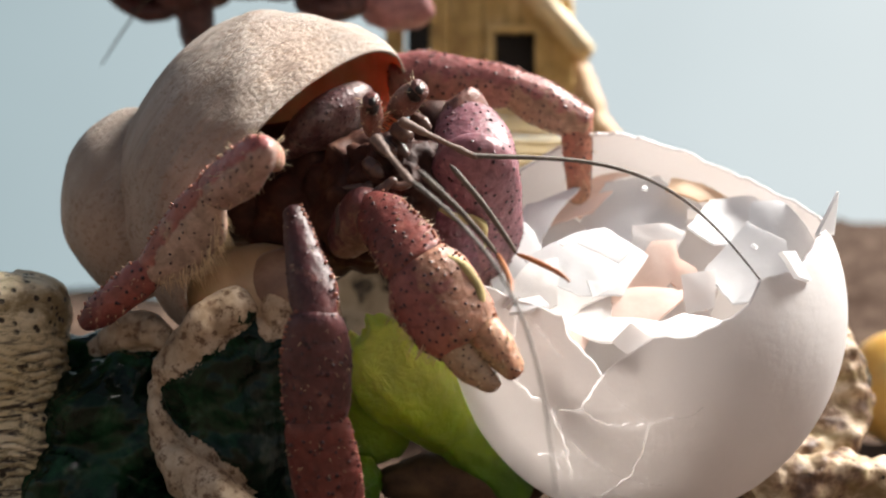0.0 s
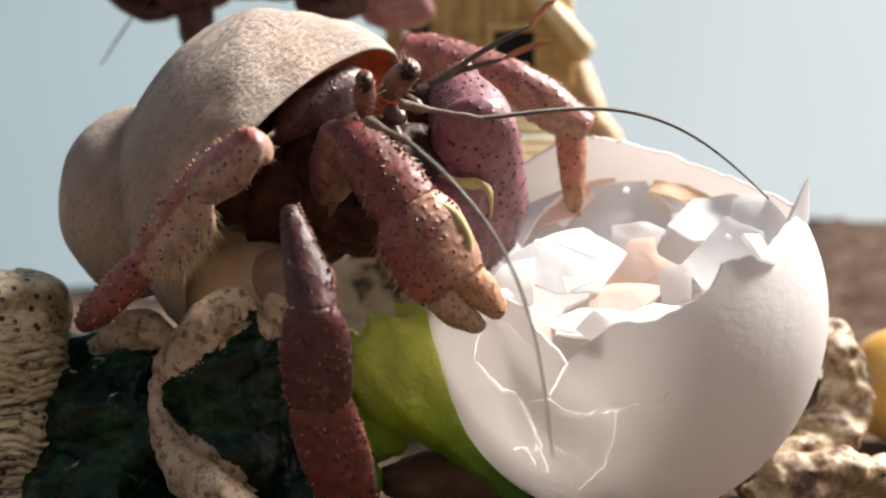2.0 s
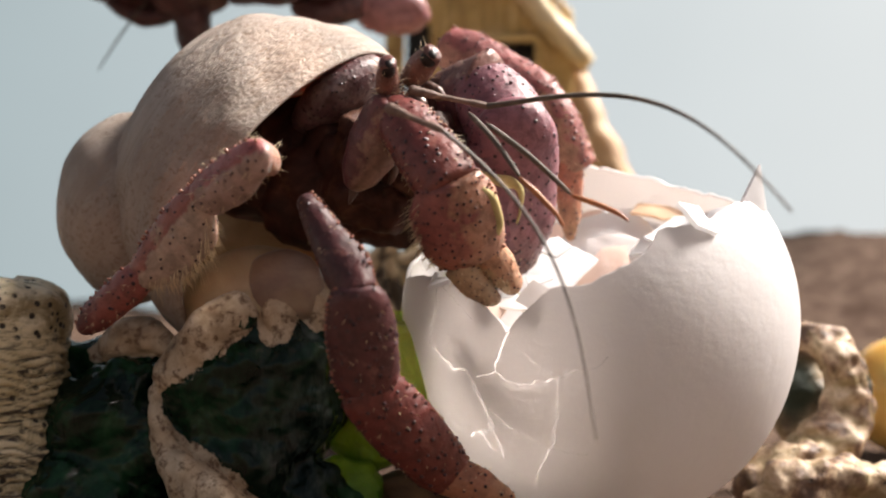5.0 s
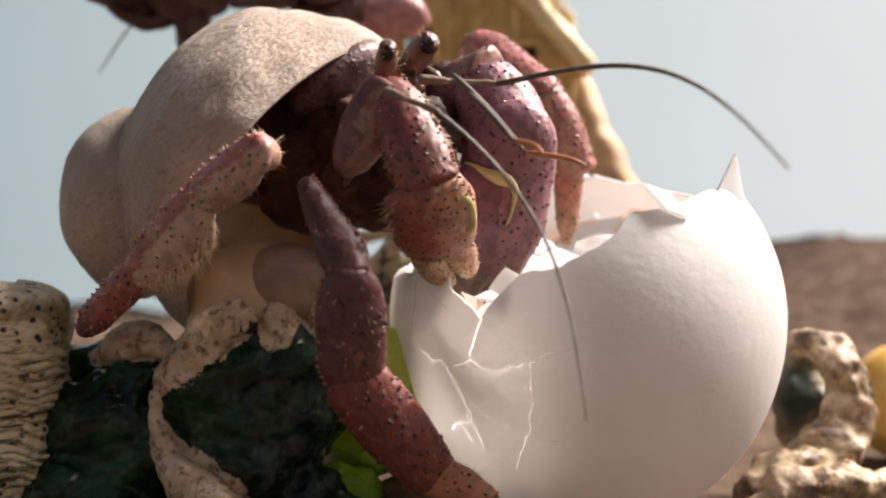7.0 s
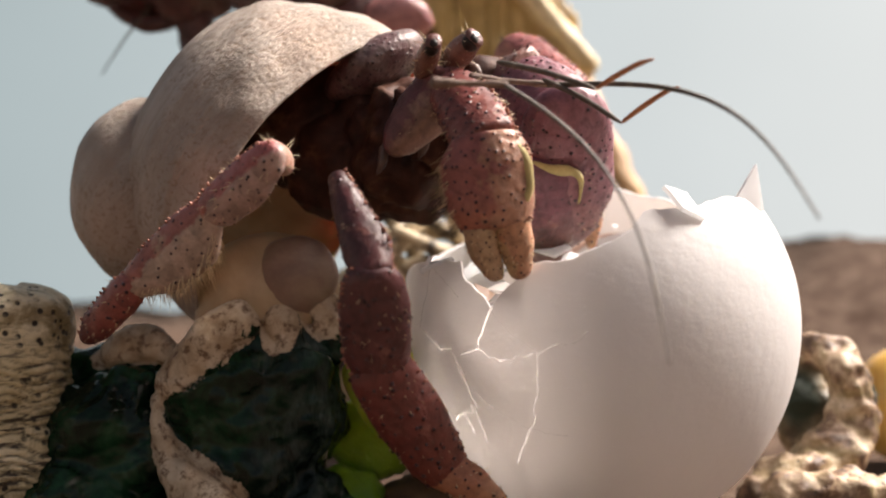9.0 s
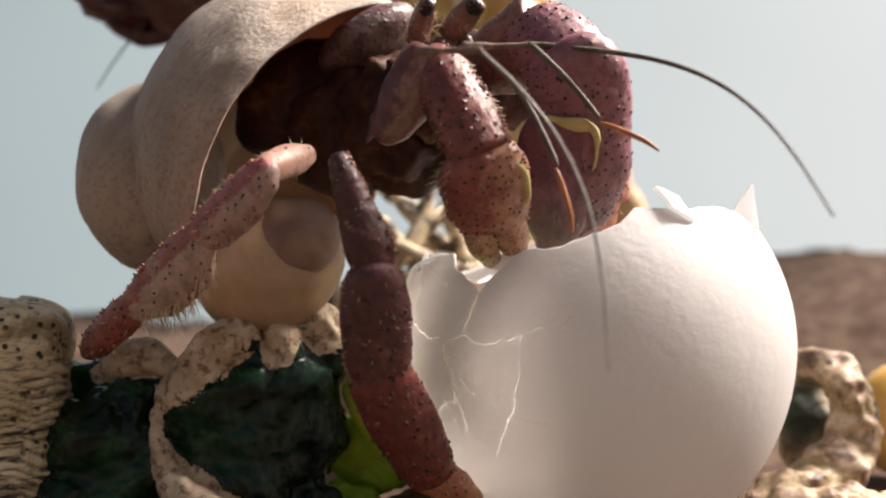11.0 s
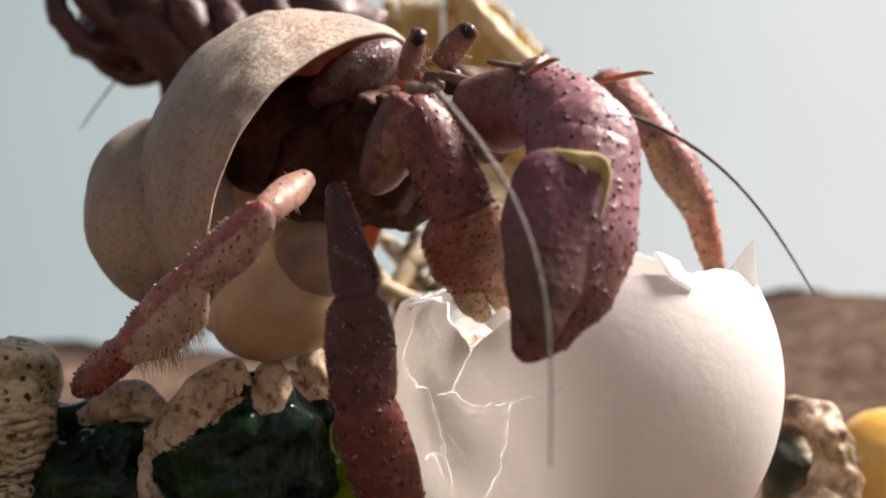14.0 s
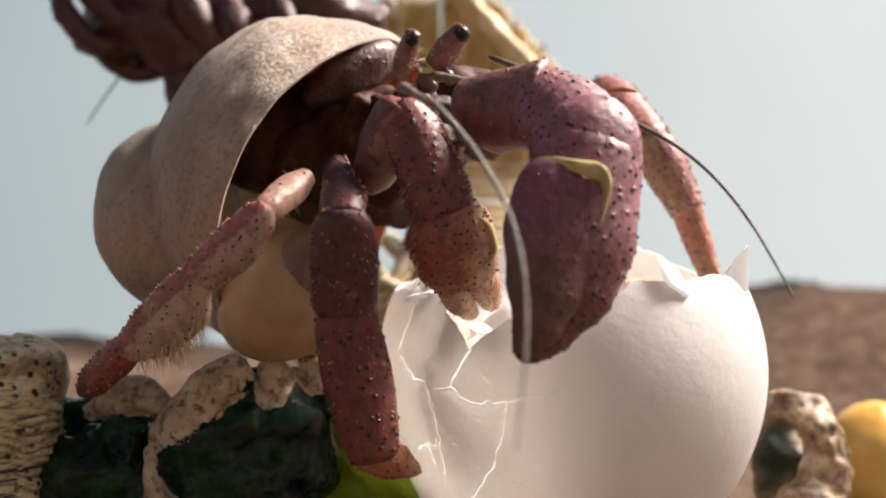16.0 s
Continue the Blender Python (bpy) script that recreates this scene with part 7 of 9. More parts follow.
    walk(far_carpus, [
        (0, aim(-5.47, 16.36, 71.18, 8.20, 14.00, 69.39)),
        (0.5, aim(-5.50, 16.35, 71.34, 8.18, 14.00, 69.55)),
        (1, aim(-5.28, 16.18, 72.09, 8.32, 14.00, 69.64)),
        (1.5, aim(-4.99, 15.86, 72.91, 8.53, 14.00, 69.82)),
        (2, aim(-4.47, 16.46, 73.40, 8.84, 14.00, 69.86)),
        (2.5, aim(-3.02, 16.09, 74.83, 9.92, 14.00, 69.96)),
        (3, aim(-2.15, 15.95, 75.14, 10.62, 14.00, 69.77)),
        (3.5, aim(-1.24, 15.73, 75.42, 11.35, 14.00, 69.57)),
        (4, aim(-1.27, 14.80, 74.66, 11.65, 14.00, 69.34)),
        (4.2, aim(-0.89, 16.28, 75.07, 11.68, 14.00, 69.37)),
        (5.25, aim(1.22, 19.99, 76.33, 11.86, 14.00, 69.51)),
        (6.3, aim(3.41, 21.97, 77.24, 12.04, 14.00, 69.65)),
        (6.5, aim(3.83, 22.26, 77.40, 12.08, 14.00, 69.68)),
        (7, aim(3.83, 22.28, 77.47, 12.08, 14.00, 69.78)),
        (7.5, aim(4.01, 22.31, 77.34, 12.25, 14.00, 69.68)),
        (8, aim(4.11, 22.30, 77.34, 12.34, 14.00, 69.66)),
        (8.5, aim(6.27, 23.29, 77.74, 13.62, 14.00, 70.30)),
        (9, aim(8.30, 24.21, 77.91, 14.76, 14.00, 70.86)),
        (9.2, aim(8.66, 24.22, 78.16, 15.09, 14.00, 71.10)),
        (10.25, aim(11.66, 23.82, 78.39, 17.27, 14.00, 70.16)),
        (11.3, aim(14.62, 23.21, 78.58, 19.45, 14.00, 69.22)),
        (11.5, aim(15.18, 23.07, 78.61, 19.87, 14.00, 69.05)),
        (12, aim(15.00, 22.16, 79.56, 20.12, 14.00, 69.42)),
        (12.5, aim(15.43, 22.69, 79.14, 20.80, 14.00, 69.59)),
        (13, aim(15.43, 22.24, 79.55, 20.52, 14.00, 69.45)),
        (13.5, aim(20.75, 24.57, 82.81, 25.10, 14.00, 74.74)),
        (14, aim(21.62, 23.76, 81.91, 26.42, 14.00, 73.12)),
        (14.5, aim(21.70, 24.45, 81.70, 26.01, 14.00, 73.46)),
        (15, aim(21.99, 24.46, 81.81, 26.25, 14.00, 73.55)),
        (15.5, aim(22.18, 24.45, 81.79, 26.42, 14.00, 73.51)),
        (16, aim(22.08, 24.54, 81.26, 26.16, 14.00, 73.01)),
    ])
    walk(far_propodus, [
        (0, aim(8.20, 14.00, 69.39, 16.08, 14.60, 65.40)),
        (0.5, aim(8.18, 14.00, 69.55, 15.92, 14.60, 65.22)),
        (1, aim(8.32, 14.00, 69.64, 15.63, 14.60, 65.13)),
        (1.5, aim(8.53, 14.00, 69.82, 15.39, 14.60, 65.15)),
        (2, aim(8.84, 14.00, 69.86, 15.24, 14.60, 65.20)),
        (2.5, aim(9.92, 14.00, 69.96, 14.96, 14.60, 64.61)),
        (3, aim(10.62, 14.00, 69.77, 14.88, 14.60, 63.93)),
        (3.5, aim(11.35, 14.00, 69.57, 14.82, 14.60, 63.20)),
        (4, aim(11.65, 14.00, 69.34, 14.97, 14.60, 63.32)),
        (4.2, aim(11.68, 14.00, 69.37, 14.99, 14.60, 63.32)),
        (5.25, aim(11.86, 14.00, 69.51, 15.09, 14.60, 63.32)),
        (6.3, aim(12.04, 14.00, 69.65, 15.19, 14.60, 63.32)),
        (6.5, aim(12.08, 14.00, 69.68, 15.21, 14.60, 63.32)),
        (7, aim(12.08, 14.00, 69.78, 15.09, 14.60, 63.42)),
        (7.5, aim(12.25, 14.00, 69.68, 15.22, 14.60, 63.30)),
        (8, aim(12.34, 14.00, 69.66, 15.28, 14.60, 63.29)),
        (8.5, aim(13.62, 14.00, 70.30, 16.21, 14.60, 63.43)),
        (9, aim(14.76, 14.00, 70.86, 17.02, 14.60, 63.46)),
        (9.2, aim(15.09, 14.00, 71.10, 17.23, 14.60, 63.69)),
        (10.25, aim(17.27, 14.00, 70.16, 18.48, 14.60, 62.73)),
        (11.3, aim(19.45, 14.00, 69.22, 19.73, 14.60, 61.76)),
        (11.5, aim(19.87, 14.00, 69.05, 19.98, 14.60, 61.57)),
        (12, aim(20.12, 14.00, 69.42, 19.95, 14.60, 61.17)),
        (12.5, aim(20.80, 14.00, 69.59, 19.95, 14.60, 60.63)),
        (13, aim(20.52, 14.00, 69.45, 20.08, 14.60, 61.15)),
        (13.5, aim(25.10, 14.00, 74.74, 31.71, 18.90, 69.68)),
        (14, aim(26.42, 14.00, 73.12, 31.59, 14.83, 65.00)),
        (14.5, aim(26.01, 14.00, 73.46, 30.58, 13.59, 64.96)),
        (15, aim(26.25, 14.00, 73.55, 30.78, 13.58, 65.03)),
        (15.5, aim(26.42, 14.00, 73.51, 30.90, 13.58, 64.97)),
        (16, aim(26.16, 14.00, 73.01, 30.58, 13.53, 64.44)),
    ])
    walk(far_dactyl, [
        (0, aim(16.08, 14.60, 65.40, 16.50, 15.40, 57.97)),
        (0.5, aim(15.92, 14.60, 65.22, 16.28, 15.40, 57.79)),
        (1, aim(15.63, 14.60, 65.13, 16.10, 15.40, 57.75)),
        (1.5, aim(15.39, 14.60, 65.15, 15.97, 15.40, 57.80)),
        (2, aim(15.24, 14.60, 65.20, 15.78, 15.40, 57.90)),
        (2.5, aim(14.96, 14.60, 64.61, 15.53, 15.40, 57.37)),
        (3, aim(14.88, 14.60, 63.93, 15.49, 15.40, 56.98)),
        (3.5, aim(14.82, 14.60, 63.20, 15.45, 15.40, 56.78)),
        (4, aim(14.97, 14.60, 63.32, 15.54, 15.40, 56.89)),
        (4.2, aim(14.99, 14.60, 63.32, 15.49, 15.40, 56.89)),
        (5.25, aim(15.09, 14.60, 63.32, 15.25, 15.40, 56.89)),
        (6.3, aim(15.19, 14.60, 63.32, 15.00, 15.40, 56.89)),
        (6.5, aim(15.21, 14.60, 63.32, 14.96, 15.40, 56.90)),
        (7, aim(15.09, 14.60, 63.42, 14.98, 15.40, 56.99)),
        (7.5, aim(15.22, 14.60, 63.30, 15.08, 15.40, 56.87)),
        (8, aim(15.28, 14.60, 63.29, 15.12, 15.40, 56.86)),
        (8.5, aim(16.21, 14.60, 63.43, 16.29, 15.40, 56.48)),
        (9, aim(17.02, 14.60, 63.46, 17.35, 15.40, 56.20)),
        (9.2, aim(17.23, 14.60, 63.69, 17.68, 15.40, 56.44)),
        (10.25, aim(18.48, 14.60, 62.73, 18.11, 15.40, 55.49)),
        (11.3, aim(19.73, 14.60, 61.76, 18.55, 15.40, 54.62)),
        (11.5, aim(19.98, 14.60, 61.57, 18.63, 15.40, 54.47)),
        (12, aim(19.95, 14.60, 61.17, 18.47, 15.40, 54.03)),
        (12.5, aim(19.95, 14.60, 60.63, 18.43, 15.40, 54.41)),
        (13, aim(20.08, 14.60, 61.15, 18.58, 15.40, 54.24)),
        (13.5, aim(31.71, 18.90, 69.68, 31.15, 19.48, 62.06)),
        (14, aim(31.59, 14.83, 65.00, 34.25, 17.20, 58.22)),
        (14.5, aim(30.58, 13.59, 64.96, 33.28, 15.11, 57.96)),
        (15, aim(30.78, 13.58, 65.03, 33.51, 14.71, 57.97)),
        (15.5, aim(30.90, 13.58, 64.97, 33.52, 13.83, 57.77)),
        (16, aim(30.58, 13.53, 64.44, 33.35, 13.96, 57.31)),
    ])
    walk(eyestalk, [
        (0, aim(-6.99, -6.00, 62.01, -6.79, -10.17, 64.04)),
        (0.5, aim(-7.20, -6.00, 62.35, -6.99, -10.11, 64.48)),
        (1, aim(-7.32, -6.00, 62.59, -7.11, -10.06, 64.83)),
        (1.5, aim(-7.35, -6.00, 63.18, -7.14, -10.01, 65.51)),
        (2, aim(-7.74, -6.00, 63.60, -7.52, -9.95, 66.02)),
        (2.5, aim(-8.21, -6.00, 64.94, -7.98, -9.91, 67.43)),
        (3, aim(-8.12, -6.00, 65.31, -7.90, -9.85, 67.88)),
        (3.5, aim(-7.38, -6.00, 64.81, -7.14, -9.85, 67.39)),
        (4, aim(-5.51, -6.00, 64.14, -5.28, -9.84, 66.74)),
        (4.2, aim(-5.54, -6.00, 64.42, -5.29, -9.85, 67.00)),
        (5.25, aim(-5.71, -6.00, 65.90, -5.34, -9.90, 68.38)),
        (6.3, aim(-5.88, -6.00, 67.38, -5.39, -9.95, 69.77)),
        (6.5, aim(-5.91, -6.00, 67.67, -5.40, -9.96, 70.03)),
        (7, aim(-6.03, -6.00, 67.81, -5.46, -9.95, 70.17)),
        (7.5, aim(-5.23, -6.00, 68.01, -4.53, -10.00, 70.24)),
        (8, aim(-5.59, -6.00, 67.92, -4.72, -10.04, 70.03)),
        (8.5, aim(-3.66, -6.00, 68.57, -2.70, -10.09, 70.53)),
        (9, aim(-2.41, -6.00, 69.17, -1.35, -10.12, 71.01)),
        (9.2, aim(-2.50, -6.00, 69.63, -1.41, -10.08, 71.55)),
        (10.25, aim(-2.97, -6.00, 72.05, -1.76, -9.80, 74.42)),
        (11.3, aim(-3.45, -6.00, 74.48, -2.12, -9.38, 77.37)),
        (11.5, aim(-3.54, -6.00, 74.94, -2.19, -9.27, 77.94)),
        (12, aim(-4.05, -6.00, 75.25, -2.69, -8.82, 78.67)),
        (12.5, aim(-4.38, -6.00, 75.54, -3.02, -8.80, 78.97)),
        (13, aim(-4.41, -6.00, 75.42, -3.09, -8.79, 78.89)),
        (13.5, aim(-4.13, -6.00, 74.99, -2.83, -8.75, 78.49)),
        (14, aim(-4.28, -6.00, 75.21, -2.99, -8.73, 78.73)),
        (14.5, aim(-4.46, -6.00, 75.39, -3.18, -8.74, 78.91)),
        (15, aim(-4.65, -6.00, 75.57, -3.34, -8.62, 79.17)),
        (15.5, aim(-4.41, -6.00, 75.49, -3.08, -8.44, 79.20)),
        (16, aim(-4.73, -6.00, 75.37, -3.41, -8.44, 79.09)),
    ])
    walk(eyestalk_far, [
        (0, aim(-4.69, -3.00, 64.27, -2.29, -6.70, 65.72)),
        (0.5, aim(-4.96, -3.00, 64.66, -2.57, -6.68, 66.17)),
        (1, aim(-5.07, -3.00, 64.95, -2.70, -6.66, 66.53)),
        (1.5, aim(-5.09, -3.00, 65.50, -2.73, -6.64, 67.14)),
        (2, aim(-5.47, -3.00, 65.98, -3.12, -6.63, 67.67)),
        (2.5, aim(-6.02, -3.00, 67.49, -3.67, -6.61, 69.21)),
        (3, aim(-5.91, -3.00, 67.92, -3.58, -6.60, 69.69)),
        (3.5, aim(-5.19, -3.00, 67.48, -2.87, -6.59, 69.27)),
        (4, aim(-3.20, -3.00, 66.67, -0.94, -6.61, 68.50)),
        (4.2, aim(-3.24, -3.00, 66.91, -0.97, -6.61, 68.73)),
        (5.25, aim(-3.44, -3.00, 68.15, -1.13, -6.59, 69.97)),
        (6.3, aim(-3.64, -3.00, 69.41, -1.29, -6.57, 71.22)),
        (6.5, aim(-3.68, -3.00, 69.64, -1.33, -6.57, 71.45)),
        (7, aim(-3.75, -3.00, 69.76, -1.39, -6.54, 71.60)),
        (7.5, aim(-2.82, -3.00, 69.83, -0.44, -6.52, 71.68)),
        (8, aim(-3.07, -3.00, 69.64, -0.62, -6.48, 71.50)),
        (8.5, aim(-1.06, -3.00, 70.11, 1.38, -6.50, 71.94)),
        (9, aim(0.16, -3.00, 70.41, 2.60, -6.49, 72.25)),
        (9.2, aim(0.14, -3.00, 70.86, 2.61, -6.43, 72.77)),
        (10.25, aim(0.07, -3.00, 73.26, 2.71, -6.08, 75.52)),
        (11.3, aim(-0.01, -3.00, 75.67, 2.81, -5.52, 78.36)),
        (11.5, aim(-0.03, -3.00, 76.14, 2.83, -5.37, 78.92)),
        (12, aim(-0.68, -3.00, 77.07, 2.29, -4.33, 80.38)),
        (12.5, aim(-0.99, -3.00, 77.48, 1.98, -4.16, 80.85)),
        (13, aim(-1.02, -3.00, 77.27, 1.92, -4.15, 80.67)),
        (13.5, aim(-0.65, -3.00, 76.93, 2.28, -4.15, 80.34)),
        (14, aim(-0.70, -3.00, 77.26, 2.21, -4.15, 80.68)),
        (14.5, aim(-0.90, -3.00, 77.53, 2.02, -4.16, 80.95)),
        (15, aim(-0.97, -3.00, 77.63, 1.94, -4.13, 81.06)),
        (15.5, aim(-0.87, -3.00, 77.43, 2.05, -4.10, 80.86)),
        (16, aim(-1.09, -3.00, 77.40, 1.83, -4.11, 80.84)),
    ])
    walk(head, [
        (0, aim(-7.14, -4.00, 62.26, -4.73, -4.00, 64.05)),
        (0.5, aim(-7.35, -4.00, 62.61, -4.95, -4.00, 64.41)),
        (1, aim(-7.47, -4.00, 62.86, -5.07, -4.00, 64.66)),
        (1.5, aim(-7.51, -4.00, 63.46, -5.11, -4.00, 65.25)),
        (2, aim(-7.90, -4.00, 63.89, -5.49, -4.00, 65.69)),
        (2.5, aim(-8.39, -4.00, 65.26, -6.00, -4.00, 67.08)),
        (3, aim(-8.29, -4.00, 65.64, -5.91, -4.00, 67.46)),
        (3.5, aim(-7.54, -4.00, 65.14, -5.16, -4.00, 66.97)),
        (4, aim(-5.62, -4.00, 64.46, -3.23, -4.00, 66.27)),
        (4.2, aim(-5.65, -4.00, 64.75, -3.26, -4.00, 66.55)),
        (5.25, aim(-5.83, -4.00, 66.26, -3.41, -4.00, 68.03)),
        (6.3, aim(-6.00, -4.00, 67.77, -3.56, -4.00, 69.51)),
        (6.5, aim(-6.04, -4.00, 68.06, -3.59, -4.00, 69.79)),
        (7, aim(-6.15, -4.00, 68.20, -3.70, -4.00, 69.93)),
        (7.5, aim(-5.34, -4.00, 68.40, -2.87, -4.00, 70.09)),
        (8, aim(-5.71, -4.00, 68.31, -3.21, -4.00, 69.98)),
        (8.5, aim(-3.74, -4.00, 68.98, -1.22, -4.00, 70.62)),
        (9, aim(-2.47, -4.00, 69.58, 0.08, -4.00, 71.17)),
        (9.2, aim(-2.56, -4.00, 70.05, -0.01, -4.00, 71.63)),
        (10.25, aim(-3.04, -4.00, 72.51, -0.47, -4.00, 74.07)),
        (11.3, aim(-3.53, -4.00, 74.99, -0.95, -4.00, 76.52)),
        (11.5, aim(-3.62, -4.00, 75.46, -1.04, -4.00, 76.99)),
        (12, aim(-4.11, -4.00, 75.76, -1.59, -4.00, 77.38)),
        (12.5, aim(-4.43, -4.00, 76.06, -1.92, -4.00, 77.69)),
        (13, aim(-4.46, -4.00, 75.93, -1.93, -4.00, 77.55)),
        (13.5, aim(-4.17, -4.00, 75.48, -1.65, -4.00, 77.12)),
        (14, aim(-4.32, -4.00, 75.70, -1.81, -4.00, 77.34)),
        (14.5, aim(-4.51, -4.00, 75.88, -2.00, -4.00, 77.54)),
        (15, aim(-4.70, -4.00, 76.06, -2.19, -4.00, 77.70)),
        (15.5, aim(-4.46, -4.00, 75.96, -1.95, -4.00, 77.59)),
        (16, aim(-4.78, -4.00, 75.84, -2.27, -4.00, 77.48)),
    ])
    walk(antenna, [
        (0, aim(2.79, -8.00, 59.08, 33.89, 1.56, 46.74)),
        (0.5, aim(3.04, -8.00, 60.85, 36.18, 1.24, 55.61)),
        (1, aim(3.28, -8.00, 60.89, 35.46, 2.15, 52.36)),
        (1.5, aim(3.33, -8.00, 62.70, 34.91, 1.51, 51.61)),
        (2, aim(3.27, -8.00, 62.46, 35.36, 3.36, 55.28)),
        (2.5, aim(3.60, -8.00, 64.45, 34.85, 5.25, 56.81)),
        (3, aim(2.52, -8.00, 65.58, 34.98, 1.89, 57.88)),
        (3.5, aim(3.10, -8.00, 65.11, 35.93, 0.53, 57.36)),
        (4, aim(3.60, -8.00, 62.72, 24.58, -33.43, 51.59)),
        (4.2, aim(3.70, -8.00, 63.03, 24.50, -33.53, 51.79)),
        (5.25, aim(4.20, -8.00, 64.62, 24.07, -34.01, 52.84)),
        (6.3, aim(4.70, -8.00, 66.23, 23.69, -34.41, 53.88)),
        (6.5, aim(4.79, -8.00, 66.53, 23.62, -34.48, 54.08)),
        (7, aim(5.09, -8.00, 67.07, 23.38, -35.49, 56.09)),
        (7.5, aim(5.65, -8.00, 66.61, 23.55, -34.26, 52.44)),
        (8, aim(5.28, -8.00, 65.56, 21.15, -33.05, 47.35)),
        (8.5, aim(7.70, -8.00, 66.91, 24.86, -35.47, 54.20)),
        (9, aim(9.73, -8.00, 67.37, 25.09, -35.78, 53.11)),
        (9.2, aim(10.01, -8.00, 67.57, 25.16, -35.61, 52.78)),
        (10.25, aim(9.38, -8.00, 70.62, 26.78, -33.06, 53.88)),
        (11.3, aim(8.75, -8.00, 73.69, 28.86, -29.47, 55.11)),
        (11.5, aim(8.63, -8.00, 74.28, 29.35, -28.58, 55.36)),
        (12, aim(8.23, -8.00, 75.04, 29.00, -28.40, 55.98)),
        (12.5, aim(6.40, -8.00, 76.55, 32.02, -23.08, 58.47)),
        (13, aim(6.30, -8.00, 76.51, 31.78, -22.57, 57.83)),
        (13.5, aim(6.13, -8.00, 73.96, 30.93, -24.71, 56.17)),
        (14, aim(6.27, -8.00, 74.05, 30.44, -22.50, 53.65)),
        (14.5, aim(6.17, -8.00, 74.36, 30.02, -22.78, 53.78)),
        (15, aim(5.97, -8.00, 74.15, 29.83, -23.37, 54.02)),
        (15.5, aim(6.54, -8.00, 74.49, 30.34, -22.38, 53.57)),
        (16, aim(6.38, -8.00, 74.30, 29.42, -23.38, 53.24)),
    ])
    walk(antenna_near, [
        (0, aim(-2.81, -20.00, 55.76, 7.98, -33.26, 32.89)),
        (0.5, aim(-2.36, -20.00, 58.25, 7.04, -34.44, 35.48)),
        (1, aim(-2.63, -20.00, 57.94, 7.15, -27.47, 32.18)),
        (1.5, aim(-2.81, -20.00, 58.33, 8.96, -27.38, 33.39)),
        (2, aim(-3.13, -20.00, 58.92, 8.36, -26.99, 33.74)),
        (2.5, aim(-3.32, -20.00, 60.41, 8.82, -26.51, 35.40)),
        (3, aim(-3.78, -20.00, 60.62, 8.14, -26.28, 35.45)),
        (3.5, aim(-3.05, -20.00, 59.95, 8.99, -26.70, 34.95)),
        (4, aim(-0.23, -20.00, 58.82, 11.78, -27.37, 33.99)),
        (4.2, aim(-0.26, -20.00, 59.12, 11.76, -27.26, 34.26)),
        (5.25, aim(-0.42, -20.00, 60.70, 11.67, -26.69, 35.72)),
        (6.3, aim(-0.59, -20.00, 62.28, 11.58, -26.11, 37.18)),
        (6.5, aim(-0.62, -20.00, 62.58, 11.56, -25.99, 37.46)),
        (7, aim(-0.82, -20.00, 62.52, 11.05, -26.17, 37.30)),
        (7.5, aim(-0.56, -20.00, 63.33, 7.66, -33.78, 39.72)),
        (8, aim(-0.43, -20.00, 62.38, 10.57, -26.02, 36.73)),
        (8.5, aim(2.16, -20.00, 63.88, 13.18, -31.85, 40.35)),
        (9, aim(4.67, -20.00, 65.09, 15.30, -34.91, 43.18)),
        (9.2, aim(4.19, -20.00, 65.50, 14.64, -34.94, 43.53)),
        (10.25, aim(3.15, -21.50, 67.42, 12.73, -34.05, 43.63)),
        (11.3, aim(2.14, -23.00, 69.26, 10.99, -31.77, 43.58)),
        (11.5, aim(1.94, -23.73, 69.50, 10.48, -32.41, 43.67)),
        (12, aim(0.82, -25.55, 69.98, 7.21, -40.16, 46.30)),
        (12.5, aim(0.31, -27.36, 69.77, 6.85, -41.11, 45.62)),
        (13, aim(-0.57, -29.18, 69.40, 3.86, -47.27, 47.76)),
        (13.5, aim(-1.14, -31.00, 68.33, 2.61, -50.12, 47.46)),
        (14, aim(-1.72, -31.00, 68.23, 6.70, -36.66, 41.54)),
        (14.5, aim(-1.62, -31.00, 67.64, 2.28, -46.78, 44.16)),
        (15, aim(-1.31, -31.00, 67.80, 4.75, -44.58, 43.43)),
        (15.5, aim(-1.05, -31.00, 67.51, 4.30, -44.60, 42.99)),
        (16, aim(-1.31, -31.00, 67.40, 3.69, -46.00, 43.63)),
    ])
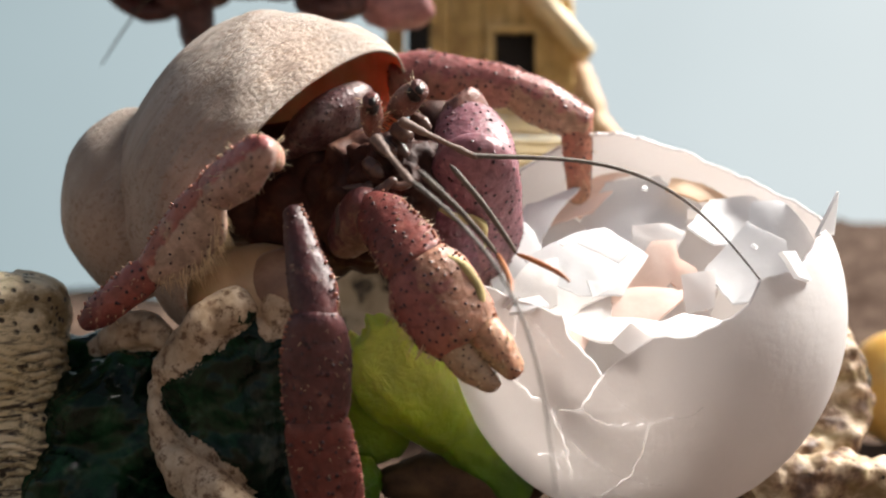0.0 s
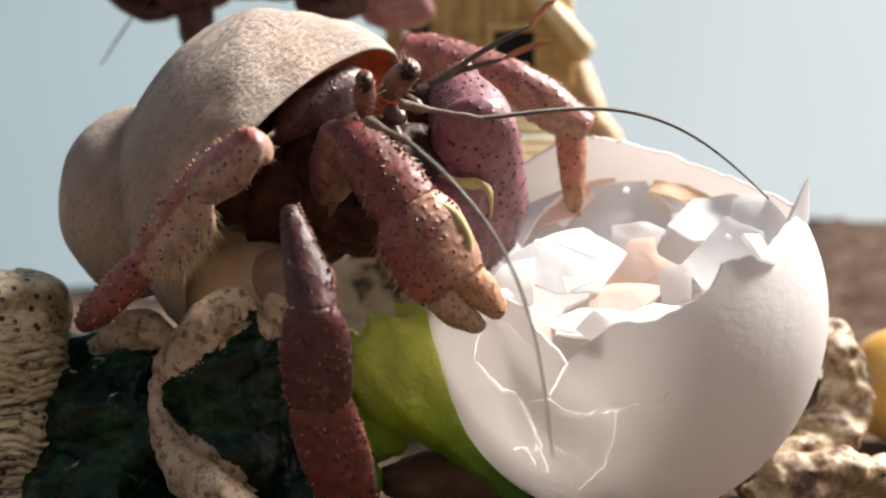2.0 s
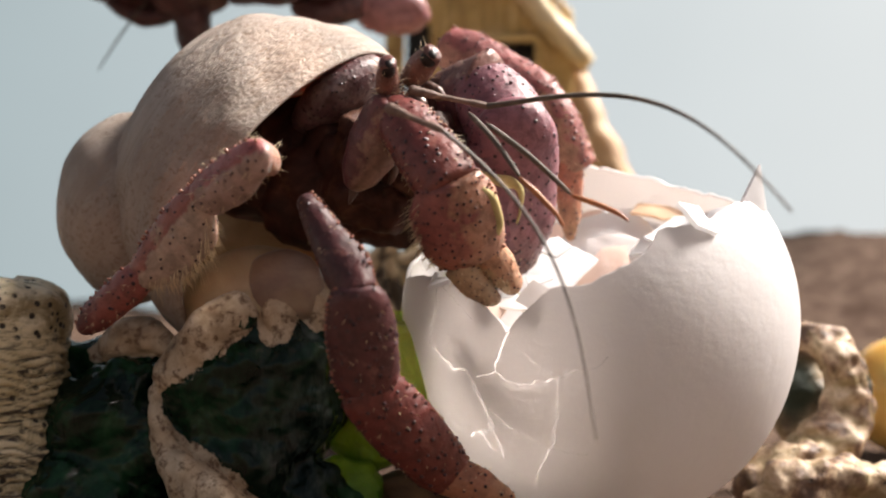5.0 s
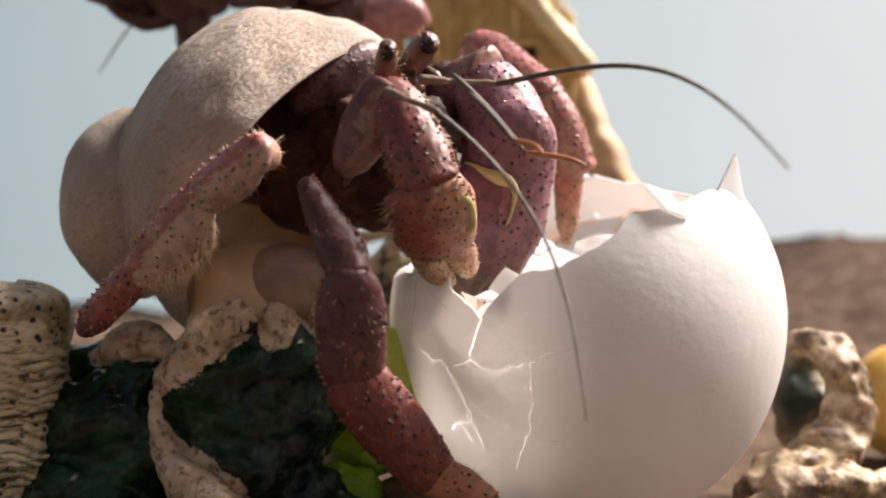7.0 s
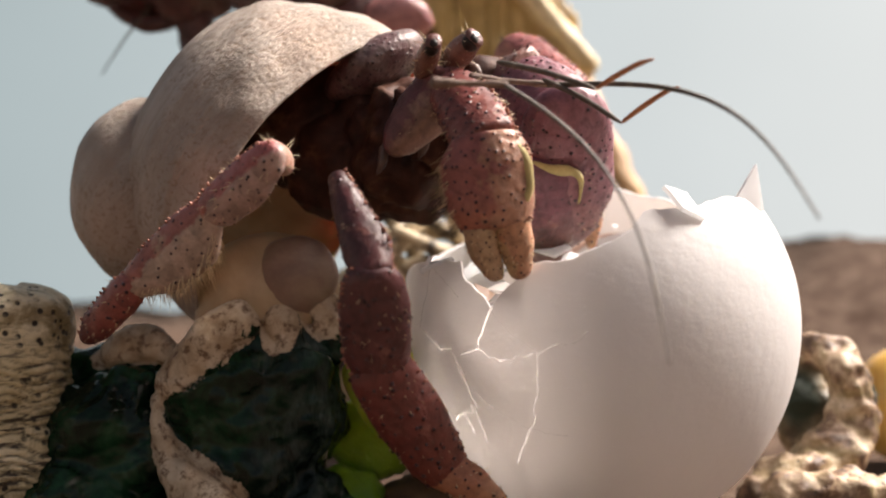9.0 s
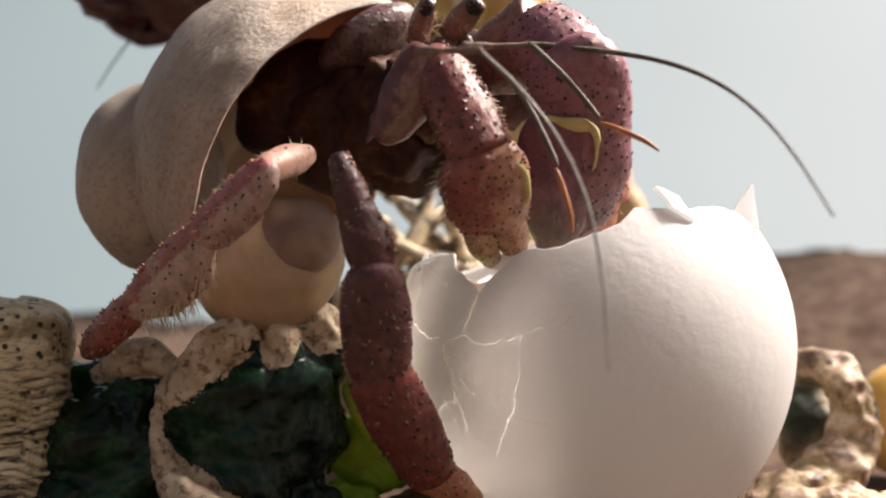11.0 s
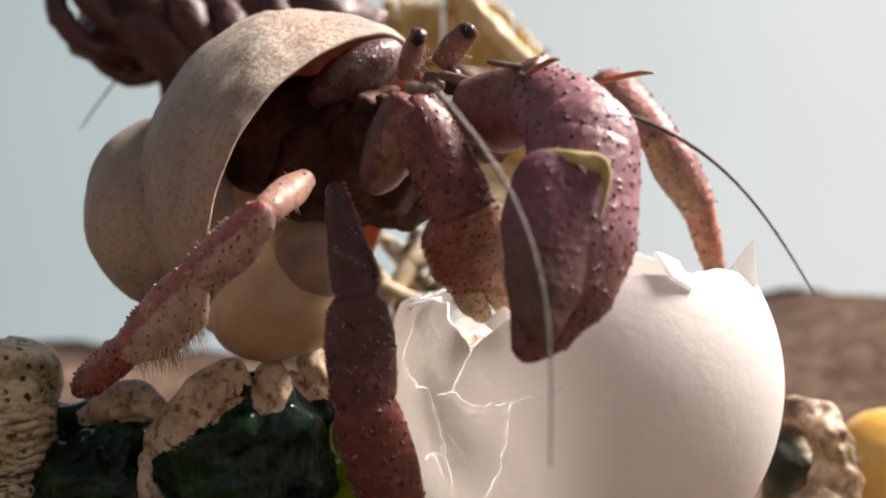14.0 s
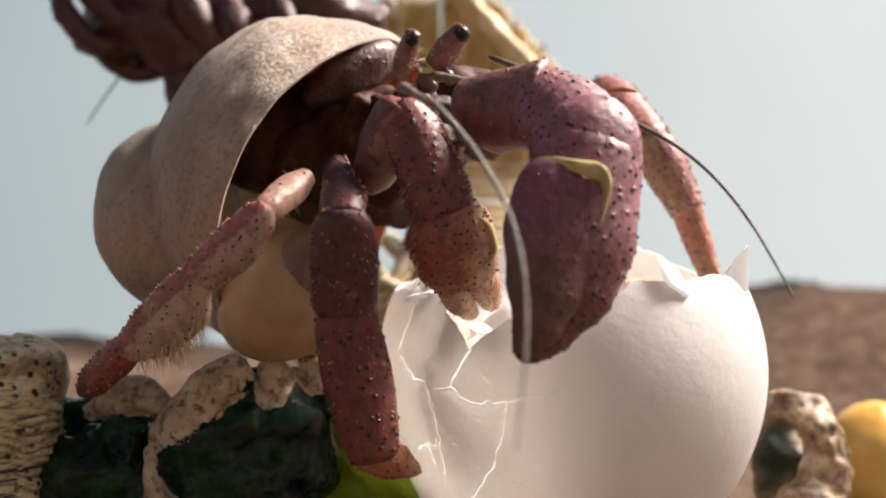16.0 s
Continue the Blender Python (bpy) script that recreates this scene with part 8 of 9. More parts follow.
    walk(peduncle, [
        (0, aim(-3.65, -8.68, 62.08, 2.79, -8.00, 59.08)),
        (0.5, aim(-3.88, -8.55, 62.53, 3.04, -8.00, 60.85)),
        (1, aim(-3.60, -8.58, 62.69, 3.28, -8.00, 60.89)),
        (1.5, aim(-3.76, -8.44, 63.37, 3.33, -8.00, 62.70)),
        (2, aim(-3.74, -8.54, 63.68, 3.27, -8.00, 62.46)),
        (2.5, aim(-3.49, -8.51, 65.11, 3.60, -8.00, 64.45)),
        (3, aim(-4.60, -8.41, 65.68, 2.52, -8.00, 65.58)),
        (3.5, aim(-4.03, -8.36, 65.26, 3.10, -8.00, 65.11)),
        (4, aim(-2.68, -5.47, 64.98, 3.60, -8.00, 62.72)),
        (4.2, aim(-2.71, -5.70, 65.17, 3.70, -8.00, 63.03)),
        (5.25, aim(-2.81, -8.44, 65.88, 4.20, -8.00, 64.62)),
        (6.3, aim(-2.39, -8.38, 67.00, 4.70, -8.00, 66.23)),
        (6.5, aim(-2.30, -8.37, 67.22, 4.79, -8.00, 66.53)),
        (7, aim(-2.03, -8.30, 67.38, 5.09, -8.00, 67.07)),
        (7.5, aim(-1.43, -8.34, 67.42, 5.65, -8.00, 66.61)),
        (8, aim(-1.67, -8.48, 67.10, 5.28, -8.00, 65.56)),
        (8.5, aim(0.61, -8.19, 67.65, 7.70, -8.00, 66.91)),
        (9, aim(2.62, -8.08, 67.96, 9.73, -8.00, 67.37)),
        (9.2, aim(2.91, -8.11, 68.31, 10.01, -8.00, 67.57)),
        (10.25, aim(2.25, -8.01, 70.81, 9.38, -8.00, 70.62)),
        (11.3, aim(1.63, -7.87, 73.27, 8.75, -8.00, 73.69)),
        (11.5, aim(1.51, -7.84, 73.73, 8.63, -8.00, 74.28)),
        (12, aim(1.11, -7.82, 74.63, 8.23, -8.00, 75.04)),
        (12.5, aim(-0.55, -7.52, 75.01, 6.40, -8.00, 76.55)),
        (13, aim(-0.60, -7.08, 74.95, 6.30, -8.00, 76.51)),
        (13.5, aim(-0.19, -4.92, 75.16, 6.13, -8.00, 73.96)),
        (14, aim(-0.26, -5.42, 75.37, 6.27, -8.00, 74.05)),
        (14.5, aim(-0.45, -5.63, 75.58, 6.17, -8.00, 74.36)),
        (15, aim(-0.51, -5.45, 75.73, 5.97, -8.00, 74.15)),
        (15.5, aim(-0.41, -6.55, 75.27, 6.54, -8.00, 74.49)),
        (16, aim(-0.65, -7.13, 75.11, 6.38, -8.00, 74.30)),
    ])
    walk(peduncle_near, [
        (0, aim(-5.78, -17.01, 59.52, -2.81, -20.00, 55.76)),
        (0.5, aim(-6.03, -16.05, 59.93, -2.36, -20.00, 58.25)),
        (1, aim(-6.13, -16.15, 60.13, -2.63, -20.00, 57.94)),
        (1.5, aim(-6.16, -16.09, 60.66, -2.81, -20.00, 58.33)),
        (2, aim(-6.53, -16.02, 61.05, -3.13, -20.00, 58.92)),
        (2.5, aim(-6.95, -16.07, 62.23, -3.32, -20.00, 60.41)),
        (3, aim(-6.89, -15.70, 62.56, -3.78, -20.00, 60.62)),
        (3.5, aim(-6.22, -15.84, 62.08, -3.05, -20.00, 59.95)),
        (4, aim(-4.48, -17.20, 61.27, -0.23, -20.00, 58.82)),
        (4.2, aim(-4.51, -17.15, 61.53, -0.26, -20.00, 59.12)),
        (5.25, aim(-4.66, -16.95, 62.86, -0.42, -20.00, 60.70)),
        (6.3, aim(-4.82, -16.78, 64.19, -0.59, -20.00, 62.28)),
        (6.5, aim(-4.85, -16.75, 64.45, -0.62, -20.00, 62.58)),
        (7, aim(-4.94, -16.75, 64.62, -0.82, -20.00, 62.52)),
        (7.5, aim(-4.26, -16.04, 64.94, -0.56, -20.00, 63.33)),
        (8, aim(-4.55, -16.89, 64.67, -0.43, -20.00, 62.38)),
        (8.5, aim(-2.81, -17.61, 65.09, 2.16, -20.00, 63.88)),
        (9, aim(-0.98, -20.15, 65.21, 4.67, -20.00, 65.09)),
        (9.2, aim(-1.45, -20.15, 65.62, 4.19, -20.00, 65.50)),
        (10.25, aim(-2.13, -19.54, 67.85, 3.15, -21.50, 67.42)),
        (11.3, aim(-2.52, -19.87, 69.88, 2.14, -23.00, 69.26)),
        (11.5, aim(-2.58, -20.40, 70.15, 1.94, -23.73, 69.50)),
        (12, aim(-3.19, -21.57, 70.21, 0.82, -25.55, 69.98)),
        (12.5, aim(-3.50, -23.19, 70.02, 0.31, -27.36, 69.77)),
        (13, aim(-3.59, -24.42, 69.76, -0.57, -29.18, 69.40)),
        (13.5, aim(-3.32, -25.85, 69.12, -1.14, -31.00, 68.33)),
        (14, aim(-3.47, -25.76, 69.40, -1.72, -31.00, 68.23)),
        (14.5, aim(-3.66, -26.06, 69.48, -1.62, -31.00, 67.64)),
        (15, aim(-3.72, -26.25, 69.67, -1.31, -31.00, 67.80)),
        (15.5, aim(-3.44, -26.36, 69.67, -1.05, -31.00, 67.51)),
        (16, aim(-3.83, -26.44, 69.59, -1.31, -31.00, 67.40)),
    ])
    walk(antennule_stem, [
        (0, aim(0.62, -14.83, 57.57, 6.70, -14.00, 49.54)),
        (0.5, aim(3.98, -15.14, 53.95, 10.52, -14.00, 46.33)),
        (1, aim(5.32, -14.79, 57.30, 13.82, -14.00, 51.88)),
        (1.5, aim(1.98, -14.22, 62.65, 12.09, -14.00, 62.79)),
        (2, aim(-0.78, -13.31, 64.94, 7.90, -14.00, 70.08)),
        (2.5, aim(2.17, -13.47, 63.40, 12.07, -14.00, 65.39)),
        (3, aim(1.90, -11.07, 64.78, 11.58, -14.00, 64.89)),
        (3.5, aim(4.22, -14.75, 61.59, 13.13, -14.00, 56.88)),
        (4, aim(6.75, -14.22, 57.65, 15.64, -14.00, 52.83)),
        (4.2, aim(6.13, -14.32, 58.39, 14.85, -14.00, 53.29)),
        (5.25, aim(3.28, -14.94, 62.46, 10.70, -14.00, 55.65)),
        (6.3, aim(1.39, -15.70, 66.53, 6.54, -14.00, 58.00)),
        (6.5, aim(1.14, -15.84, 67.25, 5.75, -14.00, 58.45)),
        (7, aim(0.66, -12.61, 67.12, 7.33, -14.00, 59.65)),
        (7.5, aim(3.32, -15.07, 64.81, 10.17, -14.00, 57.45)),
        (8, aim(6.03, -15.16, 60.97, 11.60, -14.00, 52.61)),
        (8.5, aim(7.27, -14.81, 64.94, 14.11, -14.00, 57.54)),
        (9, aim(9.16, -8.28, 67.86, 15.75, -14.00, 62.76)),
        (9.2, aim(9.00, -8.52, 68.32, 15.55, -14.00, 62.90)),
        (10.25, aim(8.16, -10.27, 70.57, 14.50, -14.00, 63.63)),
        (11.3, aim(7.19, -13.75, 72.31, 13.44, -14.00, 64.36)),
        (11.5, aim(6.97, -15.51, 72.28, 13.23, -14.00, 64.49)),
        (12, aim(6.29, -11.25, 74.73, 13.10, -14.00, 67.77)),
        (12.5, aim(4.53, -10.75, 76.31, 13.73, -14.00, 73.67)),
        (13, aim(4.86, -8.51, 77.19, 12.82, -14.00, 74.25)),
        (13.5, aim(4.03, -9.72, 76.00, 12.91, -14.00, 73.75)),
        (14, aim(3.38, -13.85, 74.71, 13.31, -14.00, 72.84)),
        (14.5, aim(3.50, -9.39, 76.74, 12.39, -14.00, 75.34)),
        (15, aim(3.91, -8.17, 77.47, 12.02, -14.00, 75.89)),
        (15.5, aim(4.44, -8.74, 76.84, 12.71, -14.00, 74.37)),
        (16, aim(4.18, -10.06, 76.60, 12.29, -14.00, 72.02)),
    ])
    walk(antennule_tip, [
        (0, aim(6.70, -14.00, 49.54, 11.14, -17.15, 47.09)),
        (0.5, aim(10.52, -14.00, 46.33, 14.10, -18.43, 44.57)),
        (1, aim(13.82, -14.00, 51.88, 19.62, -15.34, 51.45)),
        (1.5, aim(12.09, -14.00, 62.79, 16.84, -17.09, 64.64)),
        (2, aim(7.90, -14.00, 70.08, 9.52, -19.68, 70.89)),
        (2.5, aim(12.07, -14.00, 65.39, 17.81, -15.41, 66.18)),
        (3, aim(11.58, -14.00, 64.89, 17.39, -15.29, 65.28)),
        (3.5, aim(13.13, -14.00, 56.88, 18.87, -15.21, 55.78)),
        (4, aim(15.64, -14.00, 52.83, 20.29, -15.15, 49.29)),
        (4.2, aim(14.85, -14.00, 53.29, 19.65, -15.11, 49.93)),
        (5.25, aim(10.70, -14.00, 55.65, 15.37, -17.10, 53.60)),
        (6.3, aim(6.54, -14.00, 58.00, 11.19, -17.70, 57.41)),
        (6.5, aim(5.75, -14.00, 58.45, 10.41, -17.72, 58.14)),
        (7, aim(7.33, -14.00, 59.65, 12.62, -16.30, 58.14)),
        (7.5, aim(10.17, -14.00, 57.45, 14.61, -17.84, 56.38)),
        (8, aim(11.60, -14.00, 52.61, 15.05, -18.87, 52.35)),
        (8.5, aim(14.11, -14.00, 57.54, 19.84, -15.46, 58.36)),
        (9, aim(15.75, -14.00, 62.76, 20.59, -15.76, 65.78)),
        (9.2, aim(15.55, -14.00, 62.90, 20.47, -16.30, 65.39)),
        (10.25, aim(14.50, -14.00, 63.63, 18.85, -17.99, 62.79)),
        (11.3, aim(13.44, -14.00, 64.36, 18.29, -14.62, 60.95)),
        (11.5, aim(13.23, -14.00, 64.49, 17.82, -14.53, 60.71)),
        (12, aim(13.10, -14.00, 67.77, 18.82, -15.14, 66.51)),
        (12.5, aim(13.73, -14.00, 73.67, 19.33, -15.72, 74.82)),
        (13, aim(12.82, -14.00, 74.25, 18.38, -15.76, 75.50)),
        (13.5, aim(12.91, -14.00, 73.75, 18.21, -15.86, 75.75)),
        (14, aim(13.31, -14.00, 72.84, 18.12, -17.52, 73.17)),
        (14.5, aim(12.39, -14.00, 75.34, 17.61, -15.94, 77.50)),
        (15, aim(12.02, -14.00, 75.89, 17.30, -15.85, 77.96)),
        (15.5, aim(12.71, -14.00, 74.37, 18.27, -15.67, 75.74)),
        (16, aim(12.29, -14.00, 72.02, 17.40, -17.09, 71.92)),
    ])
    walk(antennule_near_stem, [
        (0, aim(-2.20, -18.13, 56.82, 4.74, -17.00, 49.56)),
        (0.5, aim(-2.62, -11.05, 61.02, 2.74, -17.00, 54.85)),
        (1, aim(-0.80, -11.18, 61.46, 4.69, -17.00, 55.27)),
        (1.5, aim(-0.77, -8.18, 62.96, 3.76, -17.00, 60.96)),
        (2, aim(-1.36, -9.32, 65.51, 5.15, -17.00, 66.41)),
        (2.5, aim(-1.86, -9.07, 66.18, 3.98, -17.00, 68.46)),
        (3, aim(2.49, -9.03, 64.59, 8.70, -17.00, 64.25)),
        (3.5, aim(0.33, -12.98, 63.48, 8.22, -17.00, 58.60)),
        (4, aim(3.42, -12.30, 59.74, 8.65, -17.00, 52.47)),
        (4.2, aim(3.21, -11.92, 60.41, 8.25, -17.00, 53.26)),
        (5.25, aim(2.08, -10.44, 63.95, 6.12, -17.00, 57.40)),
        (6.3, aim(0.89, -9.44, 67.51, 3.98, -17.00, 61.55)),
        (6.5, aim(0.66, -9.29, 68.19, 3.57, -17.00, 62.34)),
        (7, aim(0.67, -11.50, 66.82, 6.08, -17.00, 60.29)),
        (7.5, aim(3.39, -9.92, 65.87, 8.08, -17.00, 60.39)),
        (8, aim(3.86, -9.17, 65.24, 6.50, -17.00, 59.42)),
        (8.5, aim(7.26, -13.28, 65.37, 12.39, -17.00, 57.49)),
        (9, aim(4.57, -12.48, 68.60, 12.99, -17.00, 65.28)),
        (9.2, aim(4.72, -12.08, 68.66, 12.61, -17.00, 64.70)),
        (10.25, aim(5.39, -11.88, 68.61, 10.67, -17.00, 61.66)),
        (11.3, aim(5.89, -14.47, 67.98, 8.72, -17.00, 58.61)),
        (11.5, aim(5.94, -15.57, 67.74, 8.35, -17.00, 58.03)),
        (12, aim(5.40, -15.92, 71.43, 11.11, -17.00, 63.15)),
        (12.5, aim(4.37, -9.12, 75.65, 9.92, -17.00, 72.58)),
        (13, aim(4.30, -8.61, 76.59, 8.77, -17.00, 73.13)),
        (13.5, aim(4.73, -7.68, 76.56, 7.33, -17.00, 73.64)),
        (14, aim(4.90, -7.39, 75.29, 6.69, -17.00, 72.72)),
        (14.5, aim(4.21, -7.58, 76.10, 7.07, -17.00, 73.78)),
        (15, aim(3.40, -7.29, 77.69, 5.63, -17.00, 75.94)),
        (15.5, aim(3.63, -8.39, 75.47, 7.32, -17.00, 71.67)),
        (16, aim(3.39, -9.80, 74.95, 8.19, -17.00, 69.71)),
    ])
    walk(antennule_near_tip, [
        (0, aim(4.74, -17.00, 49.56, 5.62, -21.94, 46.33)),
        (0.5, aim(2.74, -17.00, 54.85, 6.66, -20.31, 51.81)),
        (1, aim(4.69, -17.00, 55.27, 9.06, -17.52, 51.24)),
        (1.5, aim(3.76, -17.00, 60.96, 8.31, -20.80, 61.64)),
        (2, aim(5.15, -17.00, 66.41, 9.07, -21.47, 66.93)),
        (2.5, aim(3.98, -17.00, 68.46, 8.02, -21.01, 70.25)),
        (3, aim(8.70, -17.00, 64.25, 13.55, -20.47, 64.11)),
        (3.5, aim(8.22, -17.00, 58.60, 11.73, -21.60, 57.15)),
        (4, aim(8.65, -17.00, 52.47, 12.04, -17.71, 47.61)),
        (4.2, aim(8.25, -17.00, 53.26, 11.74, -17.65, 48.47)),
        (5.25, aim(6.12, -17.00, 57.40, 10.23, -17.34, 53.10)),
        (6.3, aim(3.98, -17.00, 61.55, 8.19, -19.37, 58.05)),
        (6.5, aim(3.57, -17.00, 62.34, 7.77, -19.65, 59.03)),
        (7, aim(6.08, -17.00, 60.29, 8.00, -22.41, 58.66)),
        (7.5, aim(8.08, -17.00, 60.39, 9.71, -19.97, 55.48)),
        (8, aim(6.50, -17.00, 59.42, 9.87, -17.23, 54.50)),
        (8.5, aim(12.39, -17.00, 57.49, 16.13, -19.24, 53.42)),
        (9, aim(12.99, -17.00, 65.28, 17.25, -20.75, 67.10)),
        (9.2, aim(12.61, -17.00, 64.70, 16.40, -21.53, 65.56)),
        (10.25, aim(10.67, -17.00, 61.66, 12.86, -21.43, 58.33)),
        (11.3, aim(8.72, -17.00, 58.61, 9.59, -17.06, 52.71)),
        (11.5, aim(8.35, -17.00, 58.03, 8.89, -17.13, 52.09)),
        (12, aim(11.11, -17.00, 63.15, 13.91, -21.93, 61.29)),
        (12.5, aim(9.92, -17.00, 72.58, 11.97, -22.57, 73.17)),
        (13, aim(8.77, -17.00, 73.13, 11.11, -22.45, 72.50)),
        (13.5, aim(7.33, -17.00, 73.64, 8.92, -22.62, 74.85)),
        (14, aim(6.69, -17.00, 72.72, 8.91, -22.54, 72.87)),
        (14.5, aim(7.07, -17.00, 73.78, 9.00, -22.63, 74.22)),
        (15, aim(5.63, -17.00, 75.94, 7.22, -22.53, 77.53)),
        (15.5, aim(7.32, -17.00, 71.67, 10.22, -21.99, 70.17)),
        (16, aim(8.19, -17.00, 69.71, 11.54, -21.76, 68.38)),
    ])
    walk(shell, [
        (0, aim(-42.49, 6.00, 57.00, -5.11, 6.00, 71.50)),
        (0.5, aim(-42.54, 6.00, 56.90, -5.30, 6.00, 71.17)),
        (1, aim(-42.59, 6.00, 56.88, -5.51, 6.00, 70.92)),
        (1.5, aim(-42.59, 6.00, 56.97, -5.63, 6.00, 70.77)),
        (2, aim(-42.76, 6.00, 56.90, -6.13, 6.00, 71.30)),
        (2.5, aim(-43.04, 6.00, 56.90, -6.56, 6.00, 71.91)),
        (3, aim(-43.10, 6.00, 56.53, -6.24, 6.00, 71.93)),
        (3.5, aim(-43.14, 6.00, 56.19, -5.89, 6.00, 71.96)),
        (4, aim(-43.27, 6.00, 56.53, -4.35, 6.00, 71.64)),
        (4.2, aim(-43.24, 6.00, 56.66, -4.44, 6.00, 71.79)),
        (5.25, aim(-43.11, 6.00, 57.30, -4.95, 6.00, 72.63)),
        (6.3, aim(-42.99, 6.00, 57.95, -5.46, 6.00, 73.47)),
        (6.5, aim(-42.97, 6.00, 58.07, -5.56, 6.00, 73.63)),
        (7, aim(-42.99, 6.00, 58.14, -5.35, 6.00, 73.73)),
        (7.5, aim(-42.33, 6.00, 58.38, -4.58, 6.00, 73.99)),
        (8, aim(-42.03, 6.00, 58.58, -4.49, 6.00, 73.91)),
        (8.5, aim(-41.96, 6.00, 59.20, -3.29, 6.00, 74.37)),
        (9, aim(-42.00, 6.00, 59.74, -2.70, 6.00, 75.05)),
        (9.2, aim(-42.00, 6.00, 60.20, -2.58, 6.00, 75.53)),
        (10.25, aim(-41.82, 6.00, 62.29, -3.11, 6.00, 78.66, -5.0)),
        (11.3, aim(-41.65, 6.00, 64.39, -3.66, 6.00, 81.82, -10.0)),
        (11.5, aim(-41.62, 6.00, 64.79, -3.76, 6.00, 82.42, -11.0)),
        (12, aim(-42.00, 6.00, 64.48, -4.15, 6.00, 82.89, -11.0)),
        (12.5, aim(-41.90, 6.00, 64.41, -4.31, 6.00, 83.00, -11.0)),
        (13, aim(-41.57, 6.00, 64.41, -4.03, 6.00, 83.17, -11.0)),
        (13.5, aim(-40.70, 6.00, 64.38, -2.99, 6.00, 82.93, -11.0)),
        (14, aim(-39.99, 6.00, 64.39, -2.67, 6.00, 83.07, -11.0)),
        (14.5, aim(-39.84, 6.00, 64.24, -2.17, 6.00, 83.17, -11.0)),
        (15, aim(-39.76, 6.00, 64.33, -2.04, 6.00, 83.57, -11.0)),
        (15.5, aim(-39.65, 6.00, 64.05, -1.42, 6.00, 83.44, -11.0)),
        (16, aim(-39.43, 6.00, 63.73, -1.31, 6.00, 83.20, -11.0)),
    ])
    walk(egg, [
        (0, spin(22.12, 8.21, 43.12, 18.2, 3.9, 15.3)),
        (0.5, spin(21.82, 8.23, 43.49, 19.1, 3.0, 15.3)),
        (1, spin(21.59, 8.28, 43.45, 18.8, 2.7, 15.0)),
        (1.5, spin(21.08, 8.08, 42.79, 15.5, 2.9, 12.6)),
        (2, spin(20.03, 8.19, 43.06, 14.5, 2.0, 11.6)),
        (2.5, spin(19.22, 8.33, 42.90, 11.7, 1.4, 8.9)),
        (3, spin(19.08, 8.14, 42.68, 10.3, 3.2, 7.8)),
        (3.5, spin(18.96, 8.09, 42.67, 10.2, 4.6, 7.8)),
        (4, spin(18.52, 8.34, 42.55, 8.9, 2.4, 6.8)),
        (6.5, spin(15.92, 9.02, 43.61, -0.3, 0.6, 0.3)),
        (7, spin(15.84, 9.00, 43.58, 0.0, 0.0, 0.2)),
        (7.5, spin(16.04, 8.99, 43.65, -0.3, 0.9, 0.8)),
        (8, spin(16.12, 9.00, 43.81, 0.2, 0.8, 0.3)),
        (8.5, spin(16.55, 8.91, 43.64, -0.3, 1.2, 0.0)),
        (9, spin(16.88, 8.78, 43.41, -3.0, 3.5, -1.0)),
        (11.5, spin(16.26, 8.81, 42.83, -11.5, 7.2, -4.3)),
        (12, spin(16.22, 8.78, 42.87, -11.1, 7.4, -4.4)),
        (12.5, spin(15.97, 8.76, 43.05, -10.0, 7.9, -3.5)),
        (13, spin(15.99, 8.72, 43.10, -9.2, 7.9, -3.4)),
        (13.5, spin(15.98, 8.43, 43.91, -4.6, 8.6, -3.2)),
        (14, spin(16.13, 8.23, 44.33, -2.0, 9.2, -4.1)),
        (14.5, spin(15.94, 8.07, 44.52, -0.7, 9.8, -3.6)),
        (15, spin(15.78, 8.14, 44.46, -1.3, 9.5, -2.6)),
        (15.5, spin(15.44, 8.21, 44.44, -1.1, 10.0, -1.1)),
        (16, spin(15.32, 7.94, 44.80, 0.9, 11.4, -1.2)),
    ])
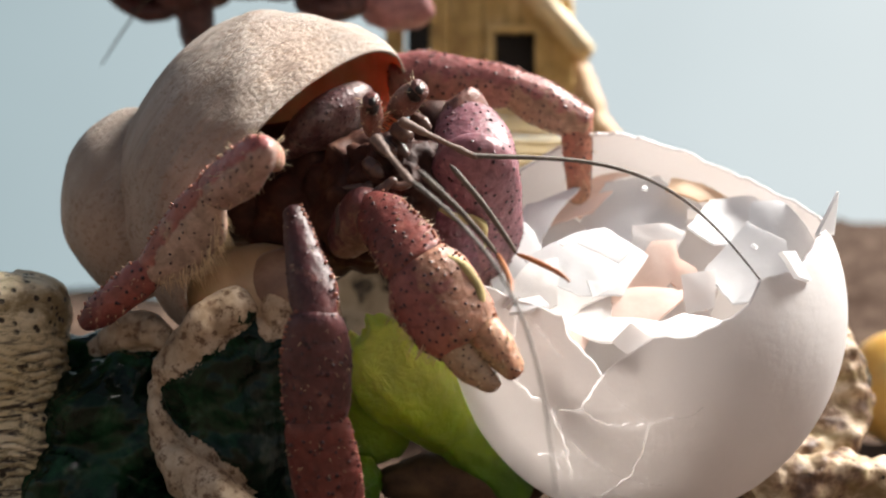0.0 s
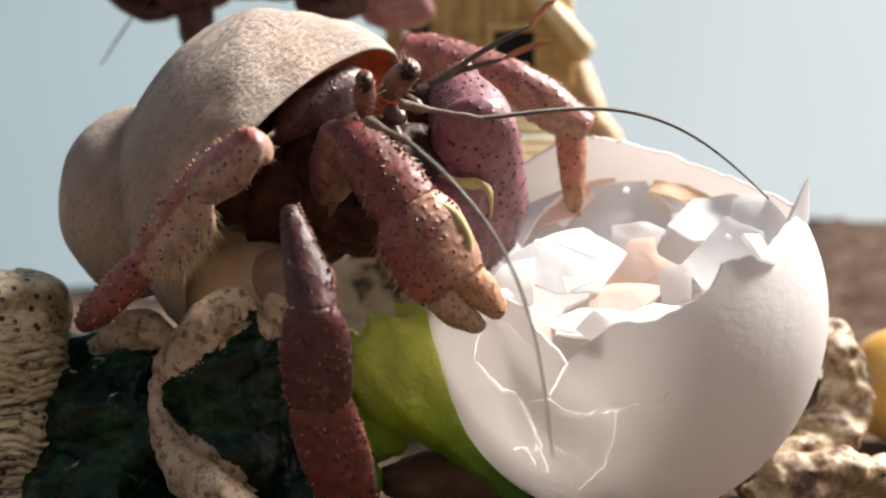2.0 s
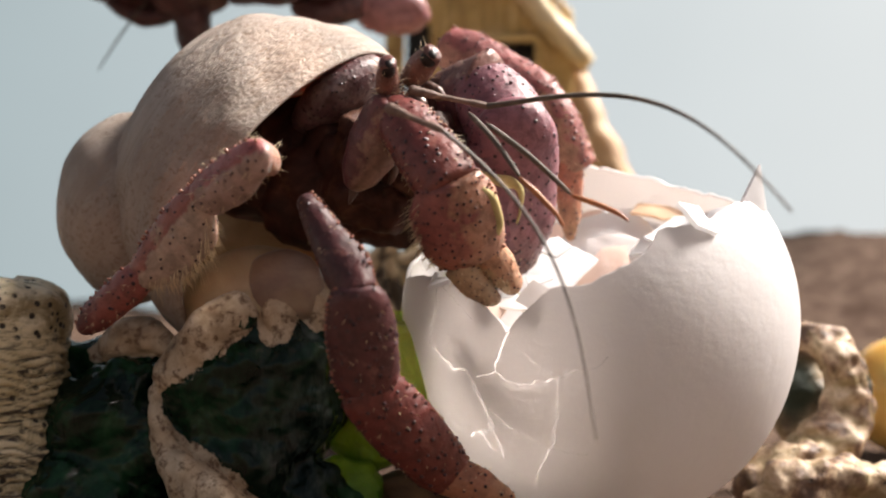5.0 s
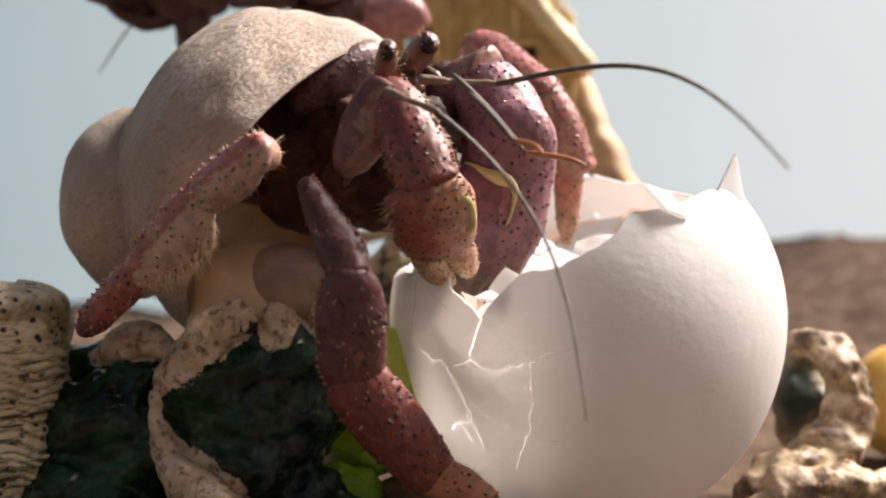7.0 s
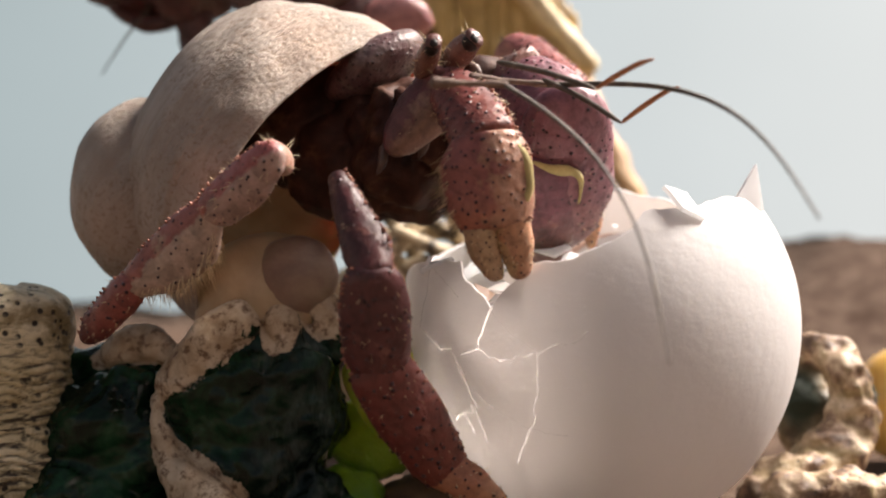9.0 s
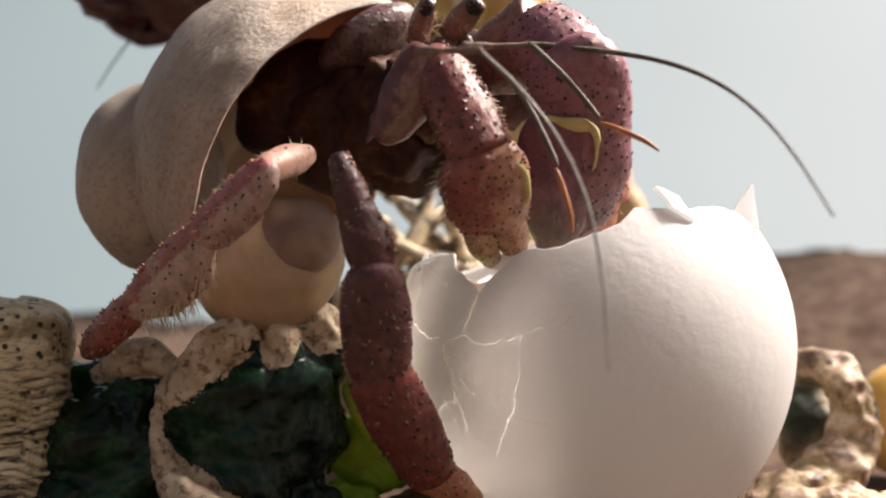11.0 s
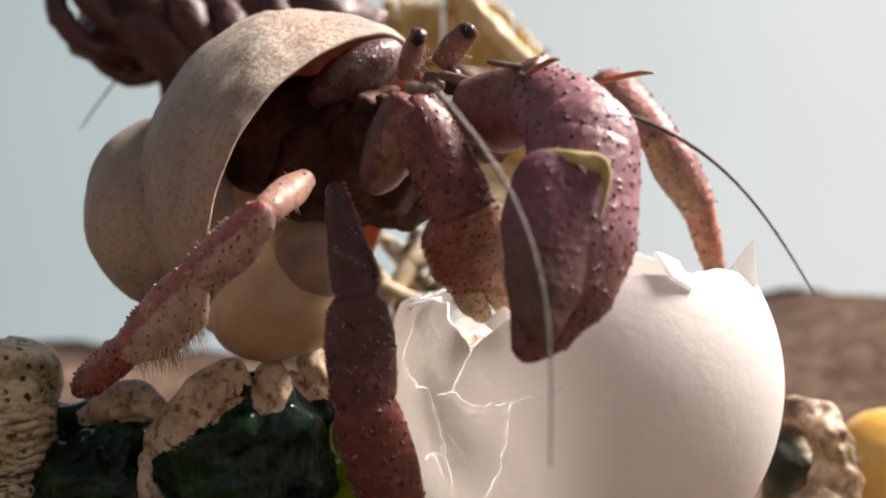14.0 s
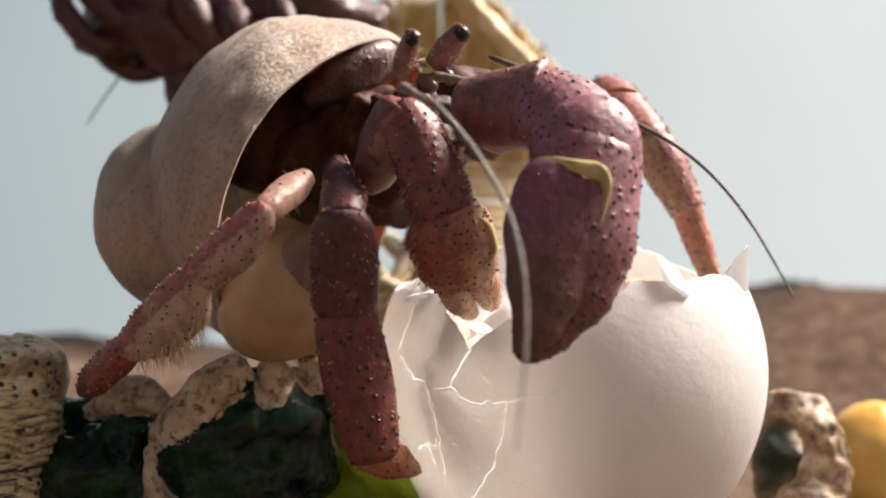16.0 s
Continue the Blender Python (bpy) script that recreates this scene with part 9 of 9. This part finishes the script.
    walk(other_crab, [
        (0, spin(-29.88, 60.00, 95.77, 0, 0, 0)),
        (0.5, spin(-29.91, 60.00, 95.52, 0, 0, 0)),
        (1, spin(-29.95, 60.00, 95.41, 0, 0, 0)),
        (1.5, spin(-29.95, 60.00, 95.46, 0, 0, 0)),
        (2, spin(-29.84, 60.00, 95.49, 0, 0, 0)),
        (2.5, spin(-29.82, 60.00, 95.70, 0, 0, 0)),
        (3, spin(-29.97, 60.00, 96.00, 0, 0, 0)),
        (3.5, spin(-30.03, 60.00, 96.20, 0, 0, 0)),
        (4, spin(-30.19, 60.00, 96.35, 0, 0, 0)),
        (4.2, spin(-30.28, 60.00, 96.42, 0, 0, 0)),
        (5.25, spin(-30.59, 60.00, 96.50, 0, 0, 0)),
        (6.3, spin(-30.91, 60.00, 96.59, 0, 0, 0)),
        (6.5, spin(-30.97, 60.00, 96.61, 0, 0, 0)),
        (7, spin(-30.86, 60.00, 96.45, 0, 0, 0)),
        (7.5, spin(-30.77, 60.00, 96.35, 0, 0, 0)),
        (8, spin(-30.74, 60.00, 96.59, 0, 0, 0)),
        (8.5, spin(-30.79, 60.00, 96.87, 0, 0, 0)),
        (9, spin(-30.93, 60.00, 96.42, 0, 0, 0)),
        (9.2, spin(-31.05, 60.00, 96.40, 0, 0, 0)),
        (10.25, spin(-31.66, 60.00, 96.30, 0, 0, 0)),
        (11.3, spin(-32.26, 60.00, 96.19, 0, 0, 0)),
        (11.5, spin(-32.37, 60.00, 96.17, 0, 0, 0)),
        (12, spin(-31.72, 60.00, 96.16, 0, 0, 0)),
        (12.5, spin(-32.01, 60.00, 96.17, 0, 0, 0)),
        (13, spin(-32.20, 60.00, 95.88, 0, 0, 0)),
        (13.5, spin(-32.21, 60.00, 95.97, 0, 0, 0)),
        (14, spin(-32.49, 60.00, 95.52, 0, 0, 0)),
        (14.5, spin(-32.37, 60.00, 95.21, 0, 0, 0)),
        (15, spin(-32.22, 60.00, 95.70, 0, 0, 0)),
        (15.5, spin(-32.33, 60.00, 96.18, 0, 0, 0)),
        (16, spin(-31.99, 60.00, 95.96, 0, 0, 0)),
    ])


motions()
